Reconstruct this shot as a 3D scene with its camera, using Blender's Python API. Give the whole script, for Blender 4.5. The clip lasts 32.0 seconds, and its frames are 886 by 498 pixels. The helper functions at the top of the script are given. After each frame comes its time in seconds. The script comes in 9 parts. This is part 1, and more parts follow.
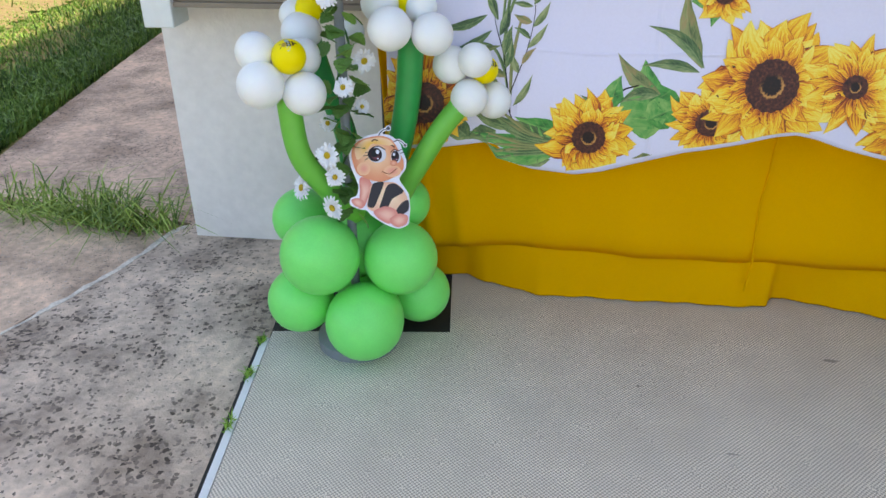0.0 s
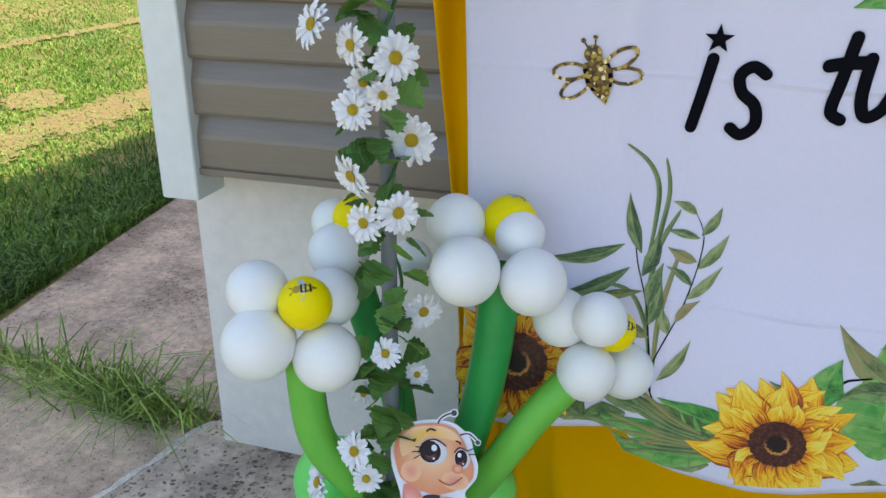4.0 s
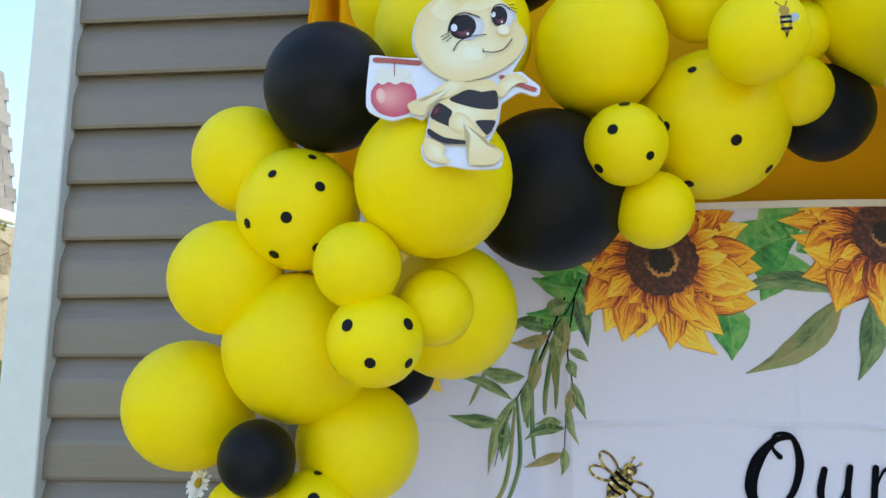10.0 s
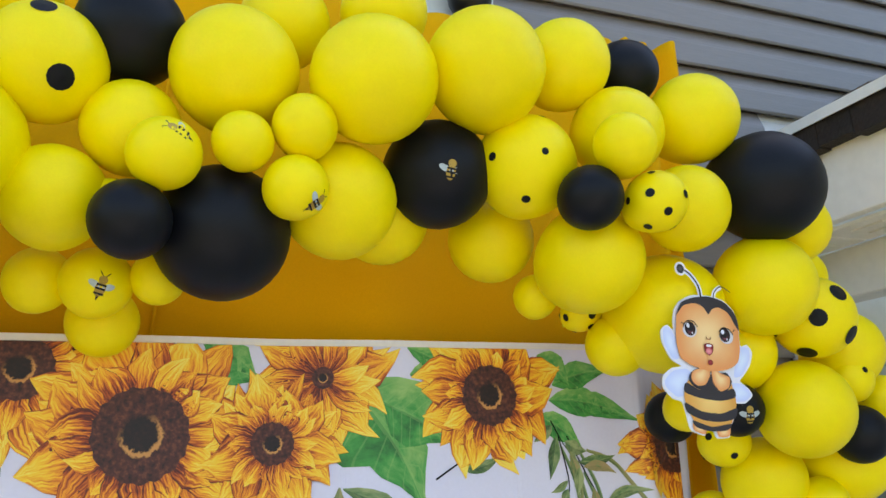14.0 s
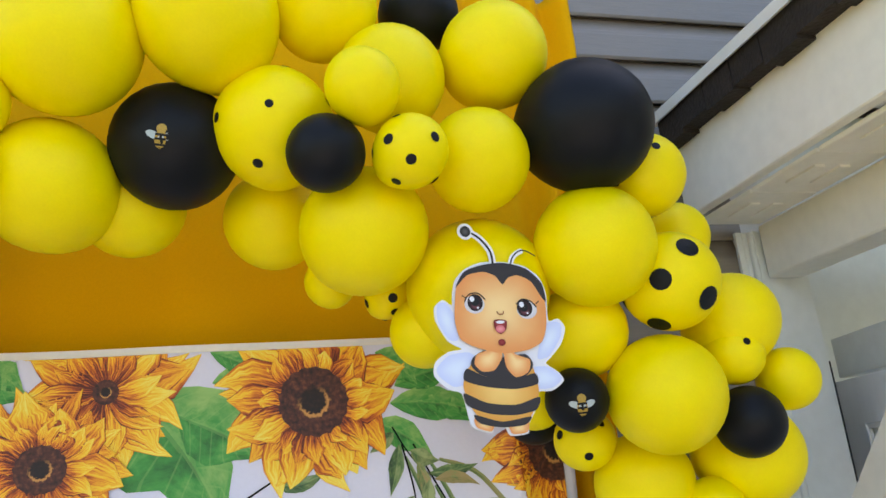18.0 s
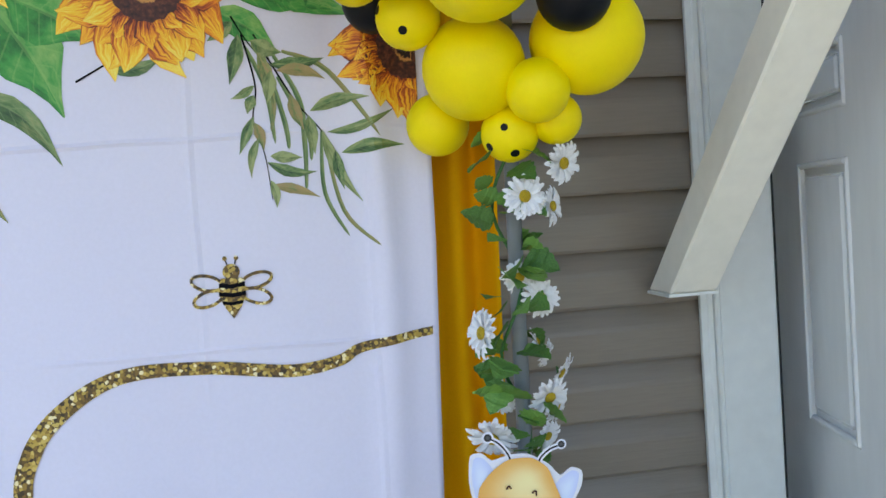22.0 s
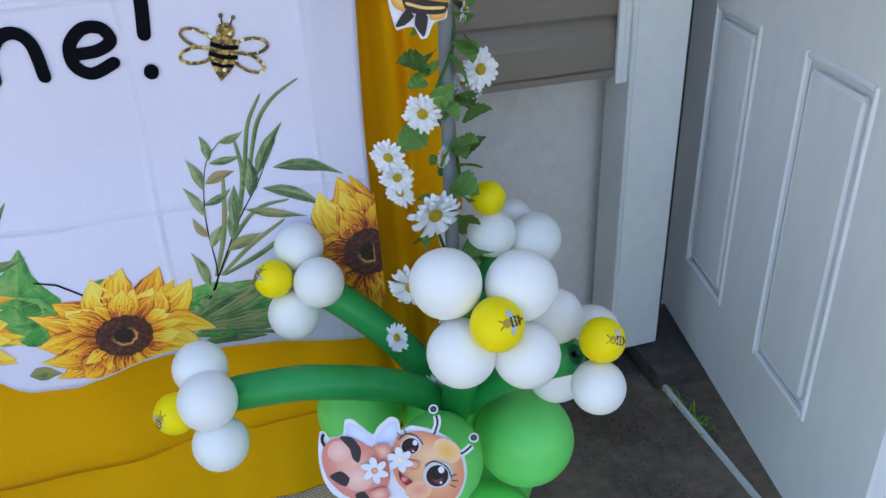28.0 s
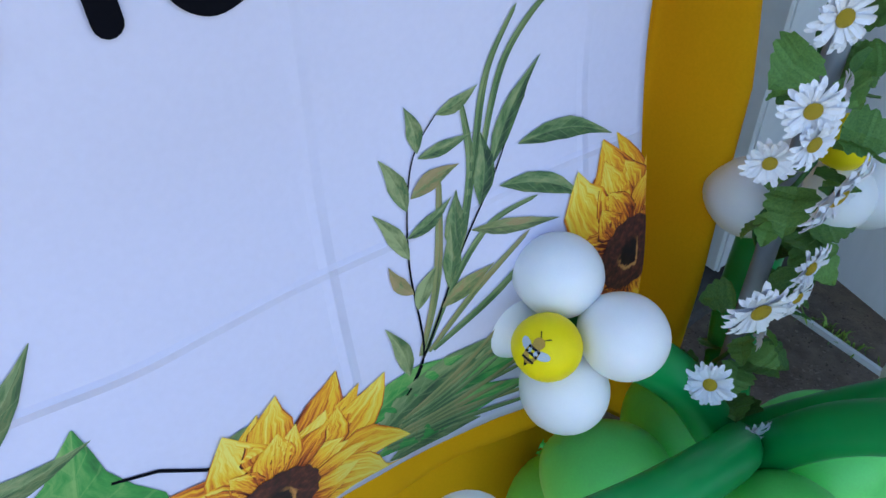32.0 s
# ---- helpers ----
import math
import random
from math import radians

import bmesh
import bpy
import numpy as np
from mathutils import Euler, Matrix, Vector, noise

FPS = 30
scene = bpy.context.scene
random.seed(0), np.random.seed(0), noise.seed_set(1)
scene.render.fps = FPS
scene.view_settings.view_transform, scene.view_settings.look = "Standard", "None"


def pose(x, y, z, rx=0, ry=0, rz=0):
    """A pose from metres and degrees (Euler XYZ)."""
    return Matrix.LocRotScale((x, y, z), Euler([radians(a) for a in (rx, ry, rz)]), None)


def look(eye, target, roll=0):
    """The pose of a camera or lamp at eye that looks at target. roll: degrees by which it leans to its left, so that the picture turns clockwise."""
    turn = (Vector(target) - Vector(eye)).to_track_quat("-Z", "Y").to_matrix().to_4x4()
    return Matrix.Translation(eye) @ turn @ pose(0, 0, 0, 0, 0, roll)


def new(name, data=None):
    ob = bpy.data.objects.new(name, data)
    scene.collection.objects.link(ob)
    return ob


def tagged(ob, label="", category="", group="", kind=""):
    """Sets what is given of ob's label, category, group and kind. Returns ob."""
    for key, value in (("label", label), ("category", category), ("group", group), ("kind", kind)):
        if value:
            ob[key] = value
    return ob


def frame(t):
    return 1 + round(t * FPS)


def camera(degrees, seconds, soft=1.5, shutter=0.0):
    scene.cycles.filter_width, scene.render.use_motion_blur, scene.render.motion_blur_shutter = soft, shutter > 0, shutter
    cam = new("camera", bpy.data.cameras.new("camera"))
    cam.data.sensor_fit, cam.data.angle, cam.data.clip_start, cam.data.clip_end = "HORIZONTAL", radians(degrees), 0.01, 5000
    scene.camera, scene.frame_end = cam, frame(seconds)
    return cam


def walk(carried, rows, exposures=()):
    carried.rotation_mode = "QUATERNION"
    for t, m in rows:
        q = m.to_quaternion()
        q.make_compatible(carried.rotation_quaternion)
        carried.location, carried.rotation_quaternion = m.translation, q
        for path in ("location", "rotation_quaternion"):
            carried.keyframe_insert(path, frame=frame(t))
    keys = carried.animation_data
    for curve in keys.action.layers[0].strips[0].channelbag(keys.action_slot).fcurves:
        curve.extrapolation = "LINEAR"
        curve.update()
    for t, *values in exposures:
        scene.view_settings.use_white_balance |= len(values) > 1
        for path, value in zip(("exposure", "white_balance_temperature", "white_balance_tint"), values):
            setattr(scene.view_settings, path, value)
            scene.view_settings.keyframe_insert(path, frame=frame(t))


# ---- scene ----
cam = camera(58.5, 32.0)
PATH = [
    (0, (0.169, -2.066, 1.368), (-0.07, -0.321, 0.421), -0.5),
    (0.5, (0.163, -1.821, 1.332), (-0.137, -0.145, 0.283), -0.3),
    (1, (0.073, -1.532, 1.309), (-0.214, 0.102, 0.192), -0.7),
    (1.5, (0.019, -1.366, 1.286), (-0.272, 0.234, 0.122), -1.0),
    (2, (0.036, -1.309, 1.298), (-0.332, 0.302, 0.172), -0.5),
    (2.5, (0.059, -1.286, 1.337), (-0.387, 0.355, 0.285), -0.2),
    (3, (0.071, -1.262, 1.369), (-0.427, 0.423, 0.413), 0.2),
    (3.5, (0.075, -1.241, 1.394), (-0.461, 0.482, 0.531), 0.2),
    (5.5, (0.059, -1.236, 1.528), (-0.458, 0.635, 1.046), 0.2),
    (6, (0.084, -1.236, 1.575), (-0.478, 0.634, 1.144), 0.2),
    (6.5, (0.03, -1.236, 1.629), (-0.444, 0.671, 1.258), 0.4),
    (7, (0.014, -1.242, 1.69), (-0.443, 0.685, 1.411), 1.0),
    (7.5, (0.01, -1.251, 1.727), (-0.461, 0.684, 1.543), 1.3),
    (8, (0.01, -1.254, 1.77), (-0.455, 0.689, 1.662), 1.9),
    (8.5, (-0.001, -1.243, 1.816), (-0.438, 0.708, 1.795), 1.4),
    (9, (-0.008, -1.263, 1.876), (-0.373, 0.7, 1.992), 1.1),
    (9.5, (0.001, -1.296, 1.932), (-0.279, 0.67, 2.167), 0.6),
    (10, (0.004, -1.325, 1.968), (-0.178, 0.639, 2.3), 0.1),
    (10.3, (0.021, -1.347, 1.953), (-0.099, 0.605, 2.373), -0.8),
    (10.5, (-0.006, -1.35, 1.976), (-0.048, 0.583, 2.488), 0.1),
    (11, (-0.003, -1.402, 2.034), (0.118, 0.52, 2.572), -0.1),
    (11.5, (0.086, -1.449, 2.042), (0.305, 0.453, 2.623), -1.6),
    (12, (0.251, -1.495, 2.035), (0.546, 0.397, 2.609), -1.7),
    (12.5, (0.436, -1.528, 2.035), (0.81, 0.362, 2.574), -1.2),
    (13, (0.574, -1.538, 2.026), (1.063, 0.334, 2.534), -1.4),
    (13.5, (0.674, -1.492, 2.024), (1.31, 0.338, 2.52), -2.2),
    (14, (0.748, -1.419, 2.038), (1.488, 0.366, 2.551), -2.7),
    (14.5, (0.811, -1.372, 2.045), (1.548, 0.406, 2.587), -3.7),
    (16.5, (1.088, -1.561, 2.008), (1.338, 0.327, 2.62), -3.5),
    (17, (1.149, -1.506, 2.0), (1.54, 0.363, 2.597), -3.6),
    (17.5, (1.219, -1.438, 2.0), (1.708, 0.405, 2.605), -4.2),
    (18, (1.291, -1.368, 1.995), (1.804, 0.477, 2.57), -5.5),
    (18.5, (1.391, -1.34, 1.969), (1.866, 0.535, 2.477), -6.2),
    (19, (1.525, -1.349, 1.948), (1.885, 0.576, 2.355), -5.3),
    (19.5, (1.602, -1.357, 1.916), (1.869, 0.607, 2.189), -5.1),
    (20, (1.631, -1.372, 1.888), (1.858, 0.606, 2.081), -4.6),
    (20.5, (1.646, -1.374, 1.854), (1.883, 0.609, 1.962), -4.3),
    (21, (1.652, -1.367, 1.822), (1.928, 0.614, 1.858), -4.0),
    (21.5, (1.656, -1.365, 1.801), (1.96, 0.611, 1.76), -3.5),
    (22, (1.654, -1.372, 1.746), (1.982, 0.599, 1.663), -3.9),
    (22.5, (1.651, -1.376, 1.731), (1.989, 0.589, 1.567), -3.6),
    (23, (1.653, -1.382, 1.69), (2.007, 0.576, 1.485), -3.7),
    (23.5, (1.654, -1.374, 1.67), (2.033, 0.569, 1.383), -3.8),
    (24, (1.655, -1.361, 1.638), (2.056, 0.562, 1.266), -3.9),
    (24.5, (1.653, -1.362, 1.606), (2.07, 0.542, 1.16), -3.7),
    (25, (1.647, -1.371, 1.581), (2.064, 0.511, 1.047), -3.3),
    (25.5, (1.618, -1.381, 1.55), (2.06, 0.463, 0.915), -2.4),
    (26, (1.608, -1.381, 1.526), (2.064, 0.43, 0.809), -2.2),
    (26.5, (1.608, -1.373, 1.492), (2.071, 0.405, 0.701), -2.4),
    (28.5, (1.601, -1.365, 1.401), (2.093, 0.279, 0.374), -3.2),
    (29, (1.53, -1.319, 1.366), (2.114, 0.252, 0.275), -3.4),
    (29.5, (1.398, -1.217, 1.376), (2.073, 0.313, 0.279), -4.4),
    (30, (1.276, -1.119, 1.392), (1.961, 0.414, 0.304), -4.3),
    (30.5, (1.225, -0.977, 1.383), (1.906, 0.543, 0.276), -4.2),
    (31, (1.226, -0.786, 1.372), (1.95, 0.657, 0.191), -4.1),
    (31.5, (1.227, -0.657, 1.345), (2.017, 0.7, 0.107), -2.2),
    (32, (1.246, -0.483, 1.298), (2.137, 0.756, 0.007), -0.1),
]
walk(cam, [(t, look(eye, target, roll)) for t, eye, target, roll in PATH], [(0, 1.52, 7400, 13), (2, 1.47, 7800, 13), (3.5, 1.42, 7400, 11), (6, 1.04, 6500, 6), (8, 1.13, 6750, 3), (9, 1.24, 6650, 3), (11, 1.44, 6350, 6), (13, 1.52, 6600, 9), (14.5, 1.60, 6700, 10), (17, 1.62, 6800, 11), (20, 1.64, 7150, 13), (23, 1.54, 6350, 8), (24, 1.54, 6300, 8), (25, 1.5, 6100, 9), (26, 1.48, 6200, 10), (28.5, 1.6, 6600, 14), (30.5, 1.54, 6400, 14), (32, 1.52, 6000, 12)])

# ---- light ----
world = bpy.data.worlds.new("world")
scene.world = world
world.use_nodes = True
wn = world.node_tree
sky = wn.nodes.new("ShaderNodeTexSky")
sky.sky_type = "NISHITA"
sky.sun_disc = False
SUN_EL, SUN_AZ = radians(64), radians(48)
sky.sun_elevation = SUN_EL
sky.sun_rotation = SUN_AZ
sky.air_density, sky.dust_density = 1.0, 1.2
wn.links.new(sky.outputs[0], wn.nodes["Background"].inputs[0])
wn.nodes["Background"].inputs[1].default_value = 0.15
sun = new("sun", bpy.data.lights.new("sun", "SUN"))
sun.data.energy, sun.data.angle, sun.data.color = 2.3, radians(0.55), (1.0, 0.95, 0.86)
sun.matrix_world = look((math.sin(SUN_AZ) * math.cos(SUN_EL) * 30, math.cos(SUN_AZ) * math.cos(SUN_EL) * 30, math.sin(SUN_EL) * 30), (0, 0, 0))


# ---- materials ----
def mat(name, col, rough=0.6, vary=0.12, scale=6.0, fine=60.0, bump=0.0, bump_scale=None, metal=0.0, col2=None, spec=0.5,
        island=0.0, stretch=(1, 1, 1), objvary=0.0, sheen=0.0, sub=0.0, coat=0.0):
    """Principled surface with colour variation at two scales and a fine relief."""
    m = bpy.data.materials.new(name)
    m.use_nodes = True
    nt = m.node_tree
    N, L = nt.nodes, nt.links
    b = N["Principled BSDF"]
    b.inputs["Roughness"].default_value = rough
    b.inputs["Metallic"].default_value = metal
    b.inputs["Specular IOR Level"].default_value = spec
    b.inputs["Sheen Weight"].default_value = sheen
    b.inputs["Coat Weight"].default_value = coat
    if sub:
        b.inputs["Subsurface Weight"].default_value = sub
        b.inputs["Subsurface Radius"].default_value = (0.03, 0.02, 0.01)
    tc = N.new("ShaderNodeTexCoord")
    mp = N.new("ShaderNodeMapping")
    mp.inputs["Scale"].default_value = stretch
    L.new(tc.outputs["Object"], mp.inputs[0])
    n1 = N.new("ShaderNodeTexNoise")
    n1.inputs["Scale"].default_value, n1.inputs["Detail"].default_value = scale, 5
    n2 = N.new("ShaderNodeTexNoise")
    n2.inputs["Scale"].default_value, n2.inputs["Detail"].default_value = fine, 3
    L.new(mp.outputs[0], n1.inputs[0])
    L.new(mp.outputs[0], n2.inputs[0])
    add = N.new("ShaderNodeMath")
    add.operation = "ADD"
    L.new(n1.outputs[0], add.inputs[0])
    L.new(n2.outputs[0], add.inputs[1])
    last = add.outputs[0]
    if island or objvary:
        if island:
            src = N.new("ShaderNodeNewGeometry").outputs["Random Per Island"]
        else:
            src = N.new("ShaderNodeObjectInfo").outputs["Random"]
        mul = N.new("ShaderNodeMath")
        mul.operation = "MULTIPLY_ADD"
        L.new(src, mul.inputs[0])
        mul.inputs[1].default_value = (island or objvary) * 2
        L.new(last, mul.inputs[2])
        sb = N.new("ShaderNodeMath")
        sb.operation = "SUBTRACT"
        L.new(mul.outputs[0], sb.inputs[0])
        sb.inputs[1].default_value = island or objvary
        last = sb.outputs[0]
    rmp = N.new("ShaderNodeMapRange")
    rmp.inputs["From Min"].default_value, rmp.inputs["From Max"].default_value = 0.65, 1.35
    L.new(last, rmp.inputs["Value"])
    mix = N.new("ShaderNodeMix")
    mix.data_type = "RGBA"
    L.new(rmp.outputs[0], mix.inputs["Factor"])
    a = tuple(c * (1 - vary) for c in col)
    z = col2 if col2 else tuple(min(1, c * (1 + vary)) for c in col)
    mix.inputs["A"].default_value = (*a, 1)
    mix.inputs["B"].default_value = (*z, 1)
    L.new(mix.outputs["Result"], b.inputs["Base Color"])
    if bump:
        n3 = N.new("ShaderNodeTexNoise")
        n3.inputs["Scale"].default_value, n3.inputs["Detail"].default_value = bump_scale or fine * 2, 4
        L.new(mp.outputs[0], n3.inputs[0])
        bp = N.new("ShaderNodeBump")
        bp.inputs["Strength"].default_value, bp.inputs["Distance"].default_value = bump, 0.004
        L.new(n3.outputs[0], bp.inputs["Height"])
        L.new(bp.outputs[0], b.inputs["Normal"])
    return m


def ramp(N, L, src, stops):
    r = N.new("ShaderNodeValToRGB")
    e = r.color_ramp.elements
    e[0].position, e[0].color = stops[0][0], (*stops[0][1], 1)
    e[1].position, e[1].color = stops[-1][0], (*stops[-1][1], 1)
    for p, c in stops[1:-1]:
        e.new(p).color = (*c, 1)
    L.new(src, r.inputs[0])
    return r.outputs[0]


def speckled(name, base, dark, light, scale=120, amount=0.35, rough=0.9, bump=0.9):
    """Worn concrete with exposed stones: voronoi cells of several tones in a sandy bed."""
    m = mat(name, base, rough, 0.38, 2.6, 34, bump, 150)
    nt = m.node_tree
    N, L = nt.nodes, nt.links
    b = N["Principled BSDF"]
    bed = b.inputs["Base Color"].links[0].from_socket
    tc = N.new("ShaderNodeTexCoord")
    v = N.new("ShaderNodeTexVoronoi")
    v.inputs["Scale"].default_value = scale
    warp = N.new("ShaderNodeTexNoise")
    warp.inputs["Scale"].default_value, warp.inputs["Detail"].default_value = scale * 0.9, 2
    L.new(tc.outputs["Object"], warp.inputs[0])
    bend = N.new("ShaderNodeVectorMath")
    bend.operation = "MULTIPLY_ADD"
    L.new(warp.outputs["Color"], bend.inputs[0])
    bend.inputs[1].default_value = (1.7 / scale,) * 3
    L.new(tc.outputs["Object"], bend.inputs[2])
    L.new(bend.outputs[0], v.inputs["Vector"])
    drift = N.new("ShaderNodeTexNoise")
    drift.inputs["Scale"].default_value, drift.inputs["Detail"].default_value = 3.5, 4
    L.new(tc.outputs["Object"], drift.inputs[0])
    size = N.new("ShaderNodeMath")
    size.operation = "MULTIPLY_ADD"
    L.new(drift.outputs[0], size.inputs[0])
    size.inputs[1].default_value, size.inputs[2].default_value = 1.3, -0.22
    less = N.new("ShaderNodeMath")
    less.operation = "LESS_THAN"
    L.new(v.outputs["Distance"], less.inputs[0])
    L.new(size.outputs[0], less.inputs[1])
    sep = N.new("ShaderNodeSeparateColor")
    L.new(v.outputs["Color"], sep.inputs[0])
    pick = N.new("ShaderNodeMath")
    pick.operation = "LESS_THAN"
    L.new(sep.outputs[0], pick.inputs[0])
    pick.inputs[1].default_value = amount
    both = N.new("ShaderNodeMath")
    both.operation = "MULTIPLY"
    L.new(less.outputs[0], both.inputs[0])
    L.new(pick.outputs[0], both.inputs[1])
    tone = N.new("ShaderNodeMix")
    tone.data_type = "RGBA"
    L.new(sep.outputs[1], tone.inputs["Factor"])
    tone.inputs["A"].default_value, tone.inputs["B"].default_value = (*dark, 1), (*light, 1)
    mx = N.new("ShaderNodeMix")
    mx.data_type = "RGBA"
    L.new(both.outputs[0], mx.inputs["Factor"])
    L.new(bed, mx.inputs["A"])
    L.new(tone.outputs["Result"], mx.inputs["B"])
    stain = N.new("ShaderNodeMix")
    stain.data_type, stain.blend_type = "RGBA", "MULTIPLY"
    stain.inputs["Factor"].default_value = 1.0
    L.new(mx.outputs["Result"], stain.inputs["A"])
    L.new(ramp(N, L, drift.outputs[0], ((0.34, (1.22, 1.2, 1.16)), (0.50, (0.98, 0.97, 0.95)), (0.66, (0.62, 0.59, 0.56)))), stain.inputs["B"])
    L.new(stain.outputs["Result"], b.inputs["Base Color"])
    return m


def woven(name, a, c):
    """Basket-woven mat: light and dark strands crossing every few millimetres."""
    m = mat(name, a, 0.85, 0.12, 2.0, 8, 0)
    nt = m.node_tree
    N, L = nt.nodes, nt.links
    b = N["Principled BSDF"]
    bed = b.inputs["Base Color"].links[0].from_socket
    tc = N.new("ShaderNodeTexCoord")
    ch = N.new("ShaderNodeTexChecker")
    ch.inputs["Scale"].default_value = 190
    nz = N.new("ShaderNodeTexNoise")
    nz.inputs["Scale"].default_value = 30
    dis = N.new("ShaderNodeMix")
    dis.data_type = "RGBA"
    dis.inputs["Factor"].default_value = 0.004
    L.new(tc.outputs["Object"], nz.inputs[0])
    L.new(tc.outputs["Object"], dis.inputs["A"])
    L.new(nz.outputs["Color"], dis.inputs["B"])
    L.new(dis.outputs["Result"], ch.inputs[0])
    mx = N.new("ShaderNodeMix")
    mx.data_type = "RGBA"
    L.new(ch.outputs["Fac"], mx.inputs["Factor"])
    L.new(bed, mx.inputs["A"])
    mx.inputs["B"].default_value = (*c, 1)
    L.new(mx.outputs["Result"], b.inputs["Base Color"])
    bp = N.new("ShaderNodeBump")
    bp.inputs["Strength"].default_value, bp.inputs["Distance"].default_value = 0.5, 0.002
    L.new(ch.outputs["Fac"], bp.inputs["Height"])
    L.new(bp.outputs[0], b.inputs["Normal"])
    return m


def sequin(name):
    """Printed gold glitter: small cells from pale gold to dark brown."""
    m = bpy.data.materials.new(name)
    m.use_nodes = True
    N, L = m.node_tree.nodes, m.node_tree.links
    b = N["Principled BSDF"]
    b.inputs["Roughness"].default_value = 0.45
    tc = N.new("ShaderNodeTexCoord")
    v = N.new("ShaderNodeTexVoronoi")
    v.inputs["Scale"].default_value = 165
    L.new(tc.outputs["Object"], v.inputs["Vector"])
    sep = N.new("ShaderNodeSeparateColor")
    L.new(v.outputs["Color"], sep.inputs[0])
    r = N.new("ShaderNodeValToRGB")
    r.color_ramp.interpolation = "CONSTANT"
    cols = ((0, (0.04, 0.022, 0.006)), (0.16, (0.13, 0.07, 0.012)), (0.30, (0.46, 0.30, 0.05)), (0.42, (0.22, 0.12, 0.02)), (0.55, (0.62, 0.45, 0.11)), (0.68, (0.30, 0.18, 0.03)), (0.80, (0.50, 0.34, 0.06)), (0.91, (0.9, 0.78, 0.45)))
    r.color_ramp.elements[0].position, r.color_ramp.elements[0].color = 0, (*cols[0][1], 1)
    r.color_ramp.elements[1].position, r.color_ramp.elements[1].color = cols[1][0], (*cols[1][1], 1)
    for p, c in cols[2:]:
        r.color_ramp.elements.new(p).color = (*c, 1)
    L.new(sep.outputs[0], r.inputs[0])
    far = N.new("ShaderNodeMath")
    far.operation = "GREATER_THAN"
    far.inputs[1].default_value = 0.66
    L.new(v.outputs["Distance"], far.inputs[0])
    mx = N.new("ShaderNodeMix")
    mx.data_type = "RGBA"
    L.new(far.outputs[0], mx.inputs["Factor"])
    L.new(r.outputs[0], mx.inputs["A"])
    mx.inputs["B"].default_value = (0.09, 0.05, 0.012, 1)
    L.new(mx.outputs["Result"], b.inputs["Base Color"])
    return m


def uv_print(name, scale):
    """Node set shared by the printed watercolour shapes: u along, v across, a value for each piece, streaky noise."""
    m = bpy.data.materials.new(name)
    m.use_nodes = True
    N, L = m.node_tree.nodes, m.node_tree.links
    N["Principled BSDF"].inputs["Roughness"].default_value = 0.55
    tc = N.new("ShaderNodeTexCoord")
    sp = N.new("ShaderNodeSeparateXYZ")
    L.new(tc.outputs["UV"], sp.inputs[0])
    isl = N.new("ShaderNodeNewGeometry").outputs["Random Per Island"]

    def calc(op, a, b=0.0, c=0.0):
        n = N.new("ShaderNodeMath")
        n.operation = op
        for i, v in enumerate((a, b, c)):
            if isinstance(v, (int, float)):
                n.inputs[i].default_value = v
            else:
                L.new(v, n.inputs[i])
        return n.outputs[0]

    u, v = sp.outputs[0], sp.outputs[1]
    cmb = N.new("ShaderNodeCombineXYZ")
    L.new(calc("MULTIPLY", u, scale[0]), cmb.inputs[0])
    L.new(calc("MULTIPLY", v, scale[1]), cmb.inputs[1])
    L.new(calc("MULTIPLY", isl, 90.0), cmb.inputs[2])
    nz = N.new("ShaderNodeTexNoise")
    nz.inputs["Scale"].default_value, nz.inputs["Detail"].default_value, nz.inputs["Roughness"].default_value = 1.0, 5, 0.65
    L.new(cmb.outputs[0], nz.inputs[0])
    return m, N, L, calc, u, v, isl, nz.outputs[0]


def printed_petal(name, shift):
    """Petal print: maroon at the base through orange to yellow, in streaks along its length."""
    m, N, L, calc, u, v, isl, nz = uv_print(name, (2.0, 13.0))
    f = calc("MULTIPLY_ADD", calc("SUBTRACT", nz, 0.5), 1.65, calc("MULTIPLY", u, 0.58))
    f = calc("MULTIPLY_ADD", calc("SUBTRACT", isl, 0.5), 0.30, f)
    edge = calc("POWER", calc("ABSOLUTE", calc("MULTIPLY_ADD", v, 2.0, -1.0)), 9.0)
    f = calc("ADD", calc("MULTIPLY_ADD", edge, -0.42, f), 0.10 + shift)
    c = ramp(N, L, f, ((0.0, (0.10, 0.012, 0.004)), (0.14, (0.42, 0.065, 0.006)), (0.29, (0.76, 0.20, 0.008)), (0.44, (0.92, 0.40, 0.010)), (0.60, (0.96, 0.60, 0.022)), (0.85, (0.97, 0.78, 0.14))))
    L.new(c, N["Principled BSDF"].inputs["Base Color"])
    return m


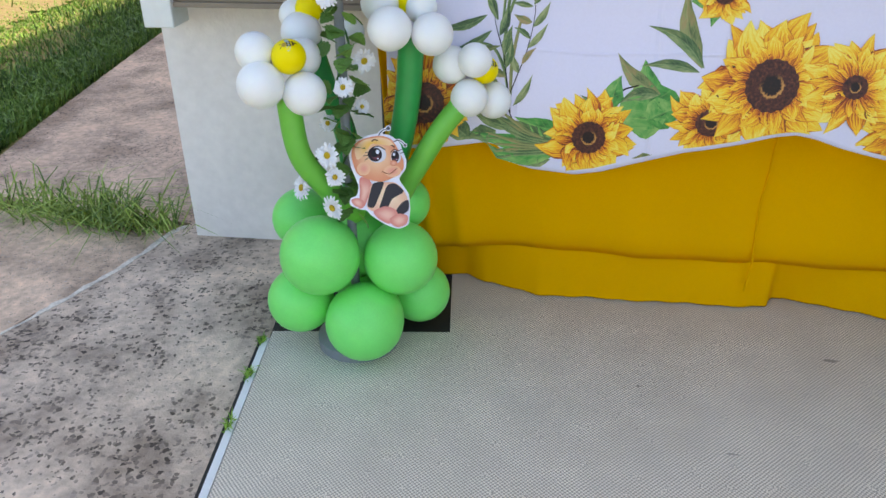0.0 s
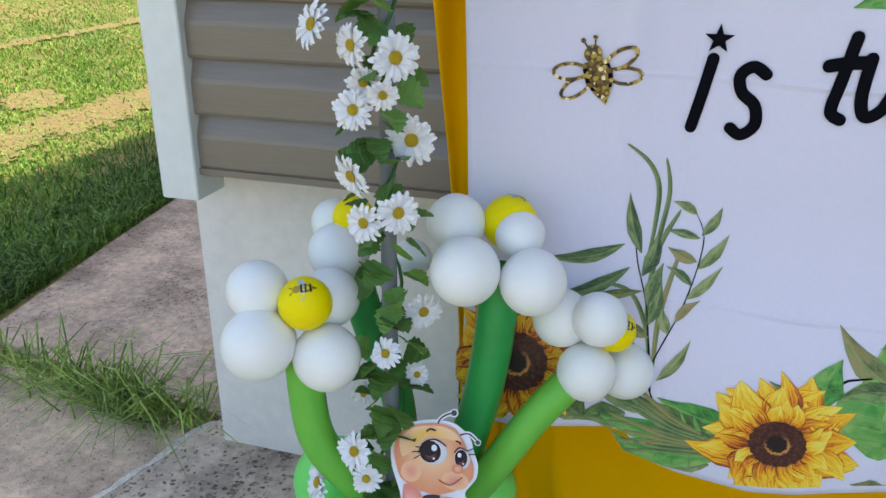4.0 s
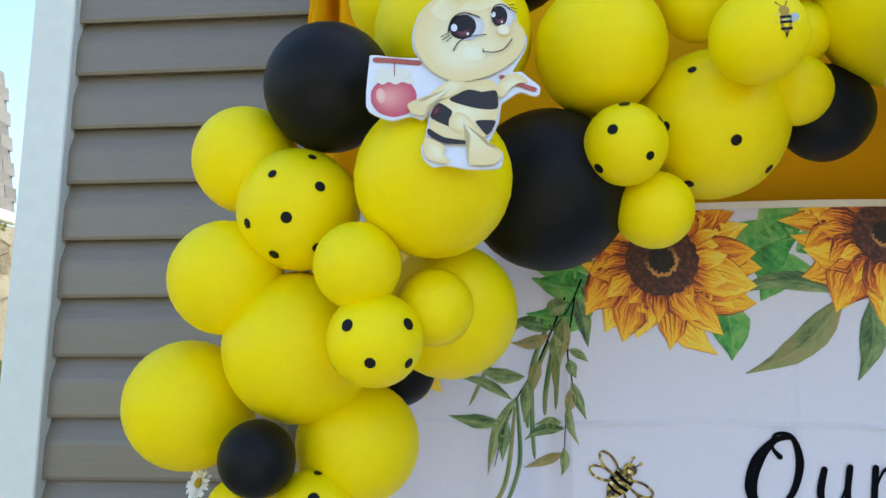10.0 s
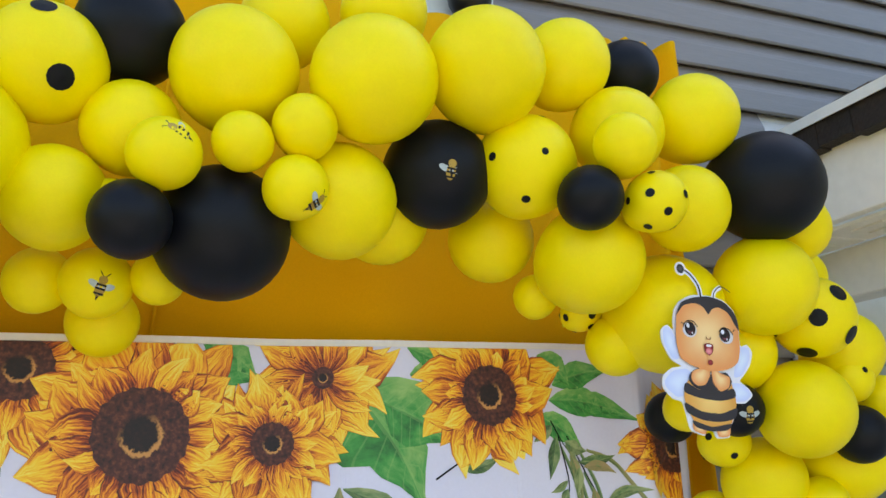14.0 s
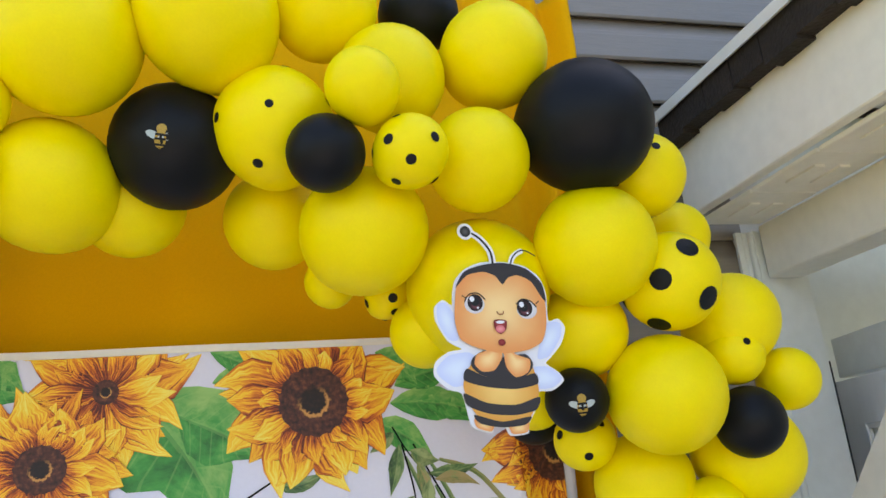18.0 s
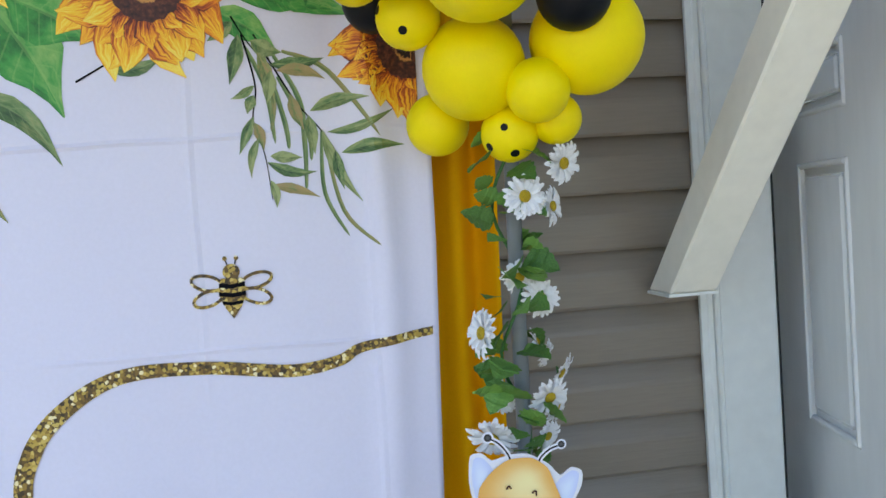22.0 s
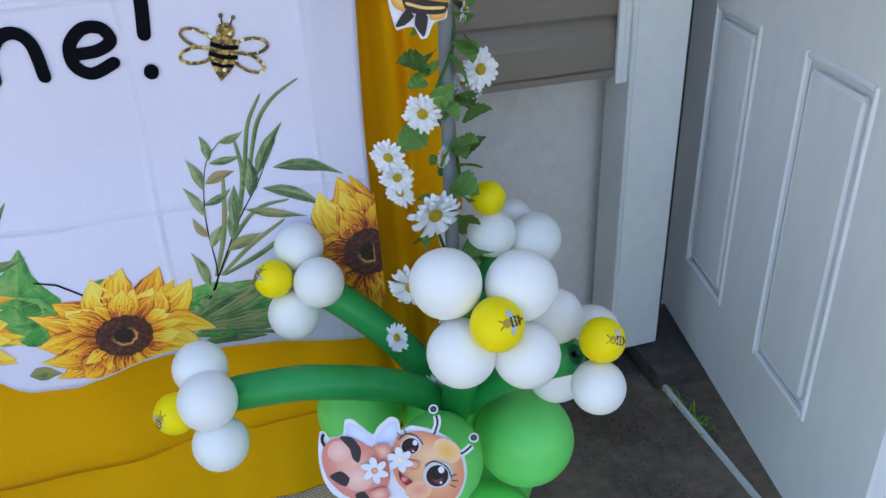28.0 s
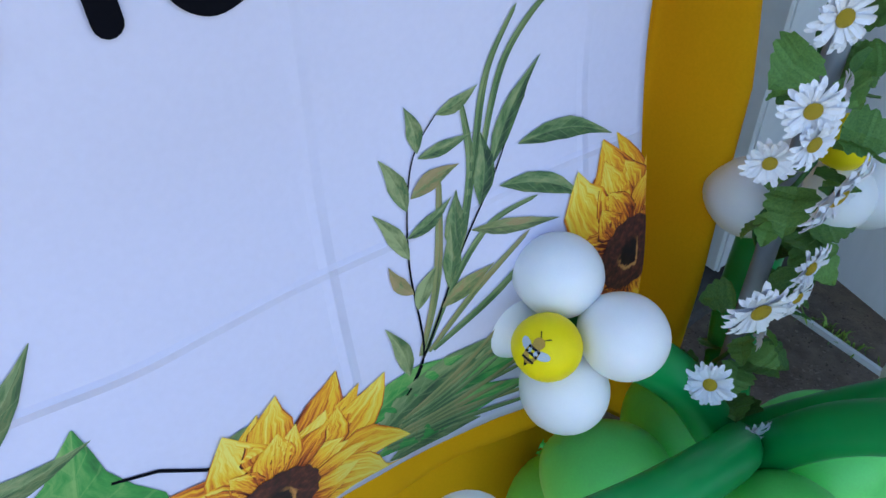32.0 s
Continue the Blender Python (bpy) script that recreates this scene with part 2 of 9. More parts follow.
def printed_disc(name):
    """Disc print: dark brown grains with a broken golden ring near the middle."""
    m, N, L, calc, u, v, isl, nz = uv_print(name, (9.0, 26.0))
    tc = N.new("ShaderNodeTexCoord")
    n2 = N.new("ShaderNodeTexNoise")
    n2.inputs["Scale"].default_value, n2.inputs["Detail"].default_value = 150, 3
    L.new(tc.outputs["Object"], n2.inputs[0])
    base = ramp(N, L, calc("MULTIPLY_ADD", n2.outputs[0], 1.6, -0.4), ((0.0, (0.016, 0.004, 0.003)), (0.45, (0.080, 0.018, 0.010)), (0.75, (0.17, 0.045, 0.020)), (1.0, (0.30, 0.10, 0.03))))
    core_ = N.new("ShaderNodeMix")
    core_.data_type, core_.blend_type = "RGBA", "MULTIPLY"
    core_.inputs["Factor"].default_value = 1.0
    L.new(base, core_.inputs["A"])
    L.new(ramp(N, L, calc("MULTIPLY_ADD", nz, 0.25, u), ((0.46, (0.16, 0.13, 0.13)), (0.60, (1, 1, 1)))), core_.inputs["B"])
    base = core_.outputs["Result"]
    ring = calc("SUBTRACT", 1.0, calc("MULTIPLY", calc("ABSOLUTE", calc("SUBTRACT", calc("MULTIPLY_ADD", nz, 0.30, u), 0.56)), 15.0))
    side = calc("COSINE", calc("MULTIPLY_ADD", v, 6.2832, calc("MULTIPLY", isl, 6.2832)))
    k = calc("MULTIPLY", calc("MAXIMUM", ring, 0.0), calc("MAXIMUM", calc("ADD", side, 0.75), 0.0))
    k = calc("MINIMUM", calc("MULTIPLY", k, calc("MULTIPLY", nz, 2.4)), 1.0)
    mx = N.new("ShaderNodeMix")
    mx.data_type = "RGBA"
    L.new(k, mx.inputs["Factor"])
    L.new(base, mx.inputs["A"])
    mx.inputs["B"].default_value = (0.60, 0.27, 0.07, 1)
    L.new(mx.outputs["Result"], N["Principled BSDF"].inputs["Base Color"])
    return m


def printed_leaf(name, dark, mid_, pale, brown):
    """Leaf print: two washes of green, pale midrib and side veins, some leaves turning brown."""
    m, N, L, calc, u, v, isl, nz = uv_print(name, (3.0, 2.2))
    av = calc("ABSOLUTE", calc("MULTIPLY_ADD", v, 2.0, -1.0))
    f = calc("MULTIPLY_ADD", calc("SUBTRACT", nz, 0.5), 2.0, 0.45)
    f = calc("MULTIPLY_ADD", calc("SUBTRACT", isl, 0.5), 0.45, f)
    half = calc("MULTIPLY", calc("GREATER_THAN", v, 0.5), 0.30)
    f = calc("ADD", f, half)
    c = ramp(N, L, f, ((0.05, dark), (0.45, mid_), (1.0, pale)))
    vein = calc("FRACT", calc("MULTIPLY", calc("MULTIPLY_ADD", av, -0.16, u), 8.0))
    vein = calc("LESS_THAN", vein, 0.11)
    rib = calc("LESS_THAN", av, 0.07)
    line = calc("MULTIPLY", calc("MAXIMUM", vein, rib), 0.24)
    mx = N.new("ShaderNodeMix")
    mx.data_type = "RGBA"
    L.new(line, mx.inputs["Factor"])
    L.new(c, mx.inputs["A"])
    mx.inputs["B"].default_value = (*pale, 1)
    m2 = N.new("ShaderNodeMix")
    m2.data_type = "RGBA"
    L.new(calc("MULTIPLY", calc("GREATER_THAN", calc("ADD", nz, calc("MULTIPLY", isl, 0.25)), 0.62), brown), m2.inputs["Factor"])
    L.new(mx.outputs["Result"], m2.inputs["A"])
    m2.inputs["B"].default_value = (0.34, 0.17, 0.07, 1)
    L.new(m2.outputs["Result"], N["Principled BSDF"].inputs["Base Color"])
    return m


def creased(m):
    """Fold creases pressed into the banner: a grid of soft ridges."""
    N, L = m.node_tree.nodes, m.node_tree.links
    tc = N.new("ShaderNodeTexCoord")
    wob = N.new("ShaderNodeTexNoise")
    wob.inputs["Scale"].default_value = 2.2
    L.new(tc.outputs["Object"], wob.inputs[0])
    sp = N.new("ShaderNodeSeparateXYZ")
    L.new(tc.outputs["Object"], sp.inputs[0])

    def calc(op, a, b=0.0, c=0.0):
        n = N.new("ShaderNodeMath")
        n.operation = op
        for i, v in enumerate((a, b, c)):
            if isinstance(v, (int, float)):
                n.inputs[i].default_value = v
            else:
                L.new(v, n.inputs[i])
        return n.outputs[0]

    total = None
    for axis, wave_, spots in ((0, 0.03, ((0.09, 0.010), (0.44, 0.008), (0.80, 0.006), (1.13, 0.010), (1.465, 0.009), (1.755, 0.008))), (2, 0.05, ((0.85, 0.006), (1.21, 0.007), (1.545, 0.006), (1.9, 0.006)))):
        co = calc("MULTIPLY_ADD", calc("SUBTRACT", wob.outputs[0], 0.5), wave_, sp.outputs[axis])
        for c, w in spots:
            one = calc("MAXIMUM", calc("SUBTRACT", 1.0, calc("DIVIDE", calc("ABSOLUTE", calc("SUBTRACT", co, c)), w)), 0.0)
            total = one if total is None else calc("ADD", total, one)
    cr = N.new("ShaderNodeTexNoise")
    cr.inputs["Scale"].default_value, cr.inputs["Detail"].default_value = 4.5, 4
    L.new(tc.outputs["Object"], cr.inputs[0])
    total = calc("MULTIPLY_ADD", cr.outputs[0], 1.6, calc("MULTIPLY", total, calc("MAXIMUM", calc("MULTIPLY_ADD", cr.outputs[0], 3.0, -1.0), 0.05)))
    bp = N.new("ShaderNodeBump")
    bp.inputs["Strength"].default_value, bp.inputs["Distance"].default_value = 0.55, 0.006
    L.new(total, bp.inputs["Height"])
    L.new(bp.outputs[0], N["Principled BSDF"].inputs["Normal"])
    return m


M = {}
M["siding"] = mat("vinyl_siding", (0.218, 0.178, 0.140), 0.38, 0.10, 3, 40, 0.15, 90, spec=0.85, stretch=(0.3, 1, 4), objvary=0.12)
M["trim"] = mat("white_trim", (0.77, 0.79, 0.77), 0.45, 0.05, 3, 30, 0.08, 60)
M["stucco"] = mat("painted_stucco", (0.82, 0.775, 0.73), 0.85, 0.07, 2.5, 30, 0.6, 70)
M["concrete"] = speckled("aggregate_concrete", (0.58, 0.46, 0.36), (0.10, 0.075, 0.058), (0.46, 0.37, 0.30), 66, 0.6)
M["concrete2"] = speckled("pink_concrete", (0.64, 0.47, 0.345), (0.26, 0.19, 0.15), (0.66, 0.54, 0.44), 120, 0.25)
M["walkway"] = speckled("walkway_concrete", (0.56, 0.405, 0.31), (0.15, 0.11, 0.09), (0.50, 0.40, 0.33), 95, 0.42)
M["concrete3"] = speckled("dark_concrete_with_stains", (0.175, 0.135, 0.10), (0.06, 0.045, 0.033), (0.27, 0.21, 0.165), 150, 0.30)
M["grit"] = mat("pale_grit", (0.66, 0.60, 0.52), 0.95, 0.35, 20, 120, 0.8, 160)
M["matt"] = woven("woven_mat", (0.80, 0.725, 0.605), (0.38, 0.34, 0.275))
M["rubber"] = mat("black_rubber", (0.018, 0.016, 0.014), 0.8, 0.2, 5, 60, 0.3)
M["stone_step"] = mat("dark_stone", (0.075, 0.068, 0.06), 0.9, 0.35, 5, 40, 0.6, 60)
M["soil"] = mat("lawn_soil", (0.12, 0.20, 0.03), 0.95, 0.2, 1.3, 9, 0.7, 40, col2=(0.32, 0.22, 0.085))
M["grass"] = mat("grass_blades", (0.15, 0.36, 0.03), 0.6, 0.3, 1, 20, island=0.35, col2=(0.38, 0.58, 0.09))
# Darker than the lawn blades: the house shade is put into this colour.
M["verge"] = mat("shaded_verge_blades", (0.045, 0.12, 0.012), 0.6, 0.35, 1, 20, island=0.4, col2=(0.15, 0.27, 0.04))
M["tuft"] = mat("tuft_blades", (0.10, 0.21, 0.025), 0.6, 0.35, 1, 20, island=0.4, col2=(0.34, 0.46, 0.09))
M["cloth"] = mat("yellow_cloth", (0.82, 0.39, 0.0), 0.85, 0.05, 2, 300, 0.12, 700, spec=0.12)
M["banner"] = creased(mat("white_banner", (0.73, 0.705, 0.85), 0.6, 0.025, 1.5, 150))
M["ink"] = mat("black_print", (0.004, 0.004, 0.007), 0.8, 0.2, 4, 40, spec=0.08)
M["gold"] = sequin("gold_glitter_print")
M["petal"] = printed_petal("sunflower_petal_print", 0.13)
M["petal2"] = printed_petal("sunflower_back_petal_print", 0.02)
M["petal3"] = printed_petal("sunflower_orange_petal_print", -0.07)
M["disc"] = printed_disc("sunflower_disc_print")
M["leafp"] = printed_leaf("leaf_print", (0.012, 0.10, 0.020), (0.05, 0.30, 0.05), (0.30, 0.50, 0.14), 0.0)
M["olive"] = printed_leaf("olive_leaf_print", (0.018, 0.050, 0.022), (0.08, 0.165, 0.05), (0.34, 0.42, 0.18), 0.12)
M["olive2"] = printed_leaf("pale_leaf_print", (0.05, 0.085, 0.03), (0.20, 0.25, 0.08), (0.42, 0.36, 0.16), 0.4)
M["hemstrip"] = mat("banner_hem", (0.80, 0.74, 0.66), 0.6, 0.05, 8, 90)
M["ybal"] = mat("yellow_latex", (0.94, 0.755, 0.0), 0.46, 0.03, 3, 30, objvary=0.25, spec=0.22, sub=0.12)
M["kbal"] = mat("black_latex", (0.005, 0.0055, 0.008), 0.48, 0.2, 3, 30, spec=0.2)
M["wbal"] = mat("white_latex", (0.86, 0.87, 0.85), 0.36, 0.02, 3, 30, spec=0.4, sub=0.12)
M["gbal"] = mat("light_green_latex", (0.17, 0.80, 0.17), 0.36, 0.05, 3, 30, objvary=0.1, spec=0.4, sub=0.1)
M["gstem"] = mat("green_latex", (0.012, 0.30, 0.065), 0.38, 0.08, 3, 30, spec=0.4)
M["gstem2"] = mat("lime_latex", (0.14, 0.50, 0.06), 0.38, 0.06, 3, 30, spec=0.4)
M["pipe"] = mat("grey_pipe", (0.20, 0.22, 0.235), 0.5, 0.08, 6, 60)
M["leaf"] = mat("silk_leaf", (0.07, 0.19, 0.025), 0.6, 0.35, 25, 140, 0.3, 80, objvary=0.3, col2=(0.16, 0.33, 0.06))
M["daisy"] = mat("silk_daisy", (0.82, 0.82, 0.84), 0.7, 0.06, 20, 120, 0.2, 60)
M["dcore"] = mat("daisy_core", (0.62, 0.42, 0.015), 0.8, 0.25, 200, 400, 0.7, 500)
M["vine"] = mat("green_vine", (0.03, 0.12, 0.02), 0.6, 0.2, 20, 90)
M["metal"] = mat("black_metal", (0.012, 0.012, 0.013), 0.3, 0.2, 8, 60, spec=0.6)
M["door"] = mat("white_door", (0.87, 0.875, 0.88), 0.45, 0.04, 2, 40, 0.1, 60, stretch=(1, 1, 0.2))
# Black of the door seal; also painted-in darkness for gap and window backs.
M["gap"] = mat("black_gap_and_seal", (0.02, 0.02, 0.02), 0.8)
M["bare_soil"] = mat("bare_soil", (0.50, 0.31, 0.15), 0.95, 0.45, 5, 60, 0.8, 90, col2=(0.26, 0.24, 0.07))
M["shingle_edge"] = mat("tarred_shingle_edge", (0.022, 0.016, 0.013), 0.8, 0.4, 12, 70, 0.8, 120)
M["shingle"] = mat("roof_shingle", (0.085, 0.062, 0.048), 0.95, 0.4, 8, 70, 0.8, 120, objvary=0.3)
M["nshingle"] = mat("neighbour_shingle", (0.27, 0.24, 0.21), 0.95, 0.2, 2, 30, 0.5, 60, objvary=0.35)
M["soffit"] = mat("soffit_vinyl", (0.91, 0.88, 0.78), 0.5, 0.05, 2, 30)
M["nstone"] = mat("field_stone", (0.36, 0.27, 0.165), 0.95, 0.25, 3, 20, 0.6, 40, objvary=0.4, col2=(0.50, 0.41, 0.29))
M["nwall"] = mat("cement_render", (0.45, 0.365, 0.25), 0.95, 0.2, 1.2, 12, 0.5, 40)
M["glass"] = mat("window_glass", (0.035, 0.042, 0.05), 0.22, 0.1, 1, 5, spec=0.10)
# Pale blue base colour stands in for the sky mirrored in the panes.
M["glass_pale"] = mat("sky_tinted_window_glass", (0.30, 0.37, 0.46), 0.08, 0.1, 1, 5, spec=0.8)
M["roof_plain"] = mat("roof_plain", (0.10, 0.09, 0.08), 0.9, 0.2, 2, 20)
M["paper"] = mat("white_card", (0.78, 0.78, 0.86), 0.55, 0.03, 8, 60)
M["stickb"] = mat("bee_sticker_print", (0.45, 0.28, 0.03), 0.4, 0.4, 200, 400)
M["stickw"] = mat("bee_sticker_wing", (0.45, 0.52, 0.55), 0.4, 0.1, 60, 90)
M["bin"] = mat("dark_green_plastic", (0.02, 0.07, 0.045), 0.5, 0.1, 5, 40)
M["stain"] = mat("grey_stain", (0.26, 0.23, 0.19), 0.9, 0.3, 30, 90)
M["leafbush"] = mat("bush_leaf", (0.14, 0.21, 0.05), 0.6, 0.35, 3, 30, island=0.4, col2=(0.46, 0.46, 0.13))


# ---- mesh helpers ----
def part(name, bm, material, parent=None, label="", smooth=False):
    """Links a bmesh as one mesh object, under a thing or a part."""
    me = bpy.data.meshes.new(name)
    bm.to_mesh(me)
    bm.free()
    for m in material if isinstance(material, (list, tuple)) else [material]:
        me.materials.append(m)
    if smooth:
        for p in me.polygons:
            p.use_smooth = True
    ob = new(name, me)
    ob.parent = parent
    if label:
        ob["label"] = label
    return ob


def share(name, me, m, parent):
    """One more object on the same mesh."""
    ob = new(name, me)
    ob.parent = parent
    ob.matrix_local = m
    return ob


def thing(name, label, category, group="", at=(0, 0, 0), kind=""):
    ob = new(name)
    ob.location = at
    bpy.context.view_layer.update()
    return tagged(ob, label, category, group, kind)


def box(bm, x0, x1, y0, y1, z0, z1, bev=0.0, mi=0):
    r = bmesh.ops.create_cube(bm, size=1.0)
    vs = r["verts"]
    for v in vs:
        v.co = Vector(((x0 + x1) / 2 + v.co.x * (x1 - x0), (y0 + y1) / 2 + v.co.y * (y1 - y0), (z0 + z1) / 2 + v.co.z * (z1 - z0)))
    fs = {f for v in vs for f in v.link_faces}
    for f in fs:
        f.material_index = mi
    if bev:
        es = list({e for v in vs for e in v.link_edges})
        r2 = bmesh.ops.bevel(bm, geom=es, offset=bev, segments=1, affect="EDGES")
        for f in r2["faces"]:
            f.material_index = mi
    return bm


def boxed(*a, **k):
    return box(bmesh.new(), *a, **k)


def tube(bm, pts, rad, sides=8, mi=0, cap=True):
    """A round bar along points; rad is one radius or one for each point."""
    pts = [Vector(p) for p in pts]
    rads = rad if isinstance(rad, (list, tuple)) else [rad] * len(pts)
    rings = []
    for i, p in enumerate(pts):
        d = (pts[min(i + 1, len(pts) - 1)] - pts[max(i - 1, 0)]).normalized()
        ref = Vector((0, 0, 1)) if abs(d.z) < 0.9 else Vector((1, 0, 0))
        a = d.cross(ref).normalized()
        b = d.cross(a)
        rings.append([bm.verts.new(p + (a * math.cos(2 * math.pi * k / sides) + b * math.sin(2 * math.pi * k / sides)) * rads[i]) for k in range(sides)])
    for r0, r1 in zip(rings, rings[1:]):
        for k in range(sides):
            bm.faces.new((r0[k], r0[(k + 1) % sides], r1[(k + 1) % sides], r1[k])).material_index = mi
    if cap:
        bm.faces.new(rings[0]).material_index = mi
        bm.faces.new(rings[-1][::-1]).material_index = mi
    return bm


def spline(pts, n=8):
    """Points of a smooth curve through pts."""
    pts = [Vector(p) for p in pts]
    out = []
    for i in range(len(pts) - 1):
        p0, p1, p2, p3 = pts[max(i - 1, 0)], pts[i], pts[i + 1], pts[min(i + 2, len(pts) - 1)]
        for k in range(n):
            t = k / n
            out.append(0.5 * ((2 * p1) + (p2 - p0) * t + (2 * p0 - 5 * p1 + 4 * p2 - p3) * t * t + (3 * p1 - p0 - 3 * p2 + p3) * t ** 3))
    out.append(pts[-1])
    return out


def flat(bm, pts, y=0.0, mi=0):
    """A flat print of an outline in the x-z plane, facing the viewer at -y."""
    vs = [bm.verts.new((p[0], y, p[1])) for p in pts]
    f = bm.faces.new(vs)
    f.material_index = mi
    f.normal_update()
    if f.normal.y > 0:
        f.normal_flip()
    return f


def ell(cx, cz, rx, rz, rot=0.0, n=20):
    c, s = math.cos(radians(rot)), math.sin(radians(rot))
    return [(cx + rx * math.cos(a) * c - rz * math.sin(a) * s, cz + rx * math.cos(a) * s + rz * math.sin(a) * c) for a in (2 * math.pi * k / n for k in range(n))]


def ribbon(bm, pts, widths, y=0.0, mi=0):
    """A flat stroke of changing width in the x-z plane."""
    pts = [Vector((p[0], 0, p[1])) for p in pts]
    L, R = [], []
    for i, p in enumerate(pts):
        d = (pts[min(i + 1, len(pts) - 1)] - pts[max(i - 1, 0)]).normalized()
        nrm = Vector((-d.z, 0, d.x))
        w = widths[i] if isinstance(widths, (list, tuple)) else widths
        L.append(bm.verts.new((p.x + nrm.x * w / 2, y, p.z + nrm.z * w / 2)))
        R.append(bm.verts.new((p.x - nrm.x * w / 2, y, p.z - nrm.z * w / 2)))
    for i in range(len(pts) - 1):
        f = bm.faces.new((L[i], L[i + 1], R[i + 1], R[i]))
        f.material_index = mi
        f.normal_update()
        if f.normal.y > 0:
            f.normal_flip()


rnd = random.Random(7)
GZ = 0.022  # level of the patio

# ---- the house ----
COURSE, Z0, YW = 0.1245, 0.9025, 0.253
XL, XR = -0.985, 2.52


def slab(name, x0, x1, y0, y1, z0, z1, m, label, cat, bev=0.004, rot=0.0):
    ob = part(name, boxed(x0, x1, y0, y1, z0, z1, bev=bev), m)
    return tagged(ob, label, cat, kind="structure")


wall_front = tagged(part("wall_front", boxed(-1.098, 2.69, 0.42, 0.6, -0.1, 3.0), M["stucco"]), "white painted stucco foundation below the siding", "wall", kind="structure")
part("wall_sheathing", boxed(-1.045, 2.66, 0.295, 0.419, 0.90, 2.999), M["stucco"], wall_front)
part("wall_upper_left", boxed(-1.045, -0.03, 0.295, 0.45, 3.0, 5.6), M["stucco"], wall_front)
part("wall_upper_right", boxed(0.87, 8.0, 0.295, 0.45, 3.0, 5.6), M["stucco"], wall_front)
part("wall_over_window", boxed(-0.03, 0.87, 0.295, 0.45, 4.3, 5.6), M["stucco"], wall_front)
# Side, back and end walls are out of view, added as a shadow-casting body.
wall_side = tagged(part("wall_side", boxed(-1.045, -0.85, 0.45, 7.5, -0.1, 5.6), M["stucco"]), "unseen plain side wall behind the corner post, added to block the sun", "wall", kind="structure")
wall_back = tagged(part("wall_back", boxed(-1.03, 8.0, 7.5, 7.65, -0.1, 5.6), M["stucco"]), "unseen plain back wall added to block the sun", "wall", kind="structure")
wall_east = tagged(part("wall_east", boxed(8.0, 8.15, 0.275, 7.65, -0.1, 5.6), M["stucco"]), "unseen plain end wall added to block the sun", "wall", kind="structure")
# Unseen roof, added and sized to throw the house shadow on patio and lawn.
roof = bmesh.new()
for sgn in (0, 1):
    ya, yb = (-0.1, 3.95) if sgn == 0 else (8.0, 3.95)
    vs = [roof.verts.new(p) for p in ((-1.3, ya, 5.5), (8.5, ya, 5.5), (8.5, yb, 6.2), (-1.3, yb, 6.2), (-1.3, ya, 5.65), (8.5, ya, 5.65), (8.5, yb, 6.35), (-1.3, yb, 6.35))]
    for f in ((0, 1, 2, 3), (7, 6, 5, 4), (0, 4, 5, 1), (1, 5, 6, 2), (3, 2, 6, 7), (0, 3, 7, 4)):
        roof.faces.new([vs[i] for i in f])
tagged(part("roof", roof, M["roof_plain"]), "unseen plain pitched roof added over the house to cast its shadow", "roof", kind="structure")

# lapped vinyl courses, each a board of its own
siding = thing("siding_wall", "taupe grey lapped vinyl siding on the house front", "siding", kind="structure")


def course_mesh(x0, x1):
    bm = bmesh.new()
    prof = ((0.0, 0.003), (-0.012, 0.004), (-0.014, -0.003), (-0.021, -0.004), (-0.024, 0.003), (-0.0235, 0.066), (-0.0215, 0.076), (-0.008, 0.108), (-0.003, COURSE), (0.0, COURSE))
    a = [bm.verts.new((x0, y, z)) for y, z in prof]
    b = [bm.verts.new((x1, y, z)) for y, z in prof]
    n = len(prof)
    for i in range(n):
        bm.faces.new((a[i], a[(i + 1) % n], b[(i + 1) % n], b[i]))
    bm.faces.new(a[::-1])
    bm.faces.new(b)
    bmesh.ops.recalc_face_normals(bm, faces=bm.faces)
    me = bpy.data.meshes.new("siding_course")
    bm.to_mesh(me)
    bm.free()
    me.materials.append(M["siding"])
    return me


full, west, east, far = course_mesh(XL, XR), course_mesh(XL, -0.03), course_mesh(0.87, 2.6), course_mesh(2.6, 5.5)
for k in range(38):
    z = Z0 + k * COURSE
    for me, ok in ((full, z < 2.95), (west, z >= 2.95), (east, z >= 2.95), (far, z >= 2.95)):
        if ok:
            share("siding_course", me, Matrix.Translation((0, YW + 0.038, z)), siding)

# corner post, J-channel and door casing
cp = boxed(-1.064, -0.968, 0.245, 0.36, 0.825, 5.5, bev=0.003)
tagged(part("corner_trim", cp, M["trim"]), "white vinyl corner post with a square open bottom end", "trim", kind="structure")
tagged(part("siding_channel", box(boxed(2.506, 2.5215, 0.250, 0.30, 0.87, 2.53, bev=0.003), 2.492, 2.507, 0.253, 0.263, 0.87, 2.53), M["trim"]), "narrow white channel ending the siding beside the door casing", "trim", kind="structure")
dc = boxed(2.522, 2.669, 0.240, 0.36, 0.10, 2.53, bev=0.004)
box(dc, 2.530, 2.536, 0.236, 0.241, 0.10, 2.53)
tagged(part("door_casing", dc, M["trim"]), "wide white casing board next to the open door", "trim", kind="structure")
# A black strip paints the darkness of the gap.
tagged(part("door_gap", boxed(2.6695, 2.676, 0.246, 0.359, 0.10, 2.2), M["gap"]), "black strip standing in for the dark of the gap beside the door", "trim", kind="structure")
tagged(part("wall_beside_door", boxed(2.6905, 8.0, 0.52, 0.6, -0.1, 2.999), M["trim"]), "plain white wall behind the open door", "wall", kind="structure")
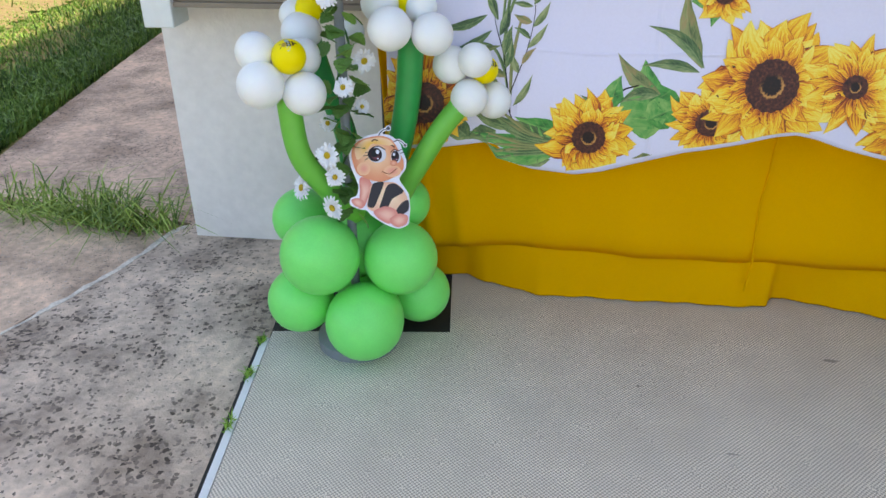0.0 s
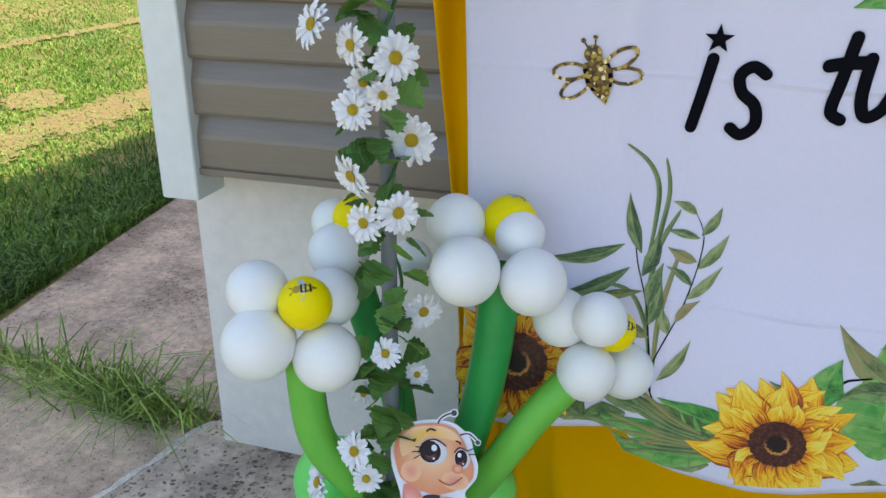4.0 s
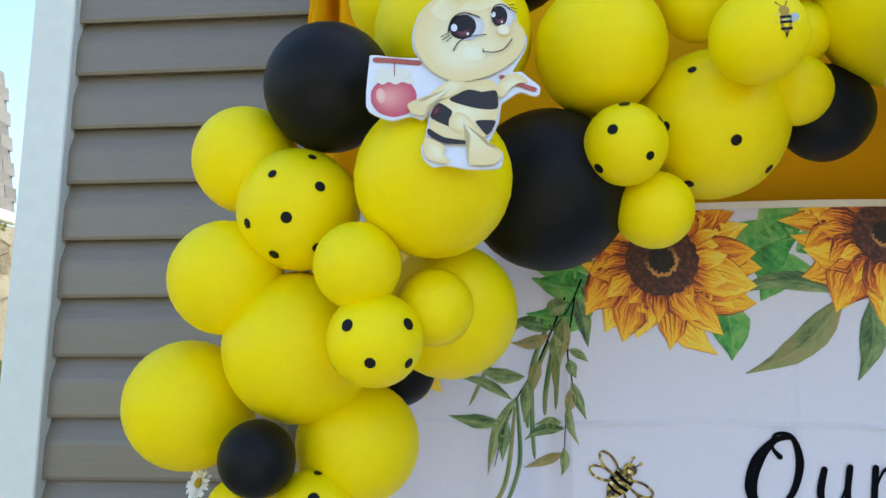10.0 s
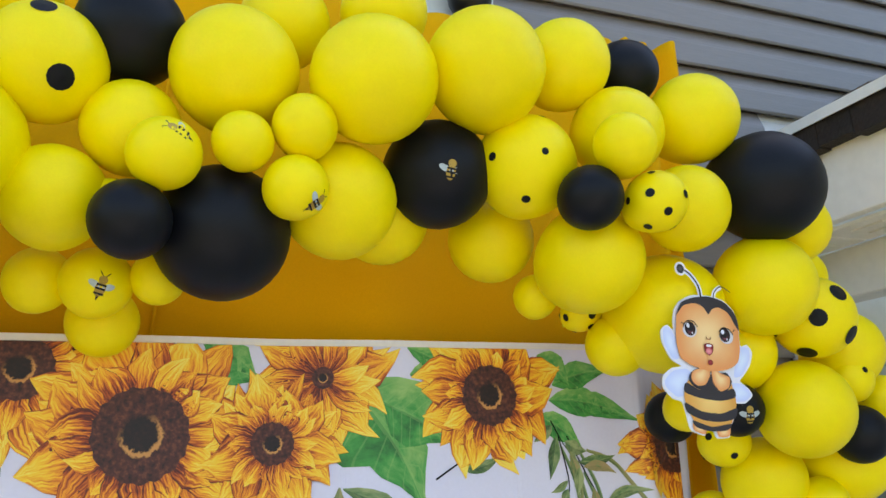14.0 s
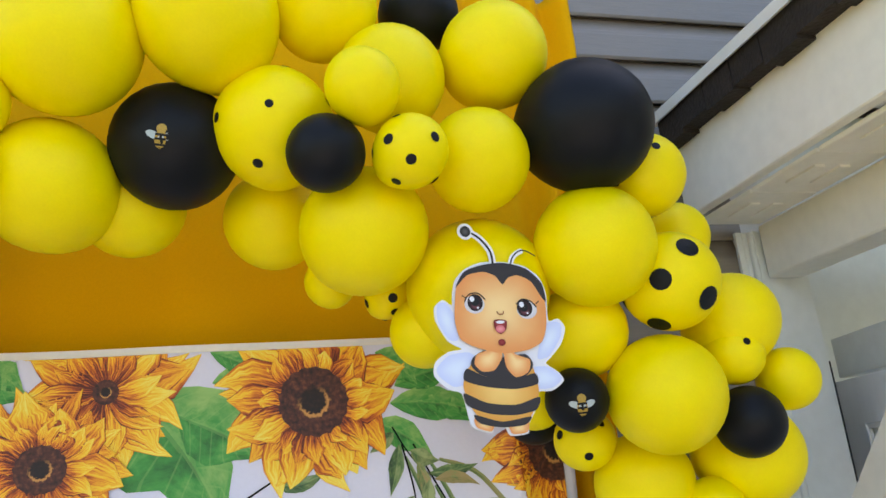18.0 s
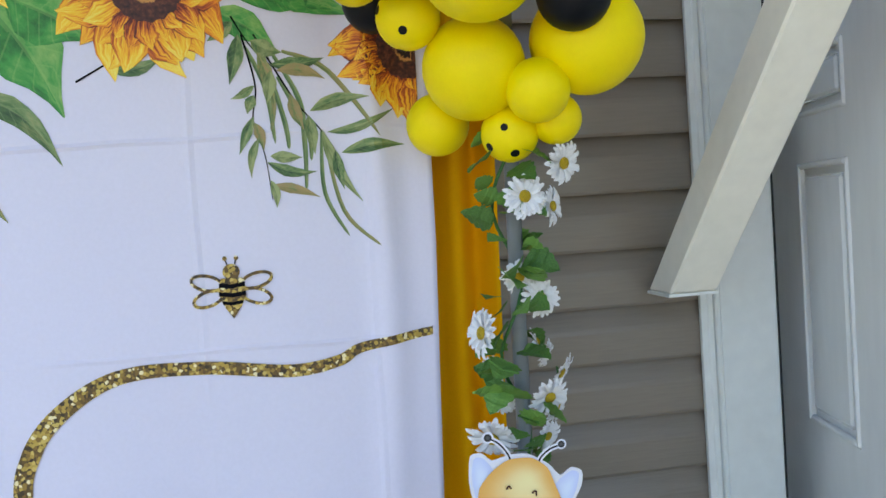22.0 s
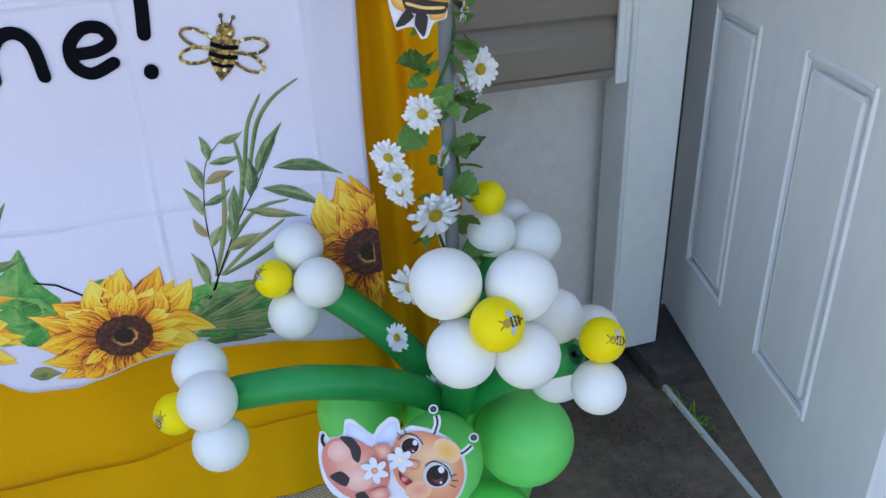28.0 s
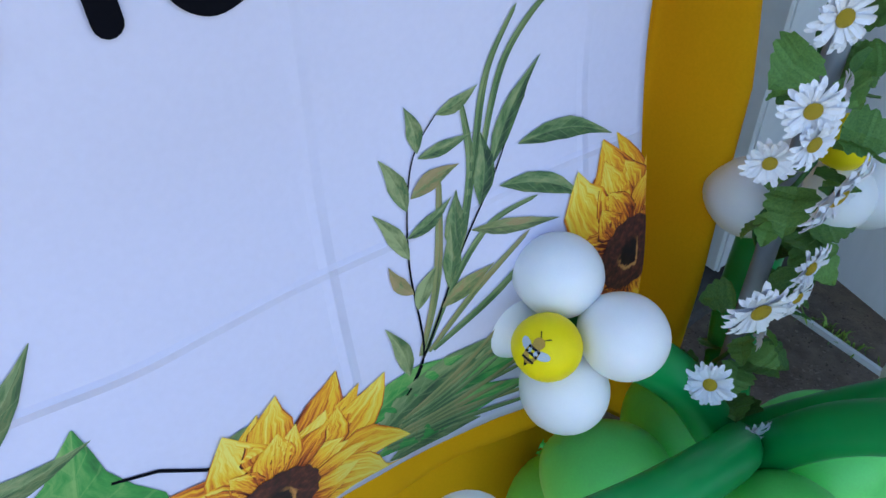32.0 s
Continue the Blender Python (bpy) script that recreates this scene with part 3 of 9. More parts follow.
fl = boxed(-0.99, 2.53, 0.262, 0.42, 0.885, 0.9)
tagged(part("flashing", fl, M["siding"]), "thin taupe starter strip under the lowest siding board", "trim", kind="structure")

# upstairs window
win = thing("window_1", "white framed double sash window above the yellow cloth", "window", kind="structure", at=(0.42, 0.2, 3.0))
wb = bmesh.new()
for x0, x1, z0, z1 in ((-0.03, 0.075, 2.97, 4.3), (0.765, 0.87, 2.97, 4.3), (0.075, 0.765, 2.97, 3.06), (0.075, 0.765, 4.2, 4.3)):
    box(wb, x0 - 0.42, x1 - 0.42, -0.03, 0.12, z0 - 3.0, z1 - 3.0, bev=0.004)
part("window_frame", wb, M["trim"], win)
sb = bmesh.new()
for x0, x1, z0, z1 in ((0.077, 0.15, 3.062, 4.198), (0.69, 0.763, 3.062, 4.198), (0.15, 0.69, 3.062, 3.12), (0.15, 0.69, 4.14, 4.198), (0.395, 0.415, 3.12, 4.14)):
    box(sb, x0 - 0.42, x1 - 0.42, 0.0, 0.05, z0 - 3.0, z1 - 3.0, bev=0.003)
part("sash", sb, M["trim"], win)
for x0, x1 in ((0.151, 0.394), (0.416, 0.689)):
    part("pane", boxed(x0 - 0.42, x1 - 0.42, 0.02, 0.028, 0.121, 1.139), M["glass_pale"], win)
part("room_dark", boxed(-0.34, 0.34, 0.2, 0.21, 0.06, 1.2), M["gap"], win)

# lamp on its block
lamp = thing("wall_lamp", "black metal lantern lamp on a white mounting block", "lamp", at=(1.485, 0.2, 3.06))
part("mounting_block", boxed(-0.095, 0.095, -0.03, 0.06, 0.0, 0.34, bev=0.006), M["trim"], lamp)
lb = bmesh.new()
tube(lb, [(0, -0.03, 0.14), (0, -0.055, 0.14)], 0.06, 20)
part("back_plate", lb, M["metal"], lamp, smooth=False)
lb = bmesh.new()
bmesh.ops.create_uvsphere(lb, u_segments=18, v_segments=10, radius=0.055)
bmesh.ops.translate(lb, verts=lb.verts, vec=(0, -0.085, 0.055))
part("ball", lb, M["metal"], lamp, smooth=True)
for s in (-1, 1):
    lb = bmesh.new()
    tube(lb, spline([(s * 0.03, -0.09, 0.08), (s * 0.075, -0.12, 0.09), (s * 0.11, -0.13, 0.14), (s * 0.09, -0.12, 0.19)]), 0.012, 8)
    part("arm", lb, M["metal"], lamp, smooth=True)
lb = bmesh.new()
tube(lb, [(0, -0.1, 0.1), (0, -0.1, 0.16), (0, -0.1, 0.3)], [0.03, 0.06, 0.075], 8)
part("lantern", lb, M["metal"], lamp)

# ---- porch roof over the door ----
porch = thing("porch_roof", "white trimmed porch roof with brown shingles over the door", "porch roof", at=(2.342, 0.2, 2.535))
pr = bmesh.new()
box(pr, 0.0, 0.03, -1.9, 0.02, 0.02, 0.25, bev=0.003)
part("fascia", pr, M["soffit"], porch)
pr = bmesh.new()
box(pr, -0.052, 0.03, -1.92, 0.02, 0.262, 0.276)
box(pr, -0.056, -0.053, -1.92, 0.02, 0.255, 0.282)
part("drip_edge", pr, M["trim"], porch, "thin white metal drip edge")
sbm = bmesh.new()
for k in range(9):
    y1 = 0.02 - k * 0.213
    box(sbm, 0.031, 0.20, y1 - 0.208, y1, 0.005 + 0.001 * (k % 2), 0.016, bev=0.002)
    for j in range(2):
        box(sbm, 0.07 + j * 0.06, 0.095 + j * 0.06, y1 - 0.15, y1 - 0.06, 0.001, 0.006)
part("soffit", sbm, M["soffit"], porch, "vented vinyl soffit panels")
for k in range(16):
    for j in range(3):
        sh = boxed(-0.03 + j * 0.14, 0.16 + j * 0.14, -0.118 * k - 0.105, -0.118 * k + 0.008, 0.277 + j * 0.012, 0.29 + j * 0.012 + rnd.uniform(0, 0.006))
        for v in sh.verts:
            v.co.z += (v.co.x + 0.03) * 0.35 + rnd.uniform(-0.003, 0.003)
            v.co.x += rnd.uniform(-0.008, 0.008)
        part("shingle", sh, M["shingle"], porch)
pr = bmesh.new()
vs = [pr.verts.new(p) for p in ((0.03, -1.9, 0.25), (0.03, 0.02, 0.25), (2.5, 0.02, 1.1), (2.5, -1.9, 1.1), (0.03, -1.9, 0.235), (0.03, 0.02, 0.235), (2.5, 0.02, 1.085), (2.5, -1.9, 1.085))]
for f in ((0, 1, 2, 3), (7, 6, 5, 4), (0, 4, 5, 1), (1, 5, 6, 2), (2, 6, 7, 3), (3, 7, 4, 0)):
    pr.faces.new([vs[i] for i in f])
part("roof_deck", pr, M["roof_plain"], porch)
part("porch_beam", boxed(0.20, 0.30, -1.9, 0.03, -0.13, 0.004, bev=0.004), M["soffit"], porch)
part("ceiling_panel", boxed(0.301, 2.4, -1.9, 0.03, -0.01, 0.0), M["soffit"], porch)
se = bmesh.new()
for k in range(19):
    box(se, -0.040 - rnd.uniform(0, 0.006), -0.001, -1.9 + k * 0.1, -1.802 + k * 0.1, 0.200 - rnd.uniform(0, 0.012), 0.2615)
part("shingle_edge", se, M["shingle_edge"], porch, "dark ragged edge of the brown shingles")

brace = thing("porch_brace", "white painted diagonal timber brace carrying the porch roof", "brace", at=(2.418, 0.188, 1.555))
bb = bmesh.new()
box(bb, -0.052, 0.052, -0.052, 0.052, 0.0, 1.75, bev=0.005)
for v in bb.verts:
    v.co.y -= v.co.z * 0.81
    v.co.x += v.co.z * 0.09
part("timber", bb, M["soffit"], brace)
part("foot_plate", boxed(-0.0545, 0.0545, -0.0545, 0.052, -0.006, 0.0), M["trim"], brace)
sr = bmesh.new()
ring = [Vector((0.104 + 0.078 * math.cos(a), -0.94 + 0.078 * math.sin(a), 1.16 + 0.02 * math.sin(a * 2))) for a in (2 * math.pi * k / 20 for k in range(21))]
tube(sr, ring, 0.008, 6)
strap = part("strap", sr, M["pipe"], brace, "grey cord tied round the brace")

# ---- the open panelled door ----
HINGE, FREE = Vector((2.786, 0.340, 0.11)), Vector((2.592, -0.560, 0.11))
dw = (FREE - HINGE).length + 0.045
door = thing("door_1", "white six-panel door standing open against the porch", "door", kind="structure")
ang = math.atan2(FREE.y - HINGE.y, FREE.x - HINGE.x)
door.matrix_world = Matrix.Translation(HINGE) @ Matrix.Rotation(ang, 4, "Z")
U0 = -0.125
dm = bmesh.new()
box(dm, U0, dw, 0.0, 0.032, 0, 2.05)
cols = ((0.066, 0.312), (0.497, 0.745))
rows_ = ((0.22, 0.918), (1.112, 1.70), (1.80, 1.94))
for x0, x1 in ((U0, 0.066), (0.312, 0.497), (0.745, dw)):
    box(dm, x0, x1, -0.012, -0.0005, 0, 2.05)
for z0, z1 in ((0, 0.22), (0.918, 1.112), (1.70, 1.80), (1.94, 2.05)):
    for x0, x1 in cols:
        box(dm, x0, x1, -0.012, -0.0005, z0, z1)
part("door_leaf", dm, M["door"], door)
for x0, x1 in cols:
    for z0, z1 in rows_:
        pm = bmesh.new()
        box(pm, x0 + 0.030, x1 - 0.030, -0.0135, -0.0006, z0 + 0.030, z1 - 0.030, bev=0.010)
        part("door_panel", pm, M["door"], door)
        pm = bmesh.new()
        for a0, a1, b0, b1 in ((x0 + 0.0005, x0 + 0.014, z0 + 0.0005, z1 - 0.0005), (x1 - 0.014, x1 - 0.0005, z0 + 0.0005, z1 - 0.0005), (x0 + 0.0145, x1 - 0.0145, z0 + 0.0005, z0 + 0.014), (x0 + 0.0145, x1 - 0.0145, z1 - 0.014, z1 - 0.0005)):
            box(pm, a0, a1, -0.0165, -0.0006, b0, b1, bev=0.004)
        part("moulding", pm, M["door"], door)
for z in (0.25, 1.19, 1.8):
    hm = bmesh.new()
    tube(hm, [(U0 - 0.005, -0.014, z - 0.06), (U0 - 0.005, -0.014, z + 0.06)], 0.009, 8)
    part("hinge", hm, M["trim"], door)
part("seal", boxed(U0 - 0.02, U0 - 0.002, 0.0, 0.03, 0, 2.06), M["gap"], door, "black rubber weather seal")
part("door_header", boxed(-0.03, dw + 0.02, 0.005, 0.05, 2.06, 2.16), M["trim"], door)
tagged(part("wall_right", boxed(3.05, 3.2, -2.2, 0.2, -0.1, 2.6), M["trim"]), "plain white wall beyond the open door", "wall", kind="structure")

# ---- ground ----
def lawn_z(x, y):
    d = max(0.0, -2.9 - x, y - 8.5)
    return GZ - 0.035 + 0.145 * max(0.0, min(d, 14) - 0.3)


g = bmesh.new()
gx = [-400, -120, -40, -18, -14, -11, -9, -8, -7, -6, -5, -4.4, -3.9, -3.5, -3.2, -2.9, -2.5, -1, 2, 6, 12, 30, 120, 400]
gy = [-400, -120, -40, -12, -6, -3, -1, 0, 1, 2, 3, 4, 5, 6, 8, 10, 12, 15, 20, 40, 120, 400]
grid = [[g.verts.new((x, y, lawn_z(x, y) + (rnd.uniform(-0.01, 0.01) if -14 < x < -3 else 0))) for y in gy] for x in gx]
for i in range(len(gx) - 1):
    for j in range(len(gy) - 1):
        g.faces.new((grid[i][j], grid[i + 1][j], grid[i + 1][j + 1], grid[i][j + 1]))
tagged(part("ground", g, M["soil"], smooth=True), "lawn soil with worn bare patches and sparse grass", "ground", kind="structure")


def pavement(name, outline, z0, z1, m, label, cat="pavement"):
    bm = bmesh.new()
    lo = [bm.verts.new((x, y, z0 + GZ)) for x, y in outline]
    hi = [bm.verts.new((x, y, z1 + GZ)) for x, y in outline]
    bm.faces.new(hi)
    bm.faces.new(lo[::-1])
    for i in range(len(lo)):
        j = (i + 1) % len(lo)
        bm.faces.new((lo[i], lo[j], hi[j], hi[i]))
    bmesh.ops.recalc_face_normals(bm, faces=bm.faces)
    return tagged(part(name, bm, m), label, cat, kind="structure")


crk = [(-2.05, -1.7), (-1.80, -1.1), (-1.60, -0.66), (-1.475, -0.38), (-1.418, -0.263), (-1.37, -0.15), (-1.335, -0.06), (-1.275, 0.09), (-1.228, 0.255), (-1.20, 0.40), (-1.16, 0.52)]
pavement("pavement_patio", [(2.30, -8), (2.10, -0.3), (2.0, 0.52)] + crk[::-1] + [(-2.05, -8)], -0.1, -0.003, M["concrete"], "grey patio concrete with exposed dark pebbles and a long crack")
pavement("pavement_door", [(6, -8), (6, 0.52), (2.002, 0.52), (2.102, -0.3), (2.302, -8)], -0.1, -0.004, M["concrete3"], "dark concrete with stains in front of the door")
pavement("pavement_path", [(x - 0.022 - 0.012 * (i % 2), y) for i, (x, y) in enumerate(crk[:-1])] + [(-1.24, 0.46), (-2.28, 0.62), (-2.75, -0.2), (-3.0, -1.7)], -0.1, -0.010, M["concrete2"], "pinkish weathered concrete slab with stained surface")
pavement("pavement_walk", [(-1.13, 0.53), (-1.08, 2.2), (-1.05, 7.8), (-3.2, 7.8), (-2.72, 3.6), (-2.45, 1.6), (-2.30, 0.72)], -0.1, -0.014, M["walkway"], "brownish aggregate walkway along the house side")
gr = random.Random(12)
left_, right_ = [], []
for (x0, y0), (x1, y1) in zip(crk, crk[1:]):
    for k in range(4):
        x, y = x0 + (x1 - x0) * k / 4, y0 + (y1 - y0) * k / 4
        left_.append((x - 0.006 - gr.uniform(0, 0.020), y + gr.uniform(-0.01, 0.01)))
        right_.append((x + gr.uniform(0.0, 0.010), y + gr.uniform(-0.01, 0.01)))
pavement("crack_edge", left_ + right_[::-1], -0.05, -0.0005, M["grit"], "pale gritty broken edge along the crack", "crack")
pavement("joint_soil", [(-1.13, 0.53), (-1.24, 0.46), (-2.28, 0.62), (-2.30, 0.715)], -0.1, -0.032, M["soil"], "soil filled joint between the slabs", "soil")

# woven mat with a notch, its white edge strip and the rubber under the pot
mu, mv = Vector((math.cos(radians(6.3)), math.sin(radians(6.3)))), Vector((math.sin(radians(5.8)), -math.cos(radians(5.8))))
o2 = Vector((-0.608, -0.175))


def mp2(a, b):
    p = o2 + mu * a + mv * b
    return (p.x, p.y)


pavement("rubber_pad", [mp2(-0.005, 0.02), mp2(0.56, 0.02), mp2(0.56, -0.36), mp2(-0.005, -0.36)], -0.003, 0.002, M["rubber"], "black rubber pad under the pot", "pad")
mat_ob = pavement("woven_mat", [mp2(0, 0), mp2(0.532, 0.0), mp2(0.532, -0.40), (1.5, 0.30), (2.05, 0.22), (2.12, -0.10), (2.17, -0.40), (2.36, -1.6), (2.5, -4.0), mp2(0.0, 4.0)], -0.003, 0.007, M["matt"], "beige basket-woven outdoor mat with small stains", "mat")
mat_ob["kind"] = "structure"
pavement("edge_strip", [mp2(-0.024, 0.03), mp2(-0.004, 0.03), mp2(-0.004, 3.2), mp2(-0.024, 3.2)], -0.003, 0.004, M["trim"], "white painted edge strip beside the mat, chipped", "strip")
pavement("joint_gap", [mp2(-0.034, 0.03), mp2(-0.0245, 0.03), mp2(-0.0245, 3.2), mp2(-0.034, 3.2)], -0.003, 0.0015, M["rubber"], "dark open joint along the white edge strip", "joint")
pavement("threshold_strip", [(2.610, -0.9), (2.620, -0.9), (2.646, 0.16), (2.636, 0.16)], -0.003, 0.012, M["trim"], "narrow white strip along a joint by the door", "strip")
for i, (x, y, r) in enumerate(((0.458, -0.311, 0.009), (1.00, -0.13, 0.022), (0.66, -0.55, 0.012))):
    bm = bmesh.new()
    vs = [bm.verts.new((x + math.cos(a) * r * rnd.uniform(0.6, 1.3), y + math.sin(a) * r * rnd.uniform(0.2, 0.5), GZ + 0.0078)) for a in (2 * math.pi * k / 14 for k in range(14))]
    bm.faces.new(vs)
    part("stain", bm, M["stain"], mat_ob)
# dark stone blocks at the wall foot by the door
for x0, x1, y0, y1, h in ((2.32, 2.60, 0.20, 0.41, 0.05), (2.61, 2.84, 0.14, 0.41, 0.095), (2.85, 2.98, 0.05, 0.35, 0.08)):
    bm = boxed(x0, x1, y0, y1, -0.02, h, bev=0.012)
    for v in bm.verts:
        v.co += Vector((rnd.uniform(-0.012, 0.012), rnd.uniform(-0.012, 0.012), rnd.uniform(-0.008, 0.004)))
    tagged(part("stone_block", bm, M["stone_step"]), "dark weathered stone block at the wall foot", "stone", "stones by the door")

# ---- grass ----
def blades(name, spots, label, hmin, hmax, wid, lean, zf=None, m="grass"):
    vs, fs = [], []
    for x, y in spots:
        h, a, w = rnd.uniform(hmin, hmax), rnd.uniform(0, 6.283), rnd.uniform(0.6, 1.2) * wid
        b = rnd.uniform(0, 6.283)
        l = rnd.uniform(0.15, lean) * h
        z = zf(x, y)
        dx, dy, lx, ly = math.cos(a) * w, math.sin(a) * w, math.cos(b) * l, math.sin(b) * l
        i = len(vs)
        vs += [(x - dx, y - dy, z), (x + dx, y + dy, z), (x + dx * 0.7 + lx * 0.4, y + dy * 0.7 + ly * 0.4, z + h * 0.6), (x - dx * 0.7 + lx * 0.4, y - dy * 0.7 + ly * 0.4, z + h * 0.6), (x + lx, y + ly, z + h * (1 - lean * 0.25))]
        fs += [(i, i + 1, i + 2, i + 3), (i + 3, i + 2, i + 4)]
    me = bpy.data.meshes.new(name)
    me.from_pydata(vs, [], fs)
    me.materials.append(M[m])
    return tagged(new(name, me), label, "grass", kind="stuff")


def track(x, y):
    """How far a spot of the lawn lies inside the worn soil tracks: above 0 is bare."""
    w = noise.noise(Vector((x * 1.9, y * 1.9, 5.0))) * 0.13 + noise.noise(Vector((x * 6, y * 6, 1.0))) * 0.09 + noise.noise(Vector((x * 19, y * 19, 3.0))) * 0.08
    a = 0.19 - abs(x + 4.03) + w
    b = 0.07 - abs(x + 5.83 + 0.04 * (y - 5)) + w * 0.6
    c = 0.26 - math.hypot((x + 3.27) * 1.8, (y - 3.1) * 0.55) + w
    d = 0.20 - math.hypot(x + 4.55, (y - 3.5) * 0.8) + w
    return max(a, b, c, d)


# worn soil laid along the tracks, in small cells that leave a ragged outline
tv, tf, tn = [], [], {}
for i in range(140):
    for j in range(320):
        x, y = -6.2 + i * 0.022, 1.5 + j * 0.022
        if track(x, y) > 0:
            q = []
            for a, b in ((0, 0), (1, 0), (1, 1), (0, 1)):
                key = (i + a, j + b)
                if key not in tn:
                    tn[key] = len(tv)
                    px, py = x + (a - 0.5) * 0.022 + rnd.uniform(-0.007, 0.007), y + (b - 0.5) * 0.022 + rnd.uniform(-0.007, 0.007)
                    tv.append((px, py, lawn_z(px, py) + 0.016 + rnd.uniform(-0.003, 0.003)))
                q.append(tn[key])
            tf.append(q)
tme = bpy.data.meshes.new("soil_track")
tme.from_pydata(tv, [], tf)
tme.materials.append(M["bare_soil"])
tagged(new("soil_track", tme), "worn tan soil tracks crossing the lawn", "soil", kind="structure")


def bare(x, y):
    if track(x, y) > rnd.uniform(0.0, 0.26) and noise.noise(Vector((x * 9, y * 9, 8.0))) < 0.12:
        return 9.0
    return noise.noise(Vector((x * 0.55 + 3, y * 0.55, 0.4))) + 0.5 * noise.noise(Vector((x * 1.7, y * 1.7, 2.0)))


sp = []
while len(sp) < 120000:
    d = rnd.random() ** 1.7
    y = 0.4 + d * 13
    x = -2.3 - 0.13 * y - rnd.random() ** 1.2 * (1.4 + d * 6.5)
    if bare(x, y) < 0.42 + (0.5 if x > -3.3 - 0.05 * y else 0):
        sp.append((x, y))
blades("lawn_grass", sp, "short green lawn grass with bare patches between", 0.018, 0.05, 0.006, 1.0, lambda x, y: lawn_z(x, y) - 0.005)
sp = []
while len(sp) < 15000:
    y = 0.6 + rnd.random() ** 1.3 * 6
    sp.append((-2.27 - 0.13 * y - abs(rnd.gauss(0, 0.34)), y))
blades("verge_grass", sp, "long grass along the walkway edge, coloured dark for the house shade", 0.05, 0.15, 0.005, 1.1, lambda x, y: lawn_z(x, y) - 0.005, "verge")
sp = []
for cx, cy, sx, sy, n in ((-1.40, 0.46, 0.07, 0.04, 170), (-1.56, 0.50, 0.07, 0.03, 140), (-1.78, 0.53, 0.10, 0.03, 100), (-2.02, 0.57, 0.12, 0.03, 60), (-1.24, 0.45, 0.05, 0.02, 40)):
    sp += [(min(cx + rnd.gauss(0, sx), -1.14), cy + rnd.gauss(0, sy)) for _ in range(n)]
blades("grass_tuft", sp, "tufts of long arching grass growing from the slab joint", 0.08, 0.27, 0.0042, 2.3, lambda x, y: GZ - 0.02, "tuft")
sp = [(mp2(-0.02, b + rnd.gauss(0, 0.012))[0], mp2(-0.02, b + rnd.gauss(0, 0.012))[1]) for b in (0.21, 0.42, 0.05) for _ in range(45)]
sp += [(2.65 + rnd.gauss(0, 0.015), 0.0 + rnd.gauss(0, 0.05)) for _ in range(60)]
blades("weeds", sp, "small weeds in the joint by the white strip", 0.012, 0.04, 0.003, 1.2, lambda x, y: GZ - 0.003)

# ---- the neighbour's stone house ----
NX = -8.3
nh = thing("neighbour_house", "neighbour's rendered house with patches of field stone and a grey roof", "house", at=(NX, 9, 0.4))
NZ = 0.4
part("wall", boxed(-6, 0, -8, 1.95, -0.4, 4.5 - NZ), M["nwall"], nh)


def clip(poly, a, b):
    """The side of a convex outline that lies nearer to a than to b."""
    m_, d_ = ((a[0] + b[0]) / 2, (a[1] + b[1]) / 2), (b[0] - a[0], b[1] - a[1])
    side = [(p[0] - m_[0]) * d_[0] + (p[1] - m_[1]) * d_[1] for p in poly]
    out_ = []
    for i in range(len(poly)):
        j = (i + 1) % len(poly)
        if side[i] <= 0:
            out_.append(poly[i])
        if side[i] * side[j] < 0:
            k = side[i] / (side[i] - side[j])
            out_.append((poly[i][0] + (poly[j][0] - poly[i][0]) * k, poly[i][1] + (poly[j][1] - poly[i][1]) * k))
    return out_


def bare_patch(y, z):
    """Where the stone facing has come off and the cement shows."""
    top = 2.25 if y < 8.2 else 2.62 if y < 8.95 else 1.62 + 0.1 * math.sin(y * 9)
    return z < top or (8.36 < y < 9.38 and 2.38 < z < 4.1)


rs = random.Random(31)
seeds = [(5.4 + 0.36 * i + rs.uniform(-0.15, 0.15) + 0.18 * (j % 2), 1.35 + 0.31 * j + rs.uniform(-0.12, 0.12)) for i in range(16) for j in range(11)]
for a in seeds:
    poly = [(a[0] - 0.5, a[1] - 0.5), (a[0] + 0.5, a[1] - 0.5), (a[0] + 0.5, a[1] + 0.5), (a[0] - 0.5, a[1] + 0.5)]
    for b in seeds:
        if b is not a and abs(a[0] - b[0]) + abs(a[1] - b[1]) < 1.4 and len(poly) > 2:
            poly = clip(poly, a, b)
    if len(poly) < 3 or bare_patch(*a) or a[0] > 10.75 or a[1] > 4.42:
        continue
    poly = [(max(p[0], 9.38) if a[0] > 9.38 else min(p[0], 8.36) if a[0] < 8.36 and a[1] > 2.3 else p[0], min(p[1], 4.48)) for p in poly]
    c = (sum(p[0] for p in poly) / len(poly), sum(p[1] for p in poly) / len(poly))
    sm = bmesh.new()
    h = rs.uniform(0.012, 0.024)
    low_ = [sm.verts.new((0.0005, c[0] + (p[0] - c[0]) * 0.985 - 9, c[1] + (p[1] - c[1]) * 0.985 - NZ)) for p in poly]
    high_ = [sm.verts.new((h + rs.uniform(-0.006, 0.006), c[0] + (p[0] - c[0]) * 0.945 - 9, c[1] + (p[1] - c[1]) * 0.945 - NZ)) for p in poly]
    sm.faces.new(high_)
    for k in range(len(poly)):
        sm.faces.new((low_[k], low_[(k + 1) % len(poly)], high_[(k + 1) % len(poly)], high_[k]))
    bmesh.ops.recalc_face_normals(sm, faces=sm.faces)
    part("stone", sm, M["nstone"], nh)
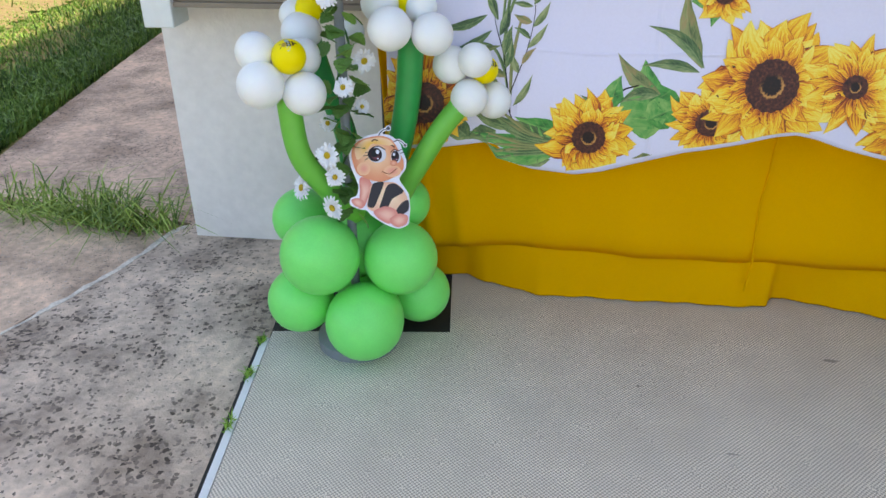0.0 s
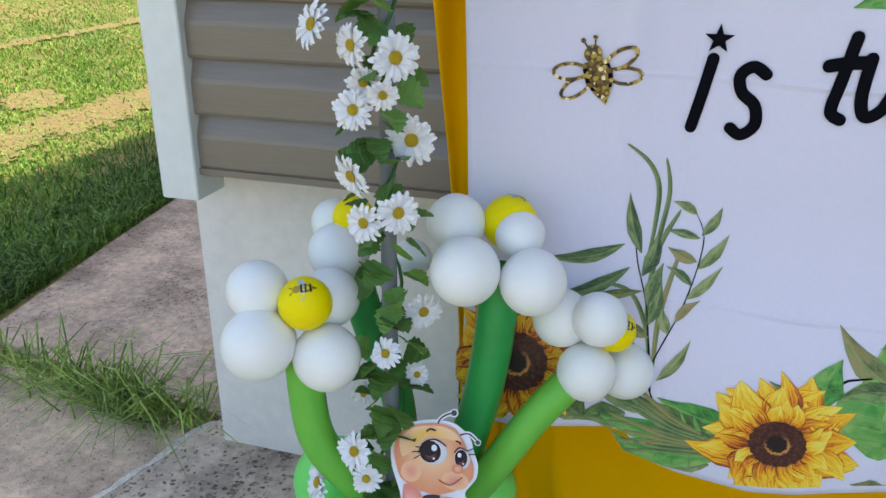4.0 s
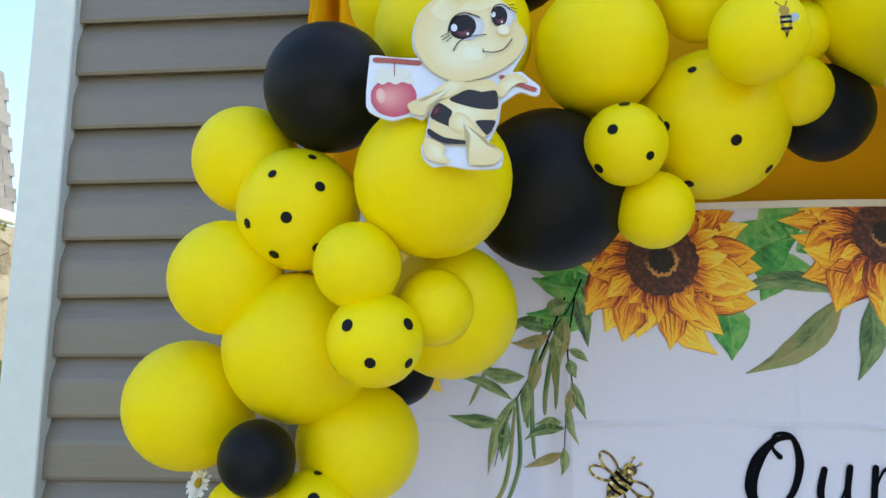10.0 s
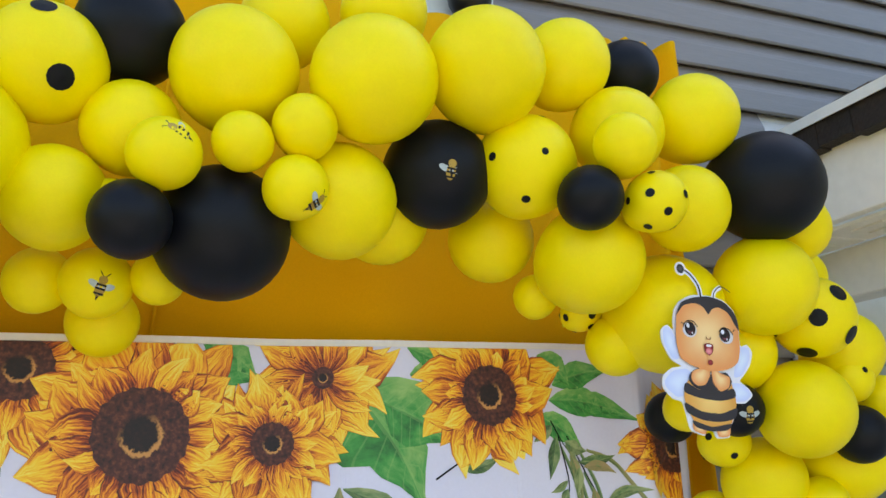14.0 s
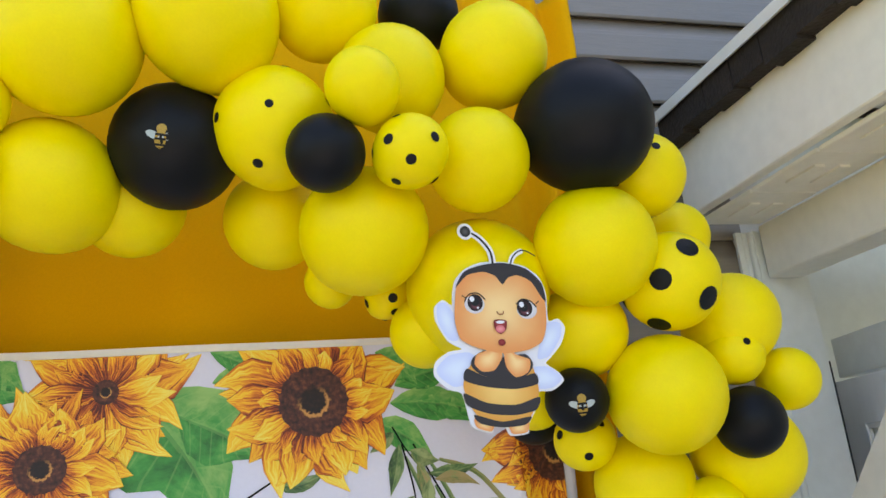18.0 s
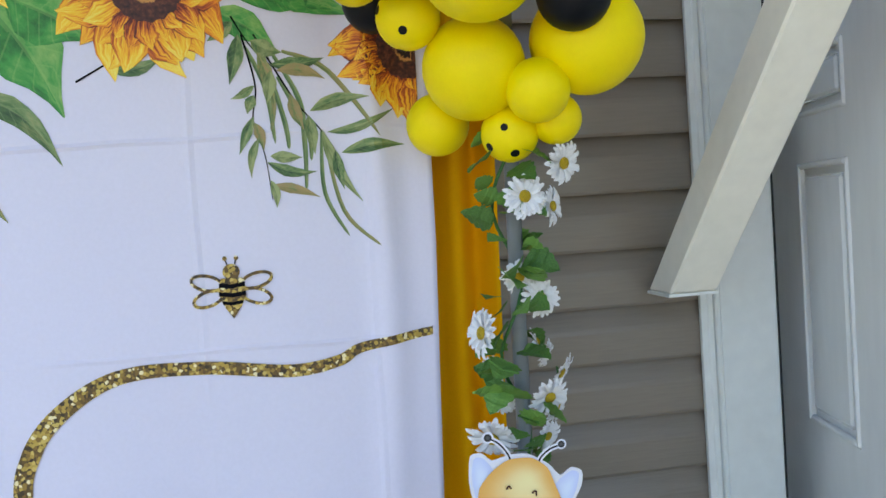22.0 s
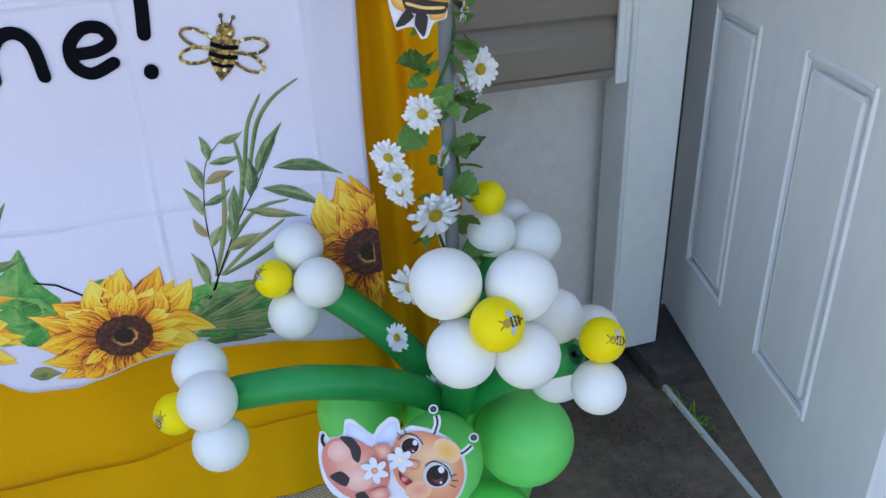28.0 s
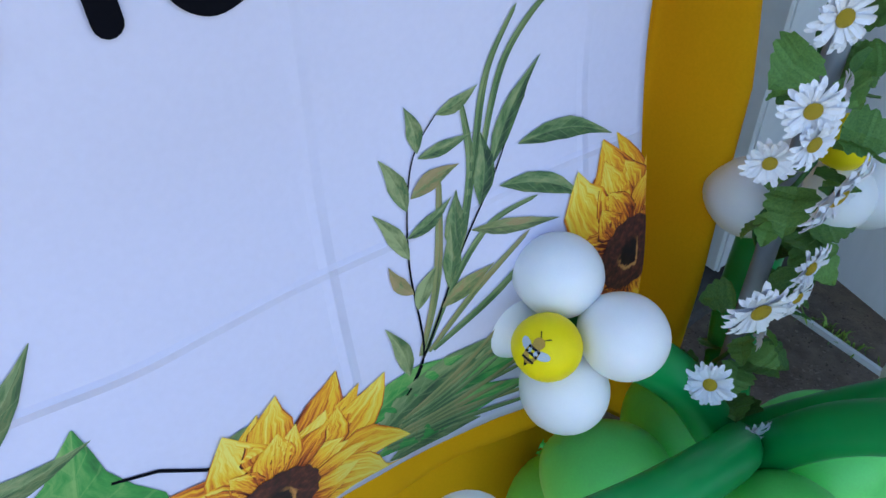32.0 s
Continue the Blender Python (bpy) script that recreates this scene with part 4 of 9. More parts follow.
nwin = part("window", boxed(0.0, 0.012, -0.56, 0.28, 2.52 - NZ, 4.0 - NZ), M["gap"], nh)
nf = bmesh.new()
for y0, y1, z0, z1 in ((-0.60, -0.54, 2.45, 4.04), (0.24, 0.32, 2.45, 4.04), (-0.54, 0.24, 2.45, 2.51), (-0.54, 0.24, 3.985, 4.04)):
    box(nf, 0.02, 0.10, y0, y1, z0 - NZ, z1 - NZ, bev=0.006)
for y0, y1, z0, z1 in ((-0.539, -0.50, 2.511, 3.984), (0.16, 0.2, 2.511, 3.984), (-0.50, 0.16, 3.22, 3.255)):
    box(nf, 0.02, 0.05, y0, y1, z0 - NZ, z1 - NZ, bev=0.004)
part("window_frame", nf, M["trim"], nwin)
for z0, z1 in ((2.512, 3.219), (3.256, 3.983)):
    part("pane", boxed(0.022, 0.028, -0.499, 0.159, z0 - NZ, z1 - NZ), M["glass"], nwin)
part("eave", boxed(0.001, 0.40, -8.2, 1.3, 4.45 - NZ, 4.52 - NZ), M["nwall"], nh)
part("gutter", boxed(0.35, 0.48, -8.2, 1.3, 4.40 - NZ, 4.58 - NZ, bev=0.02), M["trim"], nh, "white gutter along the eave")
iv = []
for _ in range(420):
    q = Vector((0.36 + rs.uniform(-0.1, 0.08), rs.uniform(-1.5, 1.1), 4.37 - NZ - abs(rs.gauss(0, 0.05))))
    u_ = Vector((rs.gauss(0, 1), rs.gauss(0, 1), rs.gauss(0, 1))).normalized() * 0.045
    w_ = u_.orthogonal().normalized() * 0.03
    iv.append((q - u_, q + w_, q + u_, q - w_))
ivm = bpy.data.meshes.new("ivy")
ivm.from_pydata([tuple(v) for four in iv for v in four], [], [(4 * k, 4 * k + 1, 4 * k + 2, 4 * k + 3) for k in range(len(iv))])
ivm.materials.append(M["leafbush"])
new("ivy", ivm).parent = nh
pp = bmesh.new()
tube(pp, [(0.02, -0.07, 1.52 - NZ), (0.12, -0.07, 1.52 - NZ), (0.12, 1.35, 1.50 - NZ)], 0.025, 8)
part("pipe", pp, M["pipe"], nh)
part("meter_box", boxed(0.001, 0.07, -0.37, -0.23, 0.89 - NZ, 1.23 - NZ, bev=0.02), M["nwall"], nh)
rm = bmesh.new()
vs = [rm.verts.new((x, y, z - NZ)) for y in (-8.3, 1.3) for x, z in ((0.40, 4.56), (-0.02, 6.97), (-3.0, 7.6), (-6.0, 6.97), (-6.4, 4.56))]
for k in range(5):
    rm.faces.new((vs[k], vs[(k + 1) % 5], vs[5 + (k + 1) % 5], vs[5 + k]))
rm.faces.new(vs[:5])
rm.faces.new(vs[5:])
bmesh.ops.recalc_face_normals(rm, faces=rm.faces)
nroof = part("roof", rm, M["nshingle"], nh)
ra = math.atan2(6.97 - 4.56, 0.42)
shm = bpy.data.meshes.new("shingle")
sbm = boxed(-0.142, 0.142, -0.115, 0.115, 0.0, 0.016)
sbm.to_mesh(shm)
sbm.free()
shm.materials.append(M["nshingle"])
for j in range(11):
    for k in range(17):
        d = 0.12 + j * 0.215
        share("shingle", shm, Matrix.Translation((0.40 - math.cos(ra) * d + 0.012, -3.75 + k * 0.30 + (j % 2) * 0.14, 4.56 - NZ + math.sin(ra) * d)) @ Matrix.Rotation(ra, 4, "Y") @ Matrix.Rotation(radians(90), 4, "Z") @ Matrix.Rotation(0.05, 4, "X"), nroof)


def bush(x, y, z, r, h, n, label):
    bt = thing("bush", label, "bush", at=(x, y, z))
    tb = bmesh.new()
    for k in range(6):
        a = rnd.uniform(0, 6.28)
        tube(tb, [(0, 0, -0.1), (math.cos(a) * r * 0.3, math.sin(a) * r * 0.3, h * 0.5), (math.cos(a) * r * 0.5, math.sin(a) * r * 0.5, h * 0.85)], [0.02, 0.012, 0.005], 5)
    part("stems", tb, M["vine"], bt)
    vs, fs = [], []
    for _ in range(n):
        a, q, zz = rnd.uniform(0, 6.28), rnd.random() ** 0.5, rnd.random()
        rr = r * q * (0.55 + 0.6 * math.sin(zz * 2.8)) * (0.8 + 0.4 * noise.noise(Vector((a, zz * 3, 0))))
        p = Vector((math.cos(a) * rr, math.sin(a) * rr, zz * h))
        s = rnd.uniform(0.03, 0.06)
        u = Vector((rnd.gauss(0, 1), rnd.gauss(0, 1), rnd.gauss(0, 1))).normalized()
        w = u.orthogonal().normalized()
        i = len(vs)
        vs += [p - u * s, p + w * s * 0.5, p + u * s, p - w * s * 0.5]
        fs.append((i, i + 1, i + 2, i + 3))
    me = bpy.data.meshes.new("leaves")
    me.from_pydata([tuple(v) for v in vs], [], fs)
    me.materials.append(M["leafbush"])
    new("leaves", me).parent = bt


bush(NX + 0.42, 10.22, 0.62, 0.52, 1.65, 3000, "green shrub growing against the neighbour's wall")

pot = bmesh.new()
tube(pot, [(0, 0, 0), (0, 0, 0.36), (0, 0, 0.40)], [0.17, 0.21, 0.22], 16)
tagged(part("garden_bin", pot, M["bin"]), "dark green plastic garden bin under the shrub by the wall", "bin").location = (NX + 0.6, 10.45, 0.36)

# ---- cloth and banner ----
def cloth_y(x, z):
    """Depth of the hanging cloth: loose folds, tight pleats at both ends and along the gathered top."""
    f = (0.014 * math.sin(x * 9 + 1.3 * math.sin(z * 1.1)) + 0.007 * math.sin(x * 23 + z * 0.8)) * (1 - 0.75 * max(0.0, min(1.0, (z - 2.4) / 0.6)))
    left, right = max(0.0, 1 - (x + 0.39) / 0.46), max(0.0, 1 - (2.03 - x) / 0.22) if x < 2.03 else 1.0
    high = max(0.0, min(1.0, (z - 2.1) / 0.7))
    g = math.sin(x * 62 + 1.6 * math.sin(z * 2.9 + x * 6) + 6.5 * noise.noise(Vector((x * 8.0, z * 1.3, 7.0))))
    f += 0.058 * min(1.0, left * 1.6) * (0.3 + 0.7 * high) * (1 - 0.5 * max(0.0, (z - 2.9) / 0.13)) * math.copysign(abs(g) ** 0.75, g) * (0.7 + 1.1 * noise.noise(Vector((x * 13.0, z * 2.2, 4.0))))
    f += 0.028 * min(1.0, right * 1.4) * (1 - 0.6 * max(0.0, min(1.0, (z - 2.6) / 0.4))) * math.sin(x * 74 + 0.9 * math.sin(z * 1.7) + 0.5)
    top = max(0.0, (z - 2.7) / 0.3)
    f += 0.005 * top * math.sin(x * 34 + 2 * math.sin(x * 5)) + 0.011 * top * max(0.0, min(1.0, (x - 1.6) / 0.15)) * math.sin(x * 105 + 2.5 * noise.noise(Vector((x * 12.0, z * 2.0, 9.0))))
    f += 0.007 * noise.noise(Vector((x * 5.0, z * 1.6, 0.0))) + 0.003 * noise.noise(Vector((x * 14.0, z * 5.0, 3.0)))
    low = max(0.0, (0.55 - z) / 0.55)
    return 0.085 + f * (1 - 0.4 * low) + 0.02 * low - 0.004 * max(-1.0, min(1.0, (z - 2.79) / 0.004))


def sheet(fx, nx, nz):
    bm = bmesh.new()
    g = [[bm.verts.new(fx(i / nx, j / nz)) for j in range(nz + 1)] for i in range(nx + 1)]
    for i in range(nx):
        for j in range(nz):
            bm.faces.new((g[i][j], g[i + 1][j], g[i + 1][j + 1], g[i][j + 1]))
    return bm


def curtain_pt(u, v):
    foot = 0.186 + 0.008 * math.sin(u * 9) + 0.02 * u * (1 - u)
    z = foot + (3.03 - foot) * v
    left = -0.385 + 0.10 * (1 - v) ** 1.5 + 0.02 * math.sin(v * 9) - 0.045 * max(0.0, 1 - abs(z - 2.62) / 0.41)
    right = 1.995 + 0.045 * max(0.0, min(1.0, (z - 2.6) / 0.3)) + 0.035 * max(0.0, min(1.0, (1.3 - z) / 0.45)) - 0.008 * math.sin(v * 7)
    x = left + (right - left) * u
    zz = z + 0.02 * max(0.0, min(1.0, (x - 1.5) / 0.3)) * max(0.0, (z - 2.8) / 0.23)
    if v > 0.995:
        zz += (0.010 * math.sin(x * 60) + 0.008 * math.sin(x * 37)) * (0.8 if x > 1.6 else 0.5 if x < 0.12 else 0.12)
    fore = 0.12 * max(0.0, (u - 0.955) / 0.045) * max(0.0, min(1.0, (1.3 - z) / 0.45))
    roll = max(0.0, 1 - v * 40)
    return (x, cloth_y(x, z) - fore + 0.03 * roll * roll, zz)


curtain = thing("yellow_curtain", "mustard yellow cloth backdrop hanging in loose folds to the floor", "curtain", at=(0, 0, 0))
bm = sheet(curtain_pt, 400, 90)
co = part("cloth", bm, M["cloth"], curtain, smooth=True)
so = co.modifiers.new("thick", "SOLIDIFY")
so.thickness, so.offset = 0.003, 0


FRONT = [(-0.22, 0.21), (-0.06, 0.235), (0.0, 0.185), (0.17, 0.125), (0.39, 0.121), (0.88, 0.131), (0.905, 0.19), (0.99, 0.185), (1.30, 0.078), (1.64, 0.066), (2.02, 0.055)]


def hem_pt(u, v):
    """The spare length of the cloth, falling out from under the roll and lying over on the floor."""
    x = -0.20 + 2.18 * u
    front = FRONT[-1][1]
    for (x0, y0), (x1, y1) in zip(FRONT, FRONT[1:]):
        if x <= x1:
            front = y0 + (y1 - y0) * max(0.0, (x - x0) / (x1 - x0))
            break
    front += 0.004 * math.sin(x * 23) + 0.003 * math.sin(x * 61)
    y = 0.150 + (front - 0.150) * v ** 0.8 + 0.006 * math.sin(x * 13 + v * 2) * v * (1 - v) * 4 + 0.006 * noise.noise(Vector((x * 7, v * 2, 1.0)))
    z = GZ + 0.012 + 0.205 * (1 - v) ** 1.25 + 0.006 * math.sin(x * 17) * v * (1 - v)
    return (x, y, z)


ho = part("hem", sheet(hem_pt, 240, 18), M["cloth"], curtain, smooth=True)
so = ho.modifiers.new("thick", "SOLIDIFY")
so.thickness, so.offset = 0.004, 0


sm = bmesh.new()
tube(sm, [(0.80 + 0.006 * math.sin(k * 1.7), cloth_y(0.80, 0.1 + k * 0.1) - 0.004, 0.1 + k * 0.1) for k in range(30)], 0.0035, 6)
part("seam", sm, M["cloth"], curtain, smooth=True)
stand = thing("backdrop_stand", "black metal backdrop stand behind the yellow cloth", "stand", at=(0, 0.14, 0))
for x in (-0.3, 1.94):
    bm = bmesh.new()
    tube(bm, [(x, 0, 0.0), (x, 0, 3.0)], 0.012, 8)
    part("pole", bm, M["metal"], stand)
bm = bmesh.new()
tube(bm, [(-0.37, 0.0, 2.975), (1.98, 0.0, 2.975)], 0.010, 8)
part("crossbar", bm, M["metal"], stand)
part("foot", boxed(-0.36, -0.24, -0.02, 0.1, 0, 0.012), M["metal"], stand)
part("foot", boxed(1.88, 2.0, -0.02, 0.1, 0, 0.012), M["metal"], stand)

BX0, BX1, BZT, AX = -0.305, 1.885, 2.245, 0.80


RIM = [(-0.33, 0.57), (-0.2, 0.568), (-0.03, 0.587), (0.005, 0.578), (0.03, 0.532), (0.1, 0.512), (0.225, 0.502), (0.3, 0.514), (0.377, 0.538), (0.52, 0.583), (0.67, 0.612), (0.76, 0.634),
       (0.811, 0.640), (0.86, 0.632), (0.933, 0.610), (1.03, 0.589), (1.11, 0.575), (1.146, 0.562), (1.175, 0.532), (1.2, 0.520), (1.277, 0.512), (1.34, 0.525), (1.394, 0.541), (1.45, 0.545), (1.509, 0.538), (1.677, 0.530), (1.813, 0.508), (1.92, 0.500)]


def bottom_z(x):
    """The scalloped lower edge, cut along the printed flowers."""
    for (x0, z0), (x1, z1) in zip(RIM, RIM[1:]):
        if x <= x1:
            return z0 + (z1 - z0) * max(0.0, min(1.0, (x - x0) / (x1 - x0)))
    return RIM[-1][1]


def bx(x, z):
    """The banner narrows a little towards the bottom."""
    k = (BZT - z) / 1.7
    return x + (0.045 * k if x < AX else -0.04 * k) * abs(x - AX) / 1.1


def wave(x, z):
    """Soft rolls in the hanging fabric."""
    y = 0.005 * math.sin(x * 8.5 + 0.8 * math.sin(z * 2.2)) + 0.003 * math.sin(x * 17 + 1.4 * z) + 0.003 * math.sin(x * 3.1 + z * 1.4)
    y -= 0.034 * math.exp(-((x + 0.025) / 0.035) ** 2) * min(1.0, max(0.0, (z - 0.8) * 1.2))
    y += 0.020 * math.exp(-((x - 0.045) / 0.026) ** 2) * min(1.0, max(0.0, (z - 0.9) * 1.2))
    y -= 0.026 * math.exp(-((x - 1.765 + 0.02 * math.sin(z * 3)) / 0.03) ** 2) * min(1.0, max(0.0, (z - 0.9)))
    y += 0.012 * max(0.0, (0.75 - z) / 0.3) * math.sin(x * 6)
    return y


def settle(co):
    """The hang of the banner: it sits a little higher on the first side and its foot swings forward."""
    x, z = co.x, co.z
    low = max(0.0, min(1.0, (1.0 - z) / 0.35))
    co.y += wave(x, z) - 0.045 * low * low * (3 - 2 * low)
    co.x += (0.008 - 0.012 * x) * max(0.0, min(1.0, 2.1 - z))
    far_side = max(0.0, min(1.0, (x - 0.95) / 0.4)) * max(0.0, min(1.0, (1.9 - z) / 0.2))
    co.x += 0.005 * far_side
    co.z -= far_side * (0.007 + 0.004 * (z < 1.4)) * max(0.3, min(1.0, (z - 0.45) / 0.3))
    co.z += 0.018 - 0.006 * x + 0.006 * low * x + 0.004 * max(0.0, min(1.0, (z - 1.9) * 5))


banner = thing("party_banner", "white printed fabric banner with sunflowers, bees and lettering", "banner", at=(0, 0, 0))
bm = bmesh.new()
xs = [BX0 + (BX1 - BX0) * i / 220 for i in range(221)]
NZB = 130
cols_ = []
for x in xs:
    zb = bottom_z(x)
    cols_.append([bm.verts.new((bx(x, zb + (BZT - zb) * j / NZB), 0, zb + (BZT - zb) * j / NZB)) for j in range(NZB + 1)])
for i in range(220):
    for j in range(NZB):
        bm.faces.new((cols_[i][j], cols_[i + 1][j], cols_[i + 1][j + 1], cols_[i][j + 1]))
bo_ = part("fabric", bm, M["banner"], banner, smooth=True)
prints = []
hb = bmesh.new()
ribbon(hb, [(BX0 + (BX1 - BX0) * i / 120, BZT - 0.006) for i in range(121)], 0.012, -0.0012)
prints.append(part("hem", hb, M["hemstrip"], banner, "cream sewn top hem"))


def inside(bm):
    """Keeps a print within the banner, leaving the white rim."""
    for v in bm.verts:
        v.co.x = max(BX0 + 0.03, min(v.co.x, 1.858))
        v.co.z = max(bottom_z(v.co.x) + 0.010, min(v.co.z, BZT - 0.0125))


def printed(name, bm, mats, label=""):
    inside(bm)
    ob = part(name, bm, mats, banner, label)
    prints.append(ob)
    return ob


def strip(bm, pts, widths, y, mi):
    """A leaf or petal along a line: three rows of corners with u along and v across."""
    uvl = bm.loops.layers.uv.verify()
    pts = [Vector((p[0], 0, p[1])) for p in pts]
    rows3, n = [], len(pts)
    for i, p in enumerate(pts):
        d = (pts[min(i + 1, n - 1)] - pts[max(i - 1, 0)]).normalized()
        q = Vector((-d.z, 0, d.x)) * widths[i]
        rows3.append([(bm.verts.new((p.x + q.x * k, y, p.z + q.z * k)), i / (n - 1), k * 0.5 + 0.5) for k in (1, 0, -1)])
    for r0, r1 in zip(rows3, rows3[1:]):
        for k in (0, 1):
            quad = (r0[k], r1[k], r1[k + 1], r0[k + 1])
            f = bm.faces.new([c[0] for c in quad])
            f.material_index = mi
            for lp, c in zip(f.loops, quad):
                lp[uvl].uv = (c[1], c[2])
            f.normal_update()
            if f.normal.y > 0:
                f.normal_flip()


FM = [M["petal"], M["petal2"], M["disc"]]
FM_DEEP = [M["petal2"], M["petal3"], M["disc"]]
PROF = (0.42, 0.66, 0.88, 1.0, 0.97, 0.74, 0.36, 0.02)


def petal(bm, cx, cz, a, r0, r1, w, y, mi, rg):
    bend, tw = rg.uniform(-0.35, 0.35), rg.uniform(-0.25, 0.25)
    line, n = [], len(PROF) - 1
    for i in range(n + 1):
        t = i / n
        p, q = r0 + (r1 - r0) * t, bend * (r1 - r0) * t * t + tw * (r1 - r0) * t * t * t
        line.append((cx + math.cos(a) * p - math.sin(a) * q, cz + math.sin(a) * p + math.cos(a) * q))
    strip(bm, line, [w * k * rg.uniform(0.85, 1.12) for k in PROF], y, mi)


def sunflower(cx, cz, r, disc, seed, y=-0.0016, sx=1.0, squash=1.0, deep=False):
    """Three rows of watercolour petals round a dark disc with a gold ring."""
    rg = random.Random(seed)
    bm = bmesh.new()
    for layer, (mi, f, n, w, yy) in enumerate(((1, 1.08, 17, 0.20, y), (0, 1.02, 15, 0.215, y - 0.00035), (1, 0.74, 20, 0.125, y - 0.0007))):
        for k in range(n):
            a = 6.2832 * (k + 0.5 * layer + rg.uniform(-0.28, 0.28)) / n
            petal(bm, 0, 0, a, disc * 0.8, r * f * rg.uniform(0.80, 1.10), r * w * rg.uniform(0.75, 1.3), yy - k * 0.000012, mi if rg.random() < 0.75 else 1 - mi, rg)
    uvl = bm.loops.layers.uv.verify()
    mid = bm.verts.new((0, y - 0.0014, 0))
    n = 56
    rim = []
    for k in range(n):
        q = disc * (1 + 0.03 * math.sin(k * 1.9 + seed) + rg.uniform(-0.015, 0.015))
        rim.append(bm.verts.new((math.cos(6.2832 * k / n) * q, y - 0.0014, math.sin(6.2832 * k / n) * q)))
    for k in range(n):
        f = bm.faces.new((mid, rim[k], rim[(k + 1) % n]))
        f.material_index = 2
        for lp, c in zip(f.loops, ((0, (k + 0.5) / n), (1, k / n), (1, (k + 1) / n))):
            lp[uvl].uv = c
        f.normal_update()
        if f.normal.y > 0:
            f.normal_flip()
    for v in bm.verts:
        v.co.x, v.co.z = cx + v.co.x * sx, cz + v.co.z * squash
    return printed("sunflower_print", bm, FM_DEEP if deep else FM, "orange sunflower print with dark brown centre")


LM = [M["leafp"], M["olive"], M["olive2"], M["ink"]]
LPROF = (0.05, 0.52, 0.86, 1.0, 0.96, 0.78, 0.5, 0.24, 0.02)


def leaf_to(bm, p0, p1, wd, y, mi, curl=0.0, heart=False):
    """One leaf from its stalk p0 to its tip p1, half as wide as wd."""
    d = Vector((p1[0] - p0[0], p1[1] - p0[1]))
    nrm = Vector((-d.y, d.x))
    n = len(LPROF) - 1
    line = []
    for i in range(n + 1):
        t = i / n
        s_ = curl * math.sin(math.pi * t)
        line.append((p0[0] + d.x * t + nrm.x * s_, p0[1] + d.y * t + nrm.y * s_))
    prof = (0.35, 0.88, 1.0, 0.90, 0.66, 0.44, 0.27, 0.12, 0.01) if heart else LPROF
    strip(bm, line, [wd * k * (1 + (0.14 if heart else 0.05) * math.sin(i * 2.3 + p0[0] * 40)) for i, k in enumerate(prof)], y, mi)


def leaf_print(p0, p1, wd, mi=0, y=-0.0013, curl=0.06, heart=False):
    bm = bmesh.new()
    leaf_to(bm, p0, p1, wd, y, mi, curl, heart)
    return printed("leaf_print", bm, LM, "green watercolour leaf print")


def sprig(mp, stem, leaves, wd, sw=0.0032, seed=0):
    """A printed sprig: a dark thin stem and slender leaves, each from stalk to tip."""
    rg = random.Random(seed)
    bm = bmesh.new()
    pts = spline([(mp(x, z)[0], 0, mp(x, z)[1]) for x, z in stem], 7)
    ribbon(bm, [(p.x, p.z) for p in pts], [sw * (1 - 0.7 * i / len(pts)) for i in range(len(pts))], -0.0014, 3)
    for k, (x0, z0, x1, z1) in enumerate(leaves):
        leaf_to(bm, mp(x0, z0), mp(x1, z1), wd * rg.uniform(0.8, 1.2), -0.0016 - 0.00003 * k, 2 if k % 4 == 3 else 1, rg.uniform(-0.10, 0.10))
    return printed("sprig_print", bm, LM, "olive green watercolour sprig print")


def blade(mp, line, w, mi=1, y=-0.0012):
    bm = bmesh.new()
    pts = spline([(mp(x, z)[0], 0, mp(x, z)[1]) for x, z in line], 6)
    n = len(pts)
    strip(bm, [(p.x, p.z) for p in pts], [w * (0.35 + 0.65 * math.sin(math.pi * min(1, i / n * 0.9 + 0.1))) if i < n - 1 else 0.0004 for i in range(n)], y, mi)
    return printed("grass_print", bm, LM, "pale green grass blade print")


def same(x, z):
    return (x, z)


def top_left(x, z):
    return (1.673 - x + 0.2 * (x - 1.6), z + 0.026)


def low_left(x, z):
    return (1.611 - x + 0.35 * (z - 0.70), z + 0.012 + 0.07 * (z - 0.7))


# top border
for x0, z0, x1, z1, w in ((0.40, 2.19, 0.50, 2.235, 0.035), (0.36, 2.14, 0.47, 2.19, 0.05), (0.46, 2.16, 0.62, 2.22, 0.04), (0.86, 2.20, 0.98, 2.17, 0.04), (0.88, 2.24, 0.97, 2.18, 0.035),
                          (1.252, 2.232, 1.36, 2.17, 0.022), (1.255, 2.180, 1.36, 2.19, 0.02), (0.34, 2.08, 0.35, 1.985, 0.032), (1.53, 2.22, 1.60, 2.16, 0.03), (1.52, 2.10, 1.62, 2.035, 0.026),
                          (1.55, 2.13, 1.72, 2.10, 0.03), (1.56, 2.16, 1.70, 2.19, 0.028), (1.60, 2.13, 1.755, 2.085, 0.025), (0.15, 2.10, 0.03, 2.12, 0.028), (0.14, 2.14, 0.0, 2.17, 0.03), (0.13, 2.06, 0.02, 2.06, 0.026)):
    leaf_print((x0, z0), (x1, z1), w)
leaf_print((1.150, 2.15), (1.279, 1.935), 0.105, 0, -0.0012, 0.05, True)
leaf_print((1.20, 2.13), (1.335, 2.055), 0.055, 0, -0.0013, 0.03)
leaf_print((0.44, 2.16), (0.40, 2.08), 0.06, 0, -0.0012, 0.03, True)
sunflower(0.600, 2.190, 0.140, 0.052, 4, deep=True)
sunflower(0.246, 2.148, 0.140, 0.060, 1, deep=True)
